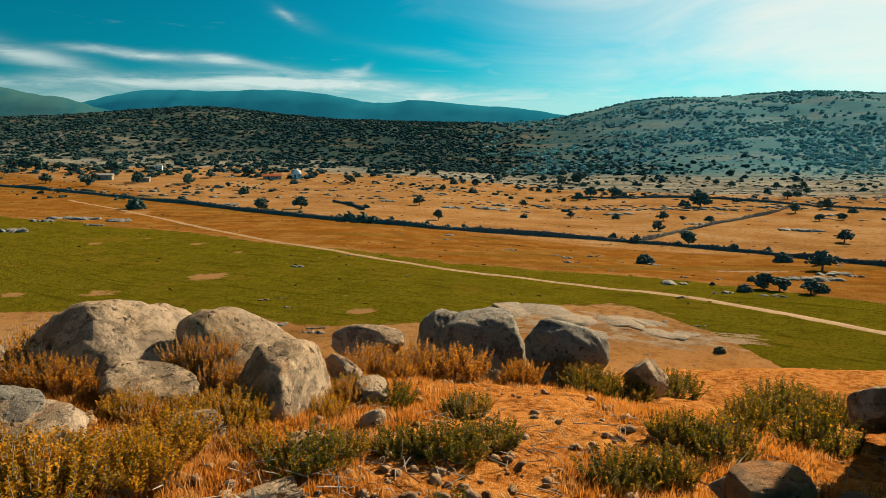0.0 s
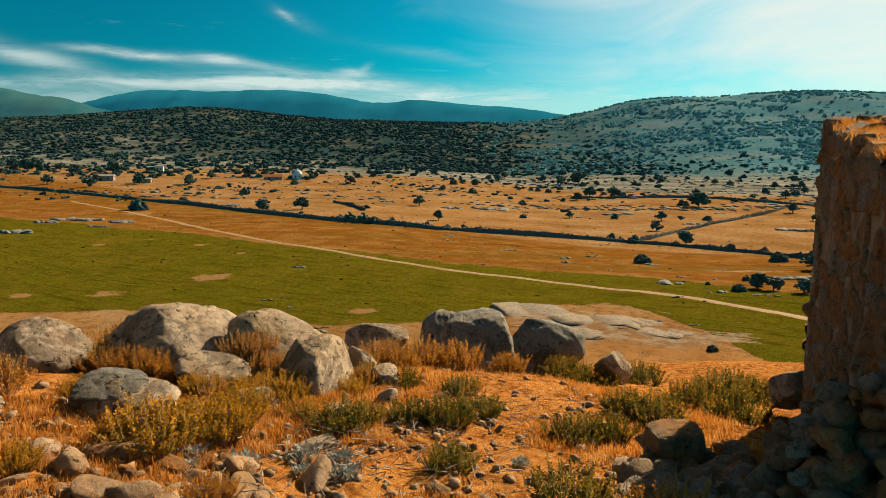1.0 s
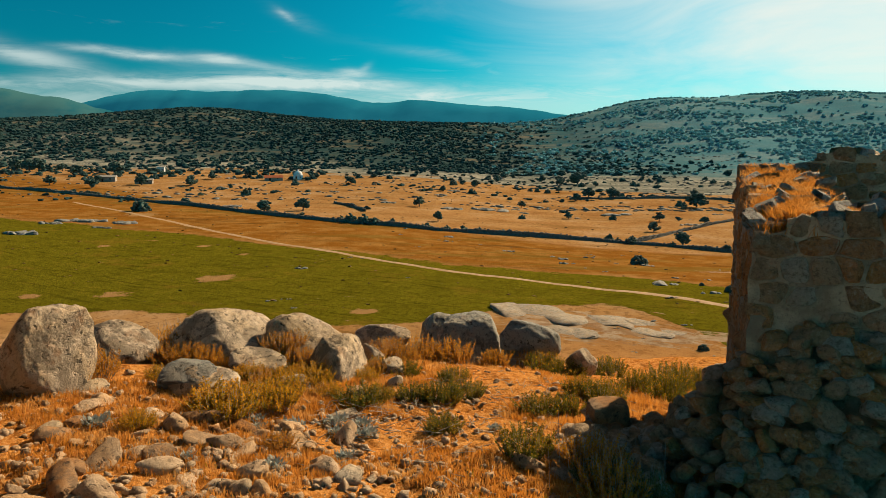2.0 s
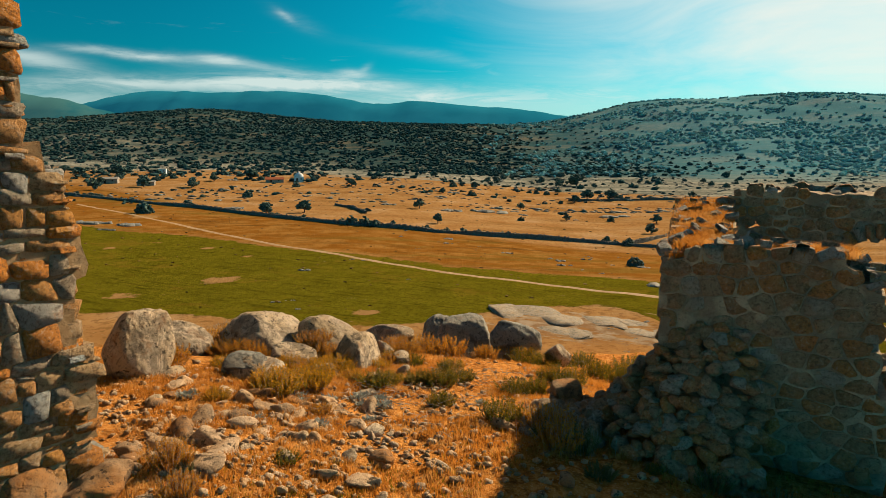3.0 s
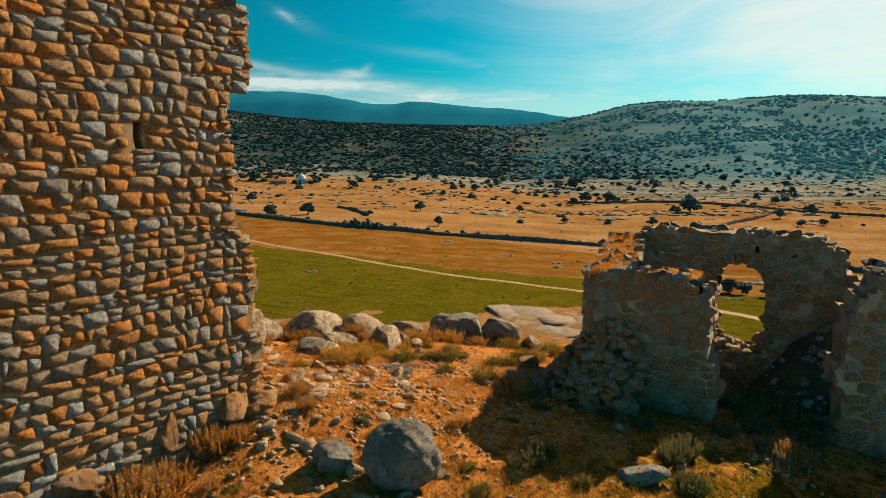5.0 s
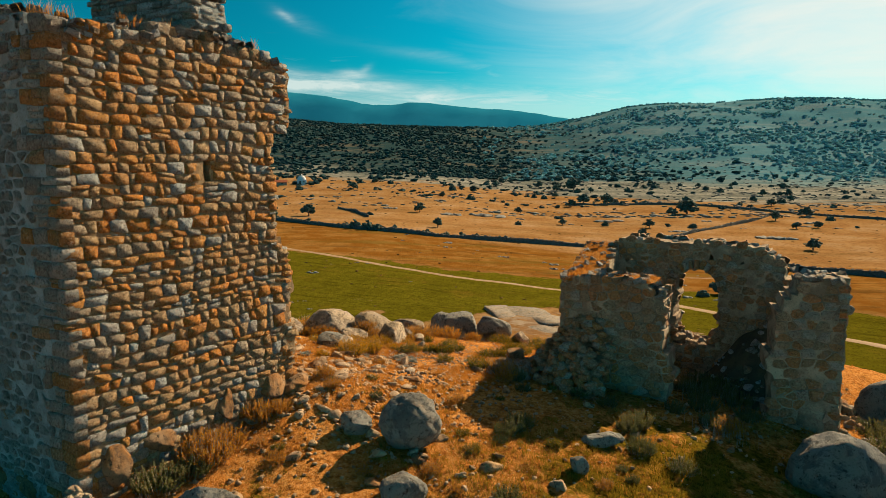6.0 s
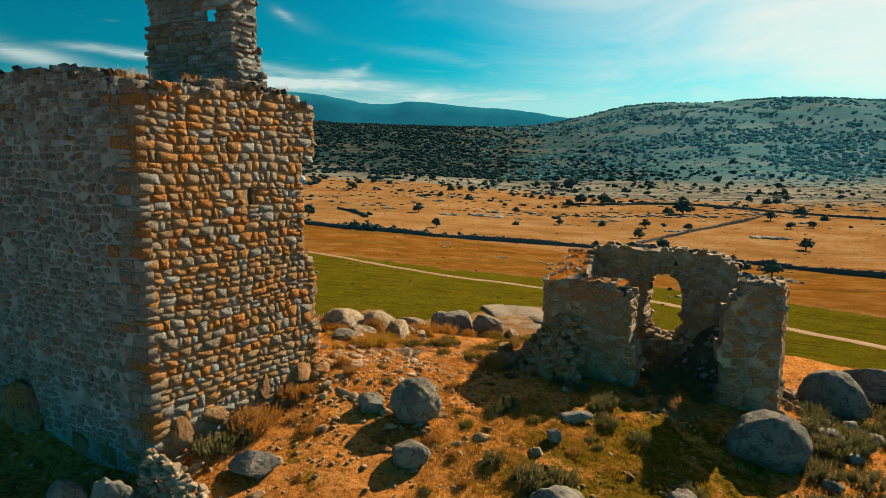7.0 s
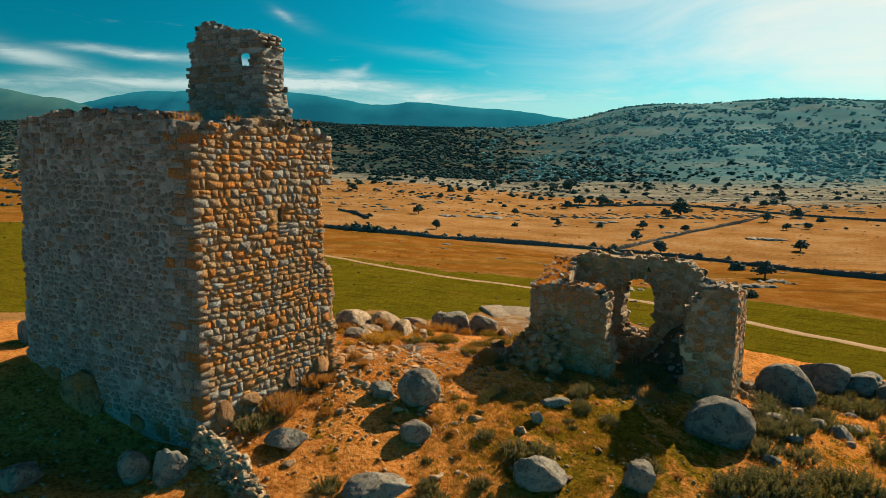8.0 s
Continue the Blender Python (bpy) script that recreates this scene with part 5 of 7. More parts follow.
def build_stones():
    """Loose stones: those by the path singly, the small rest as one scatter."""
    r = random.Random(77)
    meshes = [mesh_from("loose_stone", co, tri, DUST_STONE) for co, tri in SMALL_ROCKS] + [mesh_from("loose_stone", co, tri, GRANITE) for co, tri in SMALL_ROCKS[:2]]
    meshes += [mesh_from("loose_stone", co, tri, RED_FOOT) for co, tri in SMALL_ROCKS[:4]]
    label = ["pale angular granite stone lying on dry earth", "rounded grey stone in short dry grass", "rust-coloured stone fallen from the walls"]

    def one(x, y, w):
        me = meshes[r.randrange(len(meshes))]
        ob = new("loose_stone", me)
        s = (w * r.uniform(0.9, 1.6), w * r.uniform(0.6, 1.1), w * r.uniform(0.35, 0.7))
        ob.matrix_world = pose(x, y, hz(x, y) + s[2] * 0.18, r.uniform(-20, 20), r.uniform(-20, 20), r.uniform(0, 360)) @ Matrix.Diagonal((*s, 1))
        tagged(ob, label[2] if me.materials[0] is RED_FOOT else label[r.randrange(2)], "stone", "loose stones on the knoll")

    for x, y, w in ((-0.30, 5.75, 0.36), (0.75, 5.4, 0.42), (-0.65, 7.1, 0.34), (0.62, 7.95, 0.36), (1.82, 6.5, 0.32), (-0.66, 7.6, 0.34), (-0.49, 8.68, 0.33),
                    (2.26, 10.6, 0.5), (2.12, 9.3, 0.28), (-3.1, 8.0, 0.3), (-1.68, 7.8, 0.24), (-1.41, 7.9, 0.26), (-1.23, 8.1, 0.3), (-0.1, 6.2, 0.4)):
        one(x, y, w)
    made = 0
    while made < 270:
        # a litter of stones between the tower and the boulders, thinning out downhill
        if made < 150:
            x, y = r.gauss(-0.4, 1.5), r.gauss(6.9, 1.5)
        elif made < 215:
            x, y = r.gauss(2.0, 1.6), r.gauss(3.6, 1.8)
        else:
            x, y = r.uniform(3, 13), r.uniform(1, 9)
        if in_footprint(x, y, 0.1):
            continue
        one(x, y, 0.06 + 0.30 * r.random() ** 2.4)
        made += 1
    soup = Soup()
    n = 0
    while n < 6900:
        if n < 3900:
            x, y = r.gauss(0.4, 2.2), r.gauss(6.4, 2.4)
        elif n < 5900:
            x, y = r.uniform(-5, 13), r.uniform(-2, 14)
        elif n < 6200:
            x, y = r.uniform(-7, 1), r.uniform(-4, -0.1)
        elif n < 6500:
            x, y = r.uniform(4, 10), r.uniform(8.5, 14)
        else:
            x, y = r.uniform(10, 16), r.uniform(8, 20)
        n += 1
        if in_footprint(x, y):
            continue
        co, tri = TINY_ROCKS[r.randrange(8)]
        w = 0.02 + 0.10 * r.random() ** 2.5
        m = np.array(Euler((r.uniform(-0.5, 0.5), r.uniform(-0.5, 0.5), r.uniform(0, 6.28))).to_matrix())
        soup.add((co * np.array((w * 1.2, w, w * 0.7))) @ m.T + np.array((x, y, hz(x, y) + w * 0.15)), tri)
    tagged(new("pebbles", soup.mesh("pebbles", DUST_STONE)), "scattered small pale stones on dry earth", "pebbles", kind="stuff")


build_stones()


def heap(name, label, spots, seed, mats, size, category="rubble"):
    """A heap of fallen stones: spots gives (x, y, z) at random."""
    r = random.Random(seed)
    soup = Soup()
    for x, y, z in spots(r):
        co, tri = SMALL_ROCKS[r.randrange(10)]
        w = r.uniform(*size)
        m = np.array(Euler((r.uniform(-0.5, 0.5), r.uniform(-0.5, 0.5), r.uniform(0, 6.28))).to_matrix())
        soup.add((co * np.array((w * 1.2, w, w * 0.75))) @ m.T + np.array((x, y, z)), tri)
    return tagged(new(name, soup.mesh(name, mats)), label, category, kind="stuff")


SHADED_EARTH = mortar_material("shaded_earth", (0.055, 0.045, 0.03), (0.09, 0.07, 0.04))


def build_rubble():
    def slope(r):
        for k in range(520):
            x = r.uniform(2.2, 5.3)
            t = r.random()
            y = 10.22 - 1.05 * t
            top = interp(x, [(2.2, -0.95), (2.8, -0.7), (3.3, -0.2), (3.95, 0.75), (4.5, 1.12), (5.0, 1.0), (5.3, 0.2)])
            g = hz(x, y)
            yield x, y + (0.0 if x > 3.9 else r.uniform(0, 1.2)), g + max(0, top - g) * (1 - t) ** 1.1 * r.uniform(0.9, 1.0)
    heap("rubble_heap", "heap of fallen stones against the ruin's front wall", slope, 81, RED_STONE, (0.10, 0.27))

    def doorway(r):
        for k in range(330):
            x, y = r.uniform(5.6, 8.0), r.uniform(12.6, 15.4)
            g = hz(x, y) + 0.55 * math.exp(-((y - 14.3) / 0.7) ** 2) * r.uniform(0.2, 1) - 0.02
            if 5.75 < x < 7.25 and 13.9 < y < 14.95:
                g = max(g, -0.44 + 0.75 * abs(x - 6.5) * r.uniform(0.5, 1.0))
            yield x, y, g
    heap("rubble_heap", "low spill of stones in the arched doorway", doorway, 82, RED_STONE, (0.10, 0.3))

    # earth bank inside the ruin, against the rear wall, shade put into its colour
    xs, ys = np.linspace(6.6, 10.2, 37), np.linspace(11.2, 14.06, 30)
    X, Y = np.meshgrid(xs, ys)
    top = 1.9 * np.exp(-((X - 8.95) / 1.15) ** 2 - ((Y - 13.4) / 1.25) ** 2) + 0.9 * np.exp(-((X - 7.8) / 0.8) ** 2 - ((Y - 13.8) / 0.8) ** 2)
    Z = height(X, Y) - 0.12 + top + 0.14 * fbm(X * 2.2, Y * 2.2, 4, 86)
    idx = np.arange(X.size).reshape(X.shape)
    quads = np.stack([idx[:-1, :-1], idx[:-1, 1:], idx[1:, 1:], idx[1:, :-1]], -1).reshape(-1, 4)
    tagged(new("earth_bank", mesh_from("earth_bank", np.stack([X, Y, Z], -1).reshape(-1, 3), quads, SHADED_EARTH)), "bank of earth and debris inside the ruin, coloured dark for its shade", "earth", kind="structure")

    def on_bank(r):
        for k in range(150):
            i, j = r.randrange(29), r.randrange(36)
            if top[i, j] > 0.15:
                yield X[i, j], Y[i, j], Z[i, j] + 0.01
    heap("rubble_heap", "dark stones lying on the earth bank in the ruin", on_bank, 87, DULL_STONE, (0.07, 0.26))

    def pier_foot(r):
        for k in range(120):
            x, y = r.uniform(10.2, 11.6), r.uniform(11.2, 15.5)
            yield x, y, hz(x, y) + 0.4 * max(0, 1 - (x - 10.2) / 0.9) * r.uniform(0, 1)
    heap("rubble_heap", "fallen stones along the ruin's outer wall", pier_foot, 83, RED_STONE, (0.10, 0.32))

    # low dry wall that runs out from the tower's corner
    wall = new("dry_stone_wall")
    tagged(wall, "low tumbled dry stone wall at the tower's corner", "wall")
    r = random.Random(84)
    path = [(0.10, -0.12, -0.15), (0.75, -0.05, -0.38), (1.8, -0.4, -0.55), (2.85, -0.95, -0.7), (3.9, -1.6, -0.85), (5.0, -2.4, -1.0)]
    meshes = [mesh_from("stone", co, tri, GRANITE) for co, tri in SMALL_ROCKS[:6]]
    core = Soup()
    for k in range(720):
        t = r.random() * (len(path) - 1)
        i = min(int(t), len(path) - 2)
        a, b = Vector(path[i]), Vector(path[i + 1])
        p = a.lerp(b, t - i)
        lift = r.random()
        g = hz(p.x, p.y) - 0.35
        side = r.gauss(0, 0.13) * (1.4 - lift)
        w = r.uniform(0.10, 0.22)
        z = g + (p.z - g) * lift
        pos = (p.x - 0.35 * side - (1 - lift) * 0.12, p.y - side - (1 - lift) * 0.35, z)
        m = pose(*pos, r.uniform(-25, 25), r.uniform(-25, 25), r.uniform(0, 360)) @ Matrix.Diagonal((w * 1.2, w, w * 0.7, 1))
        if lift > 0.62:
            ob = part("stone", meshes[r.randrange(6)], wall)
            ob.matrix_basis = m
        else:
            co, tri = SMALL_ROCKS[r.randrange(10)]
            mm = np.array(m)
            core.add(co @ mm[:3, :3].T + mm[:3, 3], tri)
    tagged(part("stonework", core.mesh("stonework", GRANITE), wall), kind="stuff")


build_rubble()

# ---------------------------------------------------------------- plants of the knoll


def leaf(soup, p, d, side, length, width):
    p, d, side = np.array(p), np.array(d), np.array(side)
    soup.add(np.array([p, p + d * length * 0.5 + side * width, p + d * length, p + d * length * 0.5 - side * width]), [(0, 1, 2, 3)])


def stick(soup, a, b, ra, rb, n=3):
    a, b = Vector(a), Vector(b)
    d = (b - a).normalized()
    x = d.orthogonal().normalized()
    y = d.cross(x)
    ring = [a + (x * math.cos(k * 6.283 / n) + y * math.sin(k * 6.283 / n)) * ra for k in range(n)]
    ring += [b + (x * math.cos(k * 6.283 / n) + y * math.sin(k * 6.283 / n)) * rb for k in range(n)]
    soup.add(np.array(ring), [(k, (k + 1) % n, n + (k + 1) % n, n + k) for k in range(n)])


def shrub_meshes(seed, stems, spiky, tips):
    """Upright leafy shoots from a common foot, about 1 m wide and 0.7 m high."""
    r = random.Random(seed)
    wood, green, gold = Soup(), Soup(), Soup()
    for k in range(stems):
        a, rad = r.uniform(0, 6.283), math.sqrt(r.random()) * 0.42
        foot = Vector((math.cos(a) * rad, math.sin(a) * rad, -0.03))
        lean = Vector((math.cos(a), math.sin(a), 0)) * rad * r.uniform(0.1, 0.7) + Vector((r.uniform(-0.08, 0.08), r.uniform(-0.08, 0.08), 0))
        h = (0.72 - 0.5 * rad) * r.uniform(0.55, 1.1)
        tip = foot + lean + UP * h
        stick(wood, foot, tip, 0.007, 0.003)
        count = r.randint(50, 64)
        for j in range(count):
            t = (j + 0.6) / count
            if t < 0.22:
                continue
            p = foot.lerp(tip, t)
            b = r.uniform(0, 6.283)
            out = Vector((math.cos(b), math.sin(b), r.uniform(0.3, 1.1))).normalized()
            sd = out.cross(UP).normalized()
            sd = (sd * math.cos(b * 3) + out.cross(sd) * math.sin(b * 3)).normalized()
            # towards the top more leaves take the lighter, sunlit tip colour
            leaf(gold if r.random() < (t - tips) * 1.1 else green, p, out, sd, r.uniform(0.04, 0.075) * (1.2 - 0.65 * t), r.uniform(0.009, 0.016))
        if spiky:
            stick(wood, tip, tip + Vector((r.uniform(-0.02, 0.02), r.uniform(-0.02, 0.02), r.uniform(0.06, 0.16))), 0.004, 0.002)
    return wood, green, gold


SHRUB_KINDS = {}


def shrub_kind(name, mat, tip, seeds, stems, spiky, tips=0.55):
    out = []
    for s in seeds:
        wood, green, gold = shrub_meshes(s, stems, spiky, tips)
        out.append((wood.mesh("stem", TWIG), green.mesh("foliage", mat, smooth=False), gold.mesh("new_growth", tip, smooth=False)))
    SHRUB_KINDS[name] = out


shrub_kind("grey", GREY_SHRUB, GREY_TIP, (606, 607, 608, 609), 105, False)
shrub_kind("amber", AMBER, TIP_LEAF, (621, 622, 623), 105, False, 0.38)
shrub_kind("green", SHRUB, TIP_LEAF, (601, 602, 603, 604), 105, False, 0.72)
shrub_kind("gold", GOLD_SHRUB, TIP_LEAF, (611, 612, 613), 110, True)


def shrub(kind, x, y, w, r, label, tall=1.0, lift=0.0):
    wood, green, gold = SHRUB_KINDS[kind][r.randrange(len(SHRUB_KINDS[kind]))]
    ob = new("shrub")
    ob.empty_display_size = 0.1
    tagged(part("stem", wood, ob), kind="stuff")
    part("foliage", green, ob)
    tagged(part("new_growth", gold, ob), kind="stuff")
    s = w * 1.05
    ob.matrix_world = pose(x, y, hz(x, y) + lift, 0, 0, r.uniform(0, 360)) @ Matrix.Diagonal((s, s, s * tall, 1))
    tagged(ob, label, "shrub", "shrubs on the knoll")
    return ob


def build_shrubs():
    r = random.Random(91)
    green = "low evergreen shrub with upright leafy shoots in dry grass"
    gold = "sun-bleached golden shrub with dry upright shoots"
    for x, y, w in ((-0.57, 10.07, 0.55), (-0.55, 10.45, 0.35), (-1.5, 11.75, 0.42), (-1.12, 11.89, 0.45), (-0.23, 10.79, 0.42), (0.11, 10.93, 0.52),
                    (0.28, 11.38, 0.45), (-0.40, 12.2, 0.42), (-0.16, 15.3, 0.62), (0.42, 15.0, 0.55), (0.68, 16.6, 0.7), (1.42, 11.25, 0.48)):
        shrub("green", x, y, w * 1.1, r, green, 0.75)
    for x, y, w in ((-1.48, 8.59, 0.50), (-1.43, 8.86, 0.42), (-1.1, 9.05, 0.50), (-1.3, 8.46, 0.65), (-1.4, 9.04, 0.45), (-1.52, 7.49, 0.32), (-2.9, 8.87, 0.36), (-1.5, 9.56, 0.5), (-2.32, 9.84, 0.36), (-1.87, 10.0, 0.4), (-1.60, 10.2, 0.36), (-1.1, 10.06, 0.36)):
        shrub("amber", x, y, w * 1.1, r, "low evergreen shrub with gold-tipped leafy shoots", 0.85)
    for x, y, w in ((1.69, 11.52, 0.4), (1.58, 12.45, 0.45), (1.90, 12.46, 0.55), (1.98, 14.0, 0.5), (2.15, 15.8, 0.7), (2.64, 13.4, 0.6), (2.32, 16.6, 0.65), (2.77, 16.5, 0.58),
                    (0.8, 9.85, 0.38), (2.0, 9.5, 0.5)):
        shrub("green", x, y, w * 1.1, r, green, 0.9)
    for x, y, w in ((-5.0, 10.6, 0.7), (-5.3, 11.2, 0.7), (-4.3, 11.0, 0.75), (-3.4, 11.3, 0.65), (-3.3, 11.6, 0.6), (-3.7, 8.35, 0.62), (-4.36, 10.3, 0.8), (-3.45, 8.0, 0.4),
                    (-2.6, 13.6, 0.6), (-2.2, 14.0, 0.7), (-1.7, 14.4, 0.7), (-0.6, 15.6, 0.5), (-1.0, 14.9, 0.5), (-2.3, 10.9, 0.45), (-2.5, 11.6, 0.5), (2.95, 9.2, 0.5), (2.7, 9.5, 0.55), (3.1, 8.9, 0.5)):
        shrub("gold", x, y, w * 1.05, r, gold, 1.0)
    for u, v, w, lift, kind in ((-2.45, 6.45, 0.5, 0.22, "gold"), (-2.2, 6.3, 0.42, 0.12, "gold"), (-2.3, 6.6, 0.45, 0.3, "gold"), (-1.95, 6.1, 0.36, 0.02, "gold"), (-1.85, 5.6, 0.45, 0, "amber"), (-2.1, 5.55, 0.42, 0, "amber"), (-2.45, 5.35, 0.36, 0, "gold"), (-1.68, 5.5, 0.4, 0, "amber"), (-2.65, 5.4, 0.3, 0, "amber"),
                                (-3.45, 6.0, 0.5, 0.05, "gold"), (-3.75, 6.1, 0.5, 0.05, "gold"), (-3.2, 6.0, 0.34, 0.0, "gold"), (-4.1, 6.3, 0.5, 0.0, "gold"), (-1.05, 6.0, 0.34, 0, "amber"), (-0.95, 6.5, 0.36, 0, "gold"), (-1.2, 8.2, 0.5, 0, "gold"), (-0.6, 8.4, 0.45, 0, "gold"), (-0.35, 9.2, 0.4, 0, "gold")):
        shrub(kind, *xy(u, v), w, r, gold if kind == "gold" else green, 0.9, lift)
    for x, y, w in ((0.45, 1.05, 0.8), (0.62, 1.6, 0.6), (3.40, 0.42, 0.6), (5.23, 1.68, 0.5), (5.6, 1.4, 0.55), (6.11, 2.44, 0.45), (6.3, 4.0, 0.8), (6.8, 4.3, 0.7), (6.5, 3.8, 0.6), (9.0, 5.5, 0.8),
                    (11.28, 6.49, 1.2), (11.7, 6.9, 1.1), (12.07, 7.43, 1.1), (10.8, 6.2, 0.8), (13.0, 8.5, 1.2), (13.5, 8.9, 1.1), (12.49, 13.73, 0.9), (11.2, 11.5, 1.0), (11.7, 10.9, 1.1), (11.4, 10.3, 0.9)):
        shrub("grey", x, y, w, r, "grey-green shrub on mossy dry turf", 0.75)
    for x, y, w in ((12.0, 11.6, 1.0), (12.9, 12.86, 0.8), (5.4, 4.11, 0.45), (4.56, 6.46, 0.6), (6.8, 7.26, 0.55), (7.66, 7.08, 0.5), (6.45, 8.4, 0.6), (7.77, 9.66, 0.6), (6.38, 8.02, 0.55),
                    (4.44, 6.05, 0.45), (13.0, 16.5, 1.0), (13.8, 17.2, 1.1), (12.2, 16.6, 0.9), (14.3, 12.0, 1.0), (10.9, 12.8, 0.8), (14.6, 14.6, 0.9)):
        shrub("grey", x, y, w, r, "grey-green shrub on mossy dry turf", 0.8)
    for x, y, w in ((7.15, 11.2, 0.7), (7.0, 12.3, 0.8), (6.7, 11.7, 0.6), (7.6, 12.0, 0.8), (8.2, 12.3, 0.8), (8.0, 11.3, 0.7), (7.4, 10.5, 0.6), (6.9, 9.9, 0.5), (8.4, 10.6, 0.6), (3.3, 9.0, 0.5), (2.9, 9.25, 0.5), (5.6, 9.0, 0.45), (4.9, 9.1, 0.4)):
        shrub("grey", x, y, w, r, "dark weedy shrub growing in the ruin's shade", 0.8)
    for x, y, w in ((0.5, 2.05, 0.85), (0.45, 2.5, 0.7), (0.42, 3.45, 0.6), (0.6, 3.75, 0.45), (1.0, 4.9, 0.35), (0.5, 5.2, 0.4), (8.1, 9.6, 0.6), (1.6, 2.6, 0.35)):
        shrub("gold", x, y, w, r, "dry straw-coloured shrub beside the walls", 0.95)


build_shrubs()


def build_slope():
    """Scrub and stones on the slope beside the ruin."""
    r = random.Random(92)
    made = 0
    while made < 60:
        x, y = r.uniform(10.6, 17.5), r.uniform(3.5, 21)
        if x < 11.2 and y > 10.5 or fbm(np.array([x * 0.35]), np.array([y * 0.35]), 2, 64)[0] < -0.08:
            continue
        shrub("grey" if r.random() < 0.75 else "green", x, y, r.uniform(0.35, 0.95), r, "low grey-green scrub on the stony slope", r.uniform(0.5, 0.8))
        made += 1
    for k in range(26):
        x, y = r.uniform(11, 17.5), r.uniform(5, 21)
        w = r.uniform(0.2, 0.75)
        boulder(x, y, (w * 1.2, w, w * 0.7), r.uniform(0, 360), 900 + k, "weathered grey rock half sunk in scrub", None, (r.uniform(-10, 10), r.uniform(-10, 10)), 0.3, GREY_GRANITE, 3, "rock", "rocks on the slope", 5)
    # small tufts and shrubs scattered over the trodden ground
    for k in range(46):
        x, y = (r.gauss(2.6, 1.7), r.gauss(3.6, 2.4)) if k < 30 else (r.uniform(5, 10), r.uniform(1.5, 6.5))
        if in_footprint(x, y, 0.3):
            continue
        shrub(("grey", "gold", "green")[r.randrange(3)], x, y, r.uniform(0.16, 0.34), r, "small tuft of scrub on trodden stony earth", r.uniform(0.6, 0.9))


build_slope()


def build_silver():
    """Grey-leaved rosettes on the stony ground."""
    r = random.Random(93)
    soup = Soup()
    for k in range(150):
        p = Vector((r.gauss(0, 0.06), r.gauss(0, 0.06), 0.02))
        a = r.uniform(0, 6.283)
        d = Vector((math.cos(a), math.sin(a), r.uniform(0.2, 1.4))).normalized()
        leaf(soup, p + d * 0.03, d, d.cross(UP).normalized(), r.uniform(0.05, 0.12), r.uniform(0.010, 0.018))
    me = soup.mesh("rosette", SILVER, smooth=False)
    spots = [(-2.62, 9.0), (-2.45, 9.2), (-0.95, 8.6), (-0.75, 8.45), (-0.55, 8.75), (-0.3, 9.2), (0.0, 9.35), (-0.1, 9.0), (0.25, 9.1), (-1.2, 8.35), (0.5, 8.4), (-0.4, 7.2), (0.3, 7.6), (1.3, 10.2), (-1.9, 7.3)]
    for x, y in spots:
        ob = new("rosette", me)
        s = r.uniform(0.5, 0.9)
        ob.matrix_world = pose(x, y, hz(x, y), 0, 0, r.uniform(0, 360)) @ Matrix.Diagonal((s, s, s, 1))
        tagged(ob, "silver-grey leafy rosette on stony ground", "plant", "silver rosettes")
    # bleached dead twigs
    soup = Soup()
    for k in range(420):
        if k < 260:
            x, y = r.gauss(0.1, 0.7), r.gauss(9.5, 0.7)
        else:
            x, y = r.gauss(1.0, 0.9), r.gauss(12.0, 0.9)
        z = hz(x, y) + r.uniform(0.01, 0.08)
        a = r.uniform(0, 6.283)
        l = r.uniform(0.06, 0.26)
        stick(soup, (x, y, z), (x + math.cos(a) * l, y + math.sin(a) * l, z + r.uniform(-0.04, 0.08)), 0.006, 0.003)
    tagged(new("dead_twigs", soup.mesh("dead_twigs", PALE_TWIG)), "bleached dead twigs lying on dry ground", "twigs", kind="stuff")


PALE_TWIG = plain_material("bleached_twig", (0.50, 0.43, 0.35), (0.34, 0.27, 0.20), 12.0)
build_silver()


def grass(name, label, mat, count, where, tall, seed, spread=0.35, blades=1):
    """Blades of grass, each two triangles, standing where where(rs, n) puts them."""
    rs = np.random.RandomState(seed)
    x, y, z0 = where(rs, count)
    n = len(x)
    a = rs.uniform(0, 6.283, n)
    h = tall * rs.uniform(0.45, 1.15, n)
    lean = spread * h * rs.uniform(0.2, 1.4, n)
    b = rs.uniform(0, 6.283, n)
    w = rs.uniform(0.0022, 0.0055, n)
    base = np.stack([x, y, z0 - 0.01], -1)
    side = np.stack([np.cos(a), np.sin(a), 0 * a], -1) * w[:, None]
    tip = base + np.stack([np.cos(b) * lean, np.sin(b) * lean, h], -1)
    midp = base * 0.5 + tip * 0.5 + np.stack([-np.cos(b) * lean * 0.15, -np.sin(b) * lean * 0.15, h * 0.08], -1)
    v = np.stack([base - side, base + side, midp + side * 0.8, midp - side * 0.8, tip], 1).reshape(-1, 3)
    k = np.arange(n)[:, None] * 5
    s = Soup()
    s.add(v, k + np.array([[0, 1, 2, 3]]))
    s.f[3].append(k + np.array([[3, 2, 4]]))
    return tagged(new(name, s.mesh(name, mat, smooth=False)), label, "grass", kind="stuff")


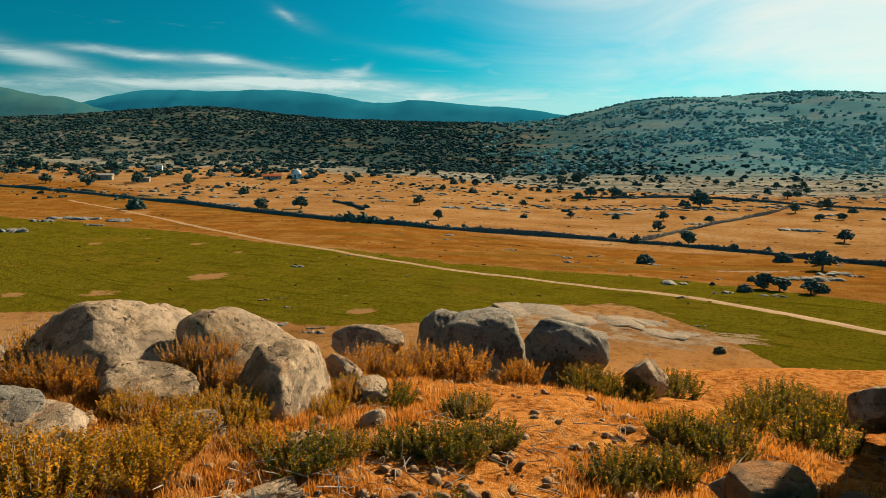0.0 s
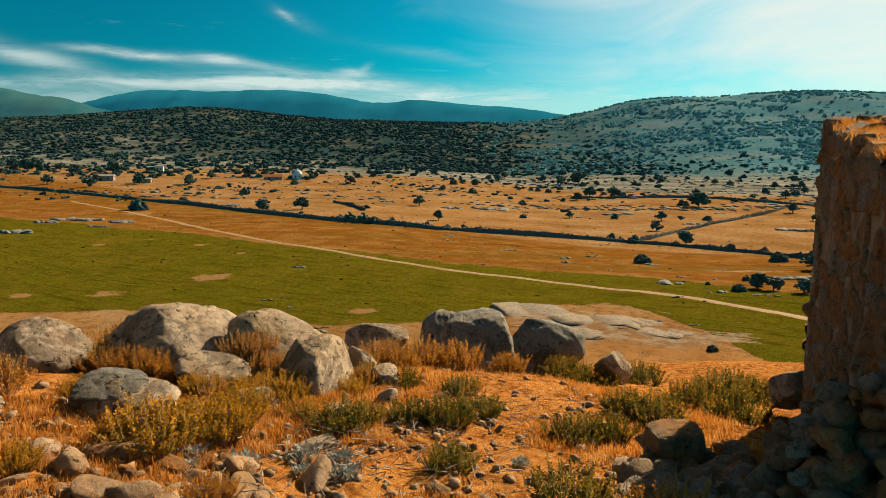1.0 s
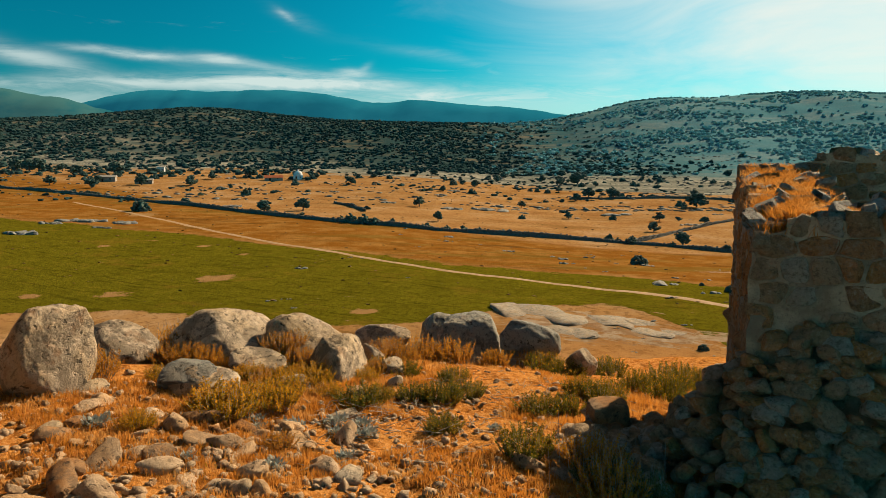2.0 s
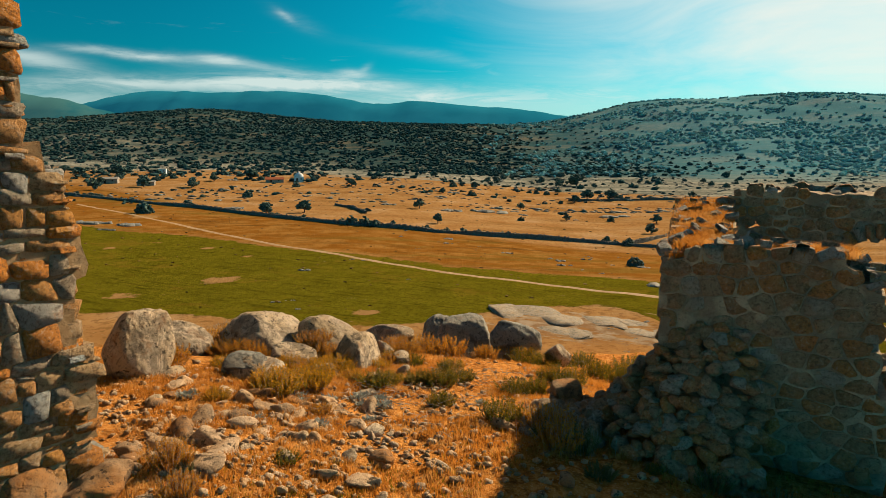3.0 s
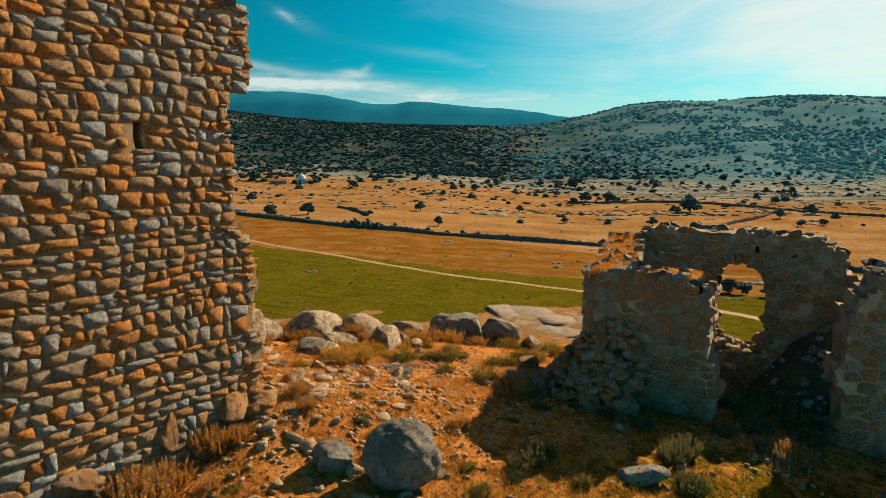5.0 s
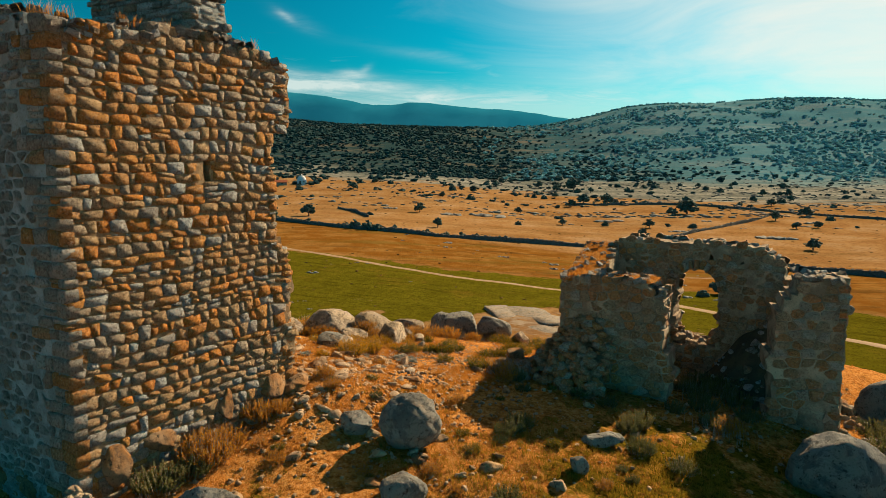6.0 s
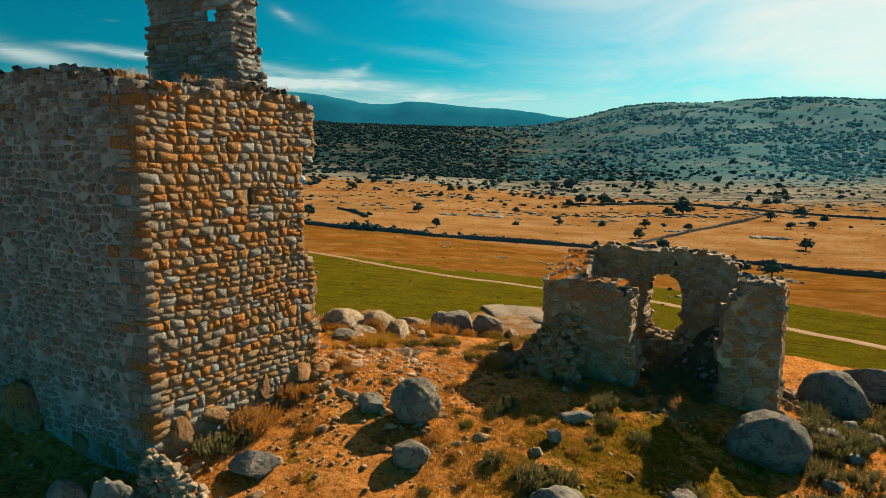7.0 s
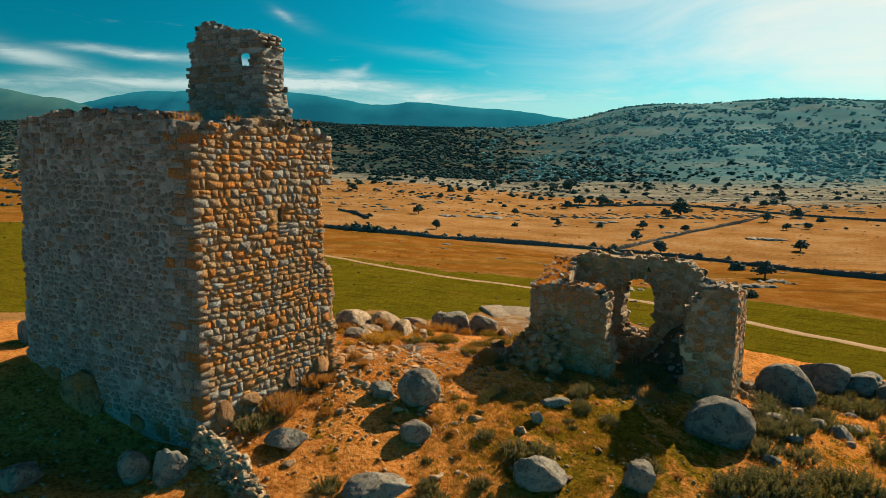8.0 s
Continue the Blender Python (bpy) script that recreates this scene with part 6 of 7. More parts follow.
def clumped(cx, cy, sx, sy, clump=9, tight=0.05):
    def where(rs, n):
        m = n // clump
        x = rs.normal(cx, sx, m).repeat(clump) + rs.normal(0, tight, m * clump)
        y = rs.normal(cy, sy, m).repeat(clump) + rs.normal(0, tight, m * clump)
        keep = ~(((x > -7.4) & (x < 0.15) & (y > 0) & (y < 4.8)) | ((x > 3.3) & (x < 6.4) & (y > 10.2) & (y < 11.1)))
        keep &= vnoise(x * 0.8, y * 0.8, 95) > 0.36
        x, y = x[keep], y[keep]
        return x, y, height(x, y)
    return where


grass("dry_grass", "dry golden grass tufts covering the knoll", DRY_GRASS, 150000, clumped(-0.5, 10.0, 2.8, 2.6), 0.09, 96)
grass("dry_grass", "sparse dry grass between the stones", DRY_GRASS, 80000, clumped(2.0, 5.0, 3.2, 3.2), 0.06, 97)
grass("turf", "short green and straw turf below the ruin", GREEN_GRASS, 80000, clumped(7.6, 4.8, 2.6, 2.4), 0.085, 98)
grass("dry_grass", "rough dry grass on the slope by the boulders", DRY_GRASS, 22000, clumped(12.5, 12.0, 2.2, 4.0), 0.13, 99)


def on_ruin(rs, n):
    m = n // 14
    s = rs.uniform(0, 1, m)
    pick = rs.uniform(0, 1, m)
    side = pick < 0.55
    x = np.where(side, 3.95 - 0.17 * 4 * s + rs.uniform(0.1, 0.85, m), 4.1 + 2.0 * s)
    y = np.where(side, 10.3 + 3.9 * s, 10.3 + rs.uniform(0.1, 0.8, m))
    z = np.where(side, 1.80 + 0.5 * s, 1.93)
    j = lambda t: rs.normal(0, t, m * 14)
    return x.repeat(14) + j(0.05), y.repeat(14) + j(0.05), z.repeat(14)


grass("wall_grass", "golden dry grass growing on the ruin's wall head", DRY_GRASS, 26000, on_ruin, 0.11, 101, 1.0)


def on_tower(rs, n):
    m = n // 16
    x = np.concatenate([rs.uniform(-0.7, 0.0, m // 3), rs.uniform(-3.0, -0.2, m - m // 3)])
    y = np.concatenate([rs.uniform(0.2, 4.3, m // 3), rs.uniform(0.1, 0.7, m - m // 3)])
    return x.repeat(16) + rs.normal(0, 0.05, m * 16), y.repeat(16) + rs.normal(0, 0.05, m * 16), np.full(m * 16, 6.96)


grass("wall_grass", "dry grass tufts on the tower's broken wall head", DRY_GRASS, 700, on_tower, 0.22, 102, 0.5)


def stalks(rs, n):
    """Thin flower stalks by the boulders."""
    cx = np.array([-0.6, -1.4, -2.0, 2.6, 3.0, 7.3, 8.0, -3.0])
    cy = np.array([15.4, 15.2, 15.4, 9.6, 9.3, 11.4, 9.2, 12.0])
    k = rs.randint(0, 8, n)
    x, y = cx[k] + rs.normal(0, 0.3, n), cy[k] + rs.normal(0, 0.25, n)
    return x, y, height(x, y)


grass("dry_stalks", "thin pale seed stalks standing before the boulders", PALE_TWIG, 420, stalks, 0.42, 103, 0.12)

# ---------------------------------------------------------------- the valley


def ico(subdiv):
    bm = bmesh.new()
    bmesh.ops.create_icosphere(bm, subdivisions=subdiv, radius=1.0)
    co = np.array([v.co for v in bm.verts])
    tri = np.array([[v.index for v in f.verts] for f in bm.faces])
    bm.free()
    return co, tri


ICO0, ICO1 = ico(1), ico(2)


def clump(rs, base, amount):
    co, tri = base
    return co * (1 + rs.uniform(-amount, amount, (len(co), 1))), tri


def oak_meshes(seed, clumps):
    """A low holm oak 1 m high and about 1.2 m wide: forked trunk, limbs and a crown of many small tufts."""
    r, rs = random.Random(seed), np.random.RandomState(seed)
    wood, crown = Soup(), Soup()
    stick(wood, (0, 0, -0.08), (0.02, 0.01, 0.3), 0.055, 0.035, 6)
    centres = []
    for k in range(6):
        a = k * 1.05 + r.uniform(-0.3, 0.3)
        c = Vector((math.cos(a) * r.uniform(0.2, 0.4), math.sin(a) * r.uniform(0.2, 0.4), r.uniform(0.26, 0.62)))
        centres.append(c)
        stick(wood, (0.02, 0.01, 0.22), c, 0.03, 0.010, 4)
    centres += [Vector((0, 0, 0.72)), Vector((0.05, 0.0, 0.5))]
    for k in range(clumps):
        c = centres[r.randrange(len(centres))]
        d = Vector((r.gauss(0, 1), r.gauss(0, 1), r.gauss(0, 0.8))).normalized() * r.uniform(0.05, 0.27)
        p = c + Vector((d.x, d.y, d.z * 0.75))
        s = r.uniform(0.045, 0.095)
        co, tri = clump(rs, ICO0, 0.45)
        crown.add(co * np.array((s * 1.2, s * 1.2, s * 0.9)) + np.array(p), tri)
    return wood.mesh("trunk", BARK), crown.mesh("crown", DARK_LEAF, smooth=False)


OAKS = [oak_meshes(700 + k, 170) for k in range(5)]


def bush_mesh(seed, clumps):
    r, rs = random.Random(seed), np.random.RandomState(seed)
    crown = Soup()
    for k in range(clumps):
        a, q = r.uniform(0, 6.283), math.sqrt(r.random())
        p = np.array((math.cos(a) * q * 0.42, math.sin(a) * q * 0.42, r.uniform(0.02, 0.52) * (1.05 - q * q * 0.7)))
        s = r.uniform(0.06, 0.12)
        co, tri = clump(rs, ICO0, 0.45)
        crown.add(co * s + p, tri)
    return crown.mesh("bush", DARK_LEAF, smooth=False)


BUSHES = [bush_mesh(720 + k, 70) for k in range(4)]


def oak(u, v, w, r, label="dark holm oak standing in dry pasture"):
    x, y = xy(u, v)
    wood, crown = OAKS[r.randrange(len(OAKS))]
    ob = new("tree")
    ob.empty_display_size = 0.5
    part("trunk", wood, ob)
    part("crown", crown, ob)
    s = w * 0.92
    ob.matrix_world = pose(x, y, hz(x, y), 0, 0, r.uniform(0, 360)) @ Matrix.Diagonal((s, s, s * r.uniform(0.85, 1.1), 1))
    tagged(ob, label, "tree", "holm oaks in the valley")


def bush(u, v, w, r, label="dark rounded thicket in dry pasture"):
    x, y = xy(u, v)
    ob = new("bush", BUSHES[r.randrange(len(BUSHES))])
    ob.matrix_world = pose(x, y, hz(x, y), 0, 0, r.uniform(0, 360)) @ Matrix.Diagonal((w, w * 0.9, w * r.uniform(0.8, 1.05), 1))
    tagged(ob, label, "bush", "thickets in the valley")


def build_trees():
    r = random.Random(141)
    for u, v, w in ((-59, 222, 5.1), (-47.5, 228.5, 5.3), (-8.7, 252.5, 4.6), (-1.3, 202.5, 3.6), (69.7, 322, 6.6), (62.7, 172.5, 4.3), (66.9, 118.5, 4.7), (45.3, 94.5, 2.9), (46.8, 93, 2.5),
                    (49.8, 90.5, 2.8), (32.3, 275, 3.4), (64.4, 202.5, 4.0), (108, 285.5, 9.0), (129.5, 233.5, 3.3), (139.6, 237.5, 3.4), (104.9, 176.5, 4.8), (-194, 404, 9.0), (80.5, 404, 9.5), (81.8, 322.5, 6.9), (-47.2, 350, 5.2)):
        oak(u, v, w, r)
    for u, v, w in ((-144.8, 326, 7.5), (-215.7, 401, 8), (-121.9, 329.5, 6.6), (-107.8, 381, 8.2), (-159.8, 308, 6.1), (-188.9, 325.5, 5.9), (-252, 425, 9), (-262, 432, 10), (-274, 438, 9), (-240, 430, 7)):
        oak(u, v, w, r, "holm oak at the foot of the hills")
    for u, v, w in ((39.4, 131, 4.0), (69.4, 137.5, 4.2), (-97, 215.5, 6.8), (-26, 189, 4.5), (-22, 187, 4.6), (-18.9, 185.5, 4.4), (-14, 184.5, 3.3), (-102.3, 285.5, 2.8), (49.4, 173, 3.7), (47.4, 103, 1.7),
                    (18.5, 182.5, 1.6), (10.3, 185.5, 1.9), (90.4, 233, 2.2), (44.8, 178, 3.1), (41.5, 92, 2.2), (52, 92, 2.4), (39.4, 98, 0.9), (26, 62, 1.2), (17.5, 33, 0.9)):
        bush(u, v, w, r)
    for k in range(46):
        u = r.uniform(-180, 75)
        v = np.interp(u, [-201.5, -161.5, -127.9, -89.8, -53, -25.6, -3.5, 17.2, 39, 59, 72.8], [311.5, 286, 265, 239, 210.5, 188, 179, 176.5, 175.5, 169, 153.5]) + r.uniform(0.5, 4)
        bush(u, v, r.uniform(1.0, 3.2), r, "dark thicket along the field wall")
    made = 0
    while made < 110:
        u, v = r.uniform(-250, 220), r.uniform(225, 450)
        if abs(u / v) > 0.66 or v < along(WALL_V, u) + 12:
            continue
        if r.random() < (v - 190) / 240:
            (oak if r.random() < 0.45 else bush)(u, v, r.uniform(2.2, 5.5), r)
            made += 1


build_trees()


def field_wall(points, label, seed, tall=1.05):
    """A long dry stone boundary: a rough core with its stones."""
    pts = np.array(points, float)
    seg = np.linalg.norm(np.diff(pts, axis=0), axis=1)
    dist = np.concatenate([[0], np.cumsum(seg)])
    s = np.arange(0, dist[-1], 0.55)
    u, v = np.interp(s, dist, pts[:, 0]), np.interp(s, dist, pts[:, 1])
    wob = 2.2 * fbm(s * 0.03, s * 0, 3, seed)
    v = v + wob
    rs = np.random.RandomState(seed)
    x, y = xy(u, v)
    z = height(x, y)
    h = tall * (0.75 + 0.7 * (vnoise(s * 0.12, s * 0, seed) - 0.2))
    wall = new("field_wall")
    tagged(wall, label, "wall")
    core = Soup()
    stones = Soup()
    for k in range(len(s) - 1):
        dx, dy = x[k + 1] - x[k], y[k + 1] - y[k]
        n = math.hypot(dx, dy)
        nx, ny = -dy / n * 0.4, dx / n * 0.4
        q = []
        for j in (k, k + 1):
            q += [(x[j] - nx, y[j] - ny, z[j] - 0.3), (x[j] - nx * 0.7, y[j] - ny * 0.7, z[j] + h[j] * 0.85), (x[j] + nx * 0.7, y[j] + ny * 0.7, z[j] + h[j] * 0.85), (x[j] + nx, y[j] + ny, z[j] - 0.3)]
        core.add(np.array(q), [(0, 1, 5, 4), (1, 2, 6, 5), (2, 3, 7, 6)])
        for j in range(4):
            co, tri = clump(rs, ICO0, 0.3)
            t = rs.uniform(0, 1)
            lift = rs.uniform(0.1, 1.0)
            side = rs.uniform(-1, 1) * (1.15 - 0.45 * lift)
            p = np.array((x[k] + dx * t + nx * side, y[k] + dy * t + ny * side, z[k] + h[k] * lift))
            w = rs.uniform(0.17, 0.33)
            stones.add(co * np.array((w, w, w * 0.7)) + p, tri)
    part("core", core.mesh("core", WALL_ROCK, smooth=False), wall)
    tagged(part("stonework", stones.mesh("stonework", WALL_ROCK, smooth=False), wall), kind="stuff")


field_wall([(-330, 398), (-201.5, 311.5), (-161.5, 286), (-127.9, 265), (-89.8, 239), (-53, 210.5), (-25.6, 188), (-3.5, 179), (17.2, 176.5), (39, 175.5), (59, 169), (72.8, 153.5), (84.3, 128), (120, 80)],
           "long dark dry stone wall crossing the pasture", 151, 1.15)
field_wall([(48, 171), (68.6, 197.5), (96, 228), (128.8, 264.5), (146, 286)], "dry stone wall climbing across pale pasture", 152)
field_wall([(-41.8, 261), (-33.7, 248.5), (-26, 226)], "short bend of dry stone wall", 153)
field_wall([(60, 318), (105.7, 322), (127.5, 316.5), (150, 294), (190, 258)], "dry stone wall below the wooded hill", 154)


SLABS = {}


def outcrop(u, v, w, r, label="low grey granite outcrop in the grass", mat=None, flat=0.55, broad=False):
    """A few flat slabs lying together."""
    mat = mat or FIELD_ROCK
    if mat.name not in SLABS:
        SLABS[mat.name] = [mesh_from("slab", co, tri, mat) for co, tri in SMALL_ROCKS]
    x0, y0 = xy(u, v)
    ob = new("rock_outcrop")
    ob.matrix_world = pose(x0, y0, hz(x0, y0))
    for k in range(3 if broad else max(3, min(13, int(w * 1.9)))):
        a, q = r.uniform(0, 6.283), math.sqrt(r.random()) * w * 0.42
        dx, dy = math.cos(a) * q * RUX * 1.2 - math.sin(a) * q * 0.5 * RUY, math.cos(a) * q * RUY * 1.2 + math.sin(a) * q * 0.5 * RUX
        s = w * (r.uniform(0.4, 0.75) if broad else r.uniform(0.12, 0.36))
        slab = part("slab", SLABS[mat.name][r.randrange(10)], ob)
        turn = -VIEW + r.uniform(-25, 25) if broad else r.uniform(0, 360)
        deep = min(s * flat, 1.3)
        slab.matrix_basis = pose(dx, dy, hz(x0 + dx, y0 + dy) - hz(x0, y0) + (-0.28 * deep if broad else 0.02), r.uniform(-6, 6), r.uniform(-6, 6), turn) @ Matrix.Diagonal((s * (2.1 if broad else 1.3), s * (1.3 if broad else 1.0), deep, 1))
    tagged(ob, label, "rock", "granite outcrops in the valley")


def build_outcrops():
    r = random.Random(161)
    for u, v, w in ((-99, 182.5, 12), (-86, 180.5, 7.5), (-104, 176, 5.7), (-98.3, 155.5, 7.7), (-22.4, 84.5, 1.6), (-20.9, 85.5, 1.8), (-18.2, 80, 1.3), (14.6, 144, 3.6), (33.5, 99, 4.9), (31.7, 87, 2.0),
                    (43.6, 88, 3.6), (54.6, 106, 5.3), (58.7, 104.5, 6.1), (65, 112.5, 5.6), (16.8, 26.5, 1.7), (-24, 111, 2.8), (-14.8, 123, 1.4), (-21.9, 73, 2.4), (-20, 71.5, 1.8), (-13.7, 69, 2.3)):
        outcrop(u, v, w, r)
    for u, v, w in ((19.4, 70, 0.9), (17, 56, 0.8), (12.2, 29.6, 1.0), (28.7, 115, 1.9), (24, 126.5, 3.1), (67, 255.5, 11), (18.5, 257.5, 15), (3.5, 252.5, 9), (23.5, 35.4, 1.3), (37.9, 90.5, 3), (-86.5, 169.5, 4.2),
                    (-5.4, 102, 0.9), (-17.9, 123.5, 1.6), (110.6, 202, 8.4), (105, 204.5, 6.8)):
        outcrop(u, v, w, r)
    for u, v, w in ((12, 77, 7), (18, 75.5, 8), (23, 73.5, 5), (14.5, 69, 6), (24, 68, 4)):
        outcrop(u, v, w, r, "broad pale granite slab flush with the slope", SLOPE_ROCK, 0.22, True)
    for u, v, w in ((19, 61.4, 0.9), (17.6, 57, 0.8), (13.9, 35.5, 1.3), (12.4, 30, 1.0), (-13.4, 70.7, 2.6), (-18.6, 72, 3.2), (-21.9, 72.8, 2.4), (-8, 66, 1.6), (24.7, 73.5, 1.6), (27.8, 71.7, 1.4), (21, 66, 0.7), (22, 58, 0.8), (26, 60, 0.6), (10, 62, 0.7)):
        outcrop(u, v, w, r, "small grey rocks on the bare slope")
    for k in range(44):
        u = r.uniform(-20, 105)
        v = r.uniform(along(ROAD_V, u) + 26, along(WALL_V, u) - 6) if along(WALL_V, u) - along(ROAD_V, u) > 40 else 0
        if v > 100 and u / v < 0.7:
            outcrop(u, v, r.uniform(0.8, 3.2), r, "small grey rocks in rust-coloured pasture")
    for k in range(46):
        v = r.uniform(195, 420)
        u = r.uniform(-0.62, 0.66) * v
        if v > along(WALL_V, u) + 8:
            outcrop(u, v, r.uniform(1.5, 7), r)


build_outcrops()


def build_scrub():
    """Uncountable trees and rocks of the valley's far side and the hills."""
    rs = np.random.RandomState(171)

    def forest(name, label, n, vlo, vhi, size, base, dens, seed, mat, flat=0.62, jag=0.5):
        soup = Soup()
        v = rs.uniform(vlo, vhi, n)
        u = rs.uniform(-0.86, 0.80, n) * v
        keep = rs.uniform(0, 1, n) < dens(u, v)
        u, v = u[keep], v[keep]
        x, y = xy(u, v)
        z = height(x, y)
        for k in range(len(u)):
            s = rs.uniform(*size) * (1.25 if rs.uniform() < 0.1 else 1)
            for j in range(3):
                co, tri = clump(rs, base, jag)
                off = rs.normal(0, 0.5, 3) * s * (j > 0)
                q = s * (0.85 if j == 0 else 0.55)
                soup.add(co * np.array((q, q, q * flat)) + np.array((x[k] + off[0], y[k] + off[1], z[k] + q * flat * 0.6 + abs(off[2]) * 0.4)), tri)
        tagged(new(name, soup.mesh(name, mat, smooth=False)), label, "woodland", kind="stuff")

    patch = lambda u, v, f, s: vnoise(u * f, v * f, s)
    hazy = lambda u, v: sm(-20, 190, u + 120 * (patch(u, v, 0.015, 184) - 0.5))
    rise_at = lambda u: np.interp(u, [-400, -200, -60, 40, 150, 300], [560, 520, 455, 440, 470, 490])
    thick = lambda u, v: sm(0.26, 0.50, 0.45 * patch(u, v, 0.016, 181) + 0.35 * patch(u, v, 0.045, 182) + 0.2 * patch(u, v, 0.12, 188))
    climb = lambda u, v: sm(-60, 70, v - rise_at(u) + 60 * (patch(u, v, 0.02, 183) - 0.5))
    forest("hill_woodland", "dark evergreen woodland covering the far hills", 27000, 470, 935, (0.8, 2.3), ICO0, lambda u, v: (0.25 + 0.75 * thick(u, v)) * climb(u, v) * (1 - hazy(u, v)), 1, HILL_LEAF)
    forest("hill_woodland", "evergreen woodland with distance haze put into its leaf colour", 26000, 470, 935, (0.8, 2.5), ICO0, lambda u, v: (0.06 + 0.94 * sm(0.40, 0.54, 0.5 * patch(u * 0.45, v, 0.02, 191) + 0.5 * patch(u * 0.6, v, 0.06, 192))) * climb(u, v) * hazy(u, v), 4, HAZE_TINTED_LEAF)
    forest("hill_woodland", "scattered evergreen oaks on the lower hill slopes", 5200, 330, 600, (0.8, 2.6), ICO0, lambda u, v: (1 - 0.6 * climb(u, v)) * (1 - 0.6 * hazy(u, v)) * sm(330, 520, v) * sm(0.36, 0.64, 0.6 * patch(u, v, 0.03, 189) + 0.4 * patch(u, v, 0.1, 190)), 2, HILL_LEAF)
    forest("valley_scrub", "scattered dark scrub along the valley's far edge", 2400, 225, 450, (0.3, 1.5), ICO0, lambda u, v: (0.15 + 0.85 * sm(250, 400, v)) * (1 - 0.5 * hazy(u, v)) * sm(0.42, 0.66, patch(u * 0.5, v, 0.045, 185)), 3, HILL_LEAF)
    soup = Soup()
    n = 6500
    v = 270 + 330 * rs.uniform(0, 1, n) ** 1.3
    u = rs.uniform(-0.8, 0.78, n) * v
    keep = rs.uniform(0, 1, n) < (0.1 + 0.9 * sm(0.42, 0.62, patch(u * 0.4, v, 0.05, 187))) * (0.35 + 0.65 * sm(-40, 120, u))
    u, v = u[keep], v[keep]
    x, y = xy(u, v)
    z = height(x, y)
    for k in range(len(u)):
        co, tri = TINY_ROCKS[rs.randint(8)]
        w = rs.uniform(0.5, 2.2) * (1.6 if rs.uniform() < 0.12 else 1)
        soup.add(co * np.array((w * 1.4, w, w * 0.35)) + np.array((x[k], y[k], z[k] + 0.1)), tri)
    tagged(new("scree", soup.mesh("scree", SLAB_ROCK)), "grey rock slabs scattered along the foot of the hills", "rocks", kind="stuff")
    soup = Soup()
    n = 520
    v = rs.uniform(80, 330, n)
    u = rs.uniform(-0.75, 0.72, n) * v
    x, y = xy(u, v)
    z = height(x, y)
    for k in range(n):
        co, tri = clump(rs, ICO0, 0.4)
        w = rs.uniform(0.08, 0.22) * (1 + v[k] / 260)
        soup.add(co * np.array((w * 1.3, w, w * 0.6)) + np.array((x[k], y[k], z[k])), tri)
    tagged(new("grass_tussocks", soup.mesh("grass_tussocks", TUSSOCK, smooth=False)), "small dry brown tussocks across the pasture", "tussocks", kind="stuff")


HILL_LEAF = leaf_material("hill_leaf", (0.045, 0.09, 0.082), (0.034, 0.072, 0.068), (0.075, 0.095, 0.07), 0.2, 0.0)
# leaves lightened and blued so their colour carries the distance haze
HAZE_TINTED_LEAF = leaf_material("haze_tinted_leaf", (0.27, 0.50, 0.53), (0.23, 0.45, 0.49), (0.35, 0.48, 0.45), 0.55, 0.0)
TUSSOCK = leaf_material("tussock", (0.14, 0.075, 0.022), (0.085, 0.055, 0.018), (0.20, 0.10, 0.025), 0.0)
build_scrub()


def box_mesh(name, size, mat, lift=0.0):
    w, d, h = size
    v = [(sx * w / 2, sy * d / 2, lift + sz * h) for sx in (-1, 1) for sy in (-1, 1) for sz in (0, 1)]
    f = [(0, 1, 3, 2), (4, 6, 7, 5), (0, 4, 5, 1), (2, 3, 7, 6), (0, 2, 6, 4), (1, 5, 7, 3)]
    me = mesh_from(name, v, f, mat, False)
    bm = bmesh.new()
    bm.from_mesh(me)
    bmesh.ops.bevel(bm, geom=bm.edges[:], offset=0.06, segments=1, affect="EDGES")
    bm.to_mesh(me)
    bm.free()
    return me


def roof_mesh(w, d, base, rise, mat, over=0.3):
    w, d = w / 2 + over, d / 2 + over
    v = [(-w, -d, base), (w, -d, base), (w, d, base), (-w, d, base), (-w, 0, base + rise), (w, 0, base + rise)]
    v += [(a, b, c - 0.15) for a, b, c in v[:4]]
    f = [(0, 1, 5, 4), (2, 3, 4, 5), (0, 4, 3), (1, 2, 5), (6, 9, 8, 7), (0, 6, 7, 1), (1, 7, 8, 2), (2, 8, 9, 3), (3, 9, 6, 0)]
    return mesh_from("roof", v, f, mat, False)


def opening(parent, name, x, z, w, h, front):
    part(name, box_mesh(name, (w, 0.12, h), OPENING_SHADE), parent, m=pose(x, front, z))


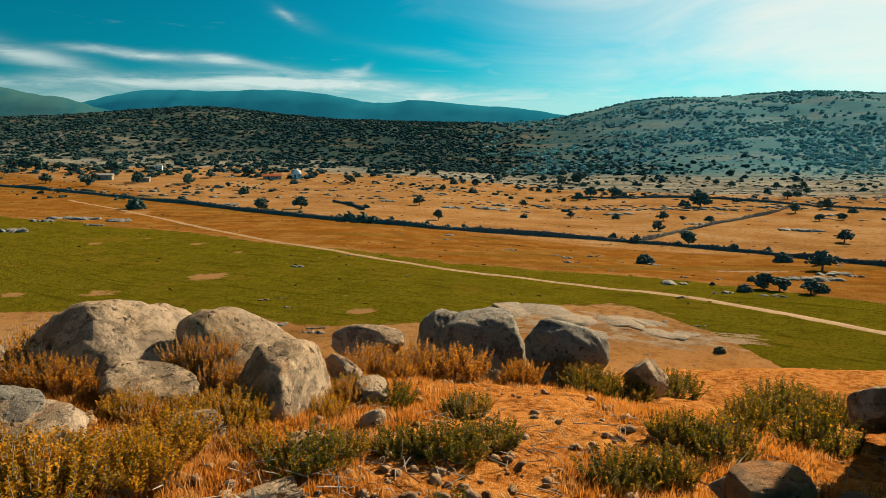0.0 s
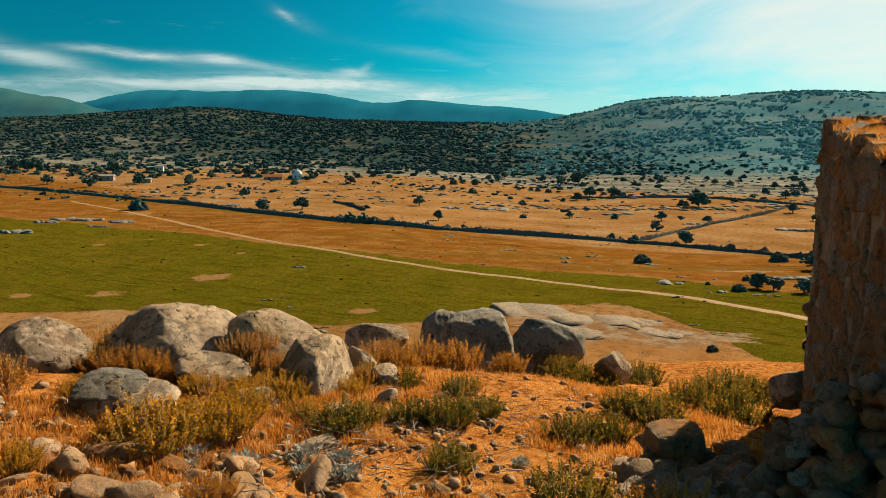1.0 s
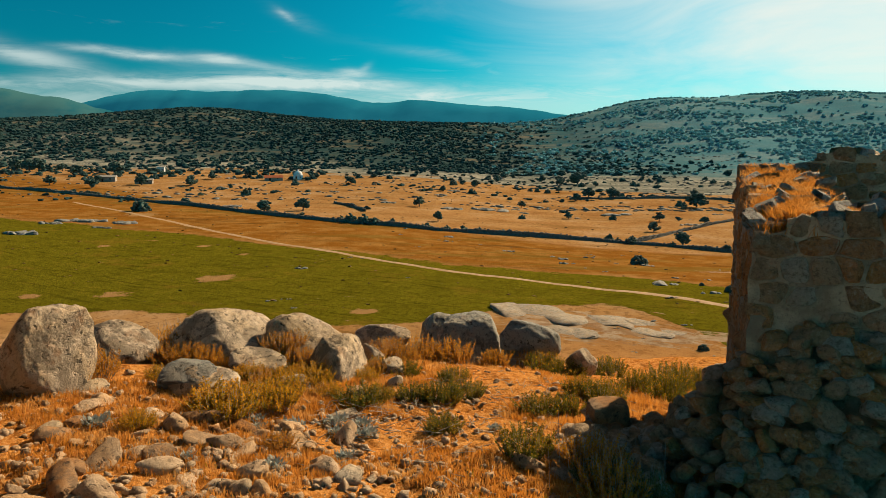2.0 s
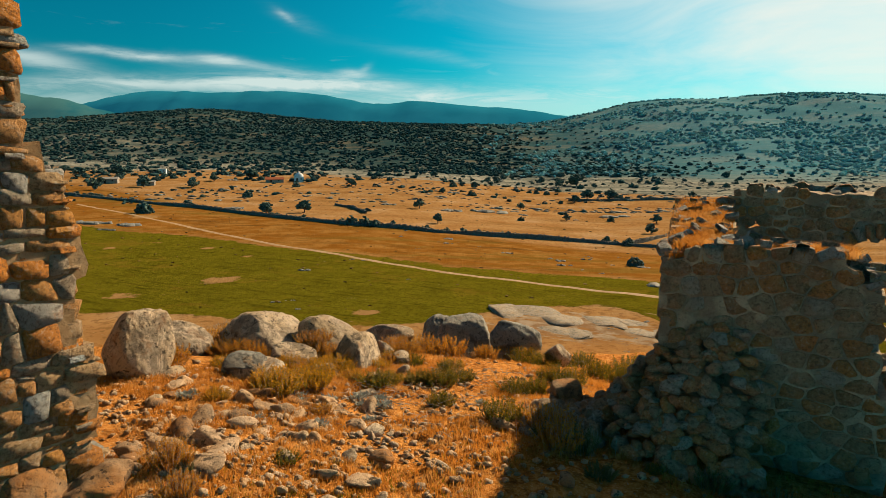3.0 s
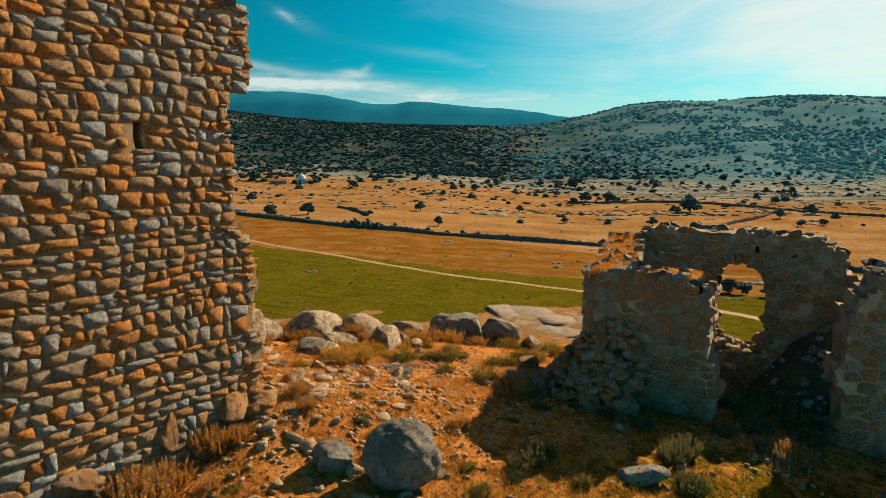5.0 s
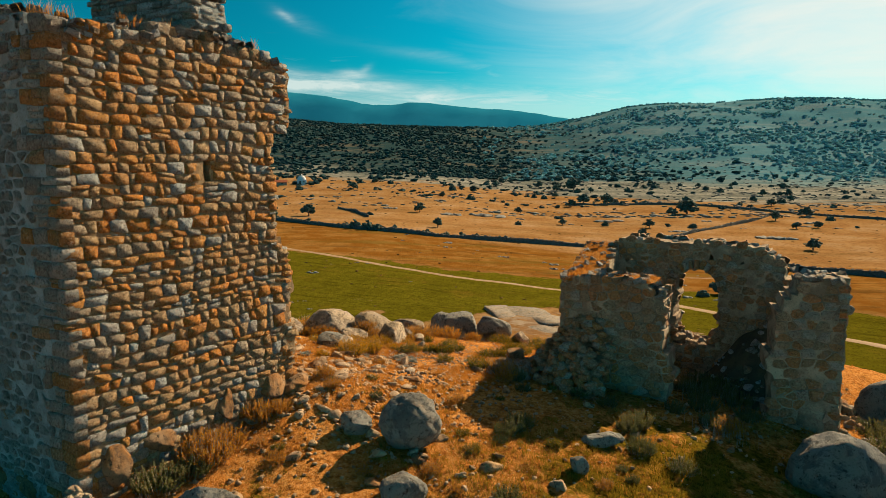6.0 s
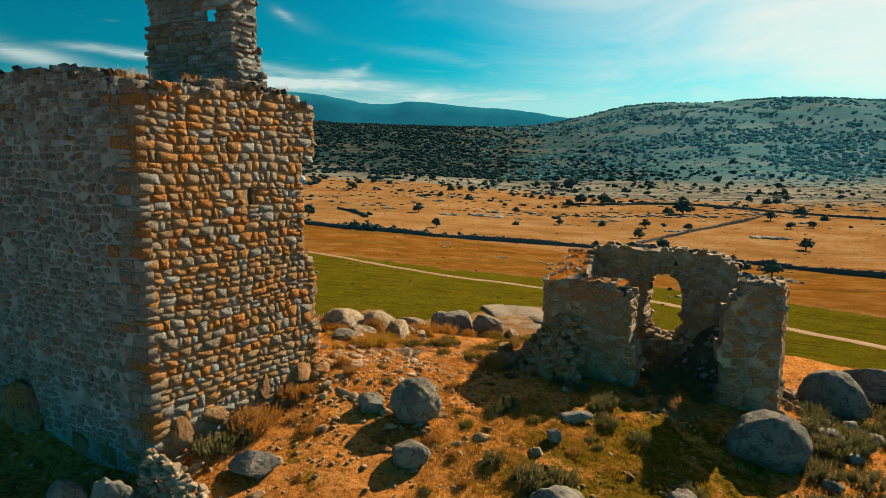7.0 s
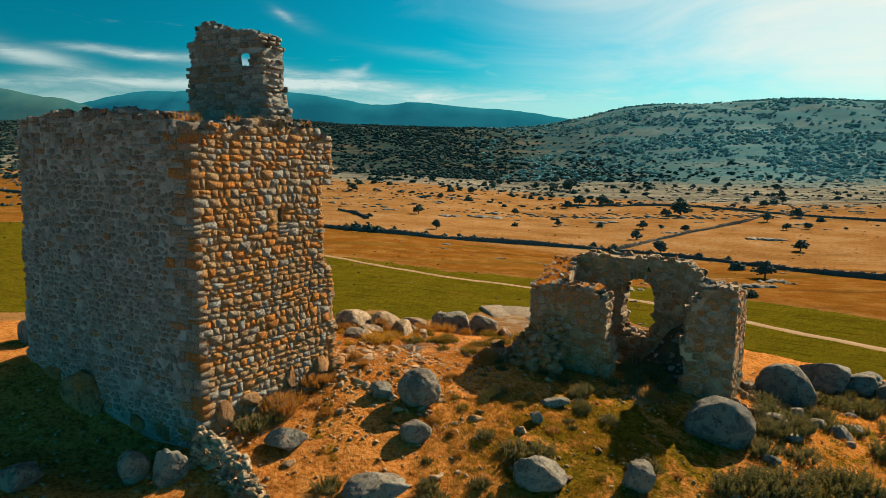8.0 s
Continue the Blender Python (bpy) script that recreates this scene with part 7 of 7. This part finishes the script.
# near-black colour of solid boxes that stand for the shade in openings
OPENING_SHADE = plain_material("opening_shade", (0.03, 0.025, 0.02), (0.05, 0.04, 0.03))


HUT_ROOF = plain_material("hut_roof", (0.30, 0.26, 0.22), (0.38, 0.33, 0.28), 0.8)


def hut(u, v, w, d, h, wall_mat, roof_mat, label, rise=0.9, dome=False):
    x, y = xy(u, v)
    ob = new("hut")
    part("wall", box_mesh("wall", (w, d, h + 0.4), wall_mat, -0.4), ob)
    if dome:
        rings, n = [], 20
        s = Soup()
        prof = [(1.02, 0.0), (1.0, 0.18), (0.9, 0.5), (0.72, 0.78), (0.45, 0.98), (0.16, 1.1), (0.13, 1.35), (0.02, 1.42)]
        vv = [(math.cos(k * 6.2832 / n) * w * 0.47 * a, math.sin(k * 6.2832 / n) * w * 0.47 * a, h + b * w * 0.42) for a, b in prof for k in range(n)]
        s.add(vv, [(j * n + k, j * n + (k + 1) % n, (j + 1) * n + (k + 1) % n, (j + 1) * n + k) for j in range(len(prof) - 1) for k in range(n)])
        part("dome", s.mesh("dome", roof_mat), ob, "whitewashed pointed dome")
    else:
        part("roof", roof_mesh(w, d, h, rise, roof_mat), ob)
    opening(ob, "door", -w * 0.2, 0, 0.9, min(1.9, h * 0.85), -d / 2 - 0.03)
    opening(ob, "window", w * 0.22, h * 0.45, 0.7, 0.6, -d / 2 - 0.03)
    ob.matrix_world = pose(x, y, hz(x, y), 0, 0, VIEW + 14)
    tagged(ob, label, "hut", "small buildings in the valley")


hut(-79.3, 373, 5.2, 5.0, 2.6, WHITEWASH, WHITEWASH, "small whitewashed chapel with a pointed dome", dome=True)
hut(-91, 366, 9.5, 5, 1.6, HUT_WALL, RED_ROOF, "low shed with a red tiled roof", 1.3)
hut(-172, 348, 8.5, 5, 2.4, HUT_WALL, HUT_ROOF, "small stone hut with a pale roof")
hut(-147, 334, 8.0, 4, 1.9, HUT_WALL, HUT_ROOF, "low stone hut beside the field wall", 0.6)
hut(-173.6, 420, 4.5, 4, 3.2, WHITEWASH, HUT_ROOF, "small pale block-shaped hut under trees", 0.4)
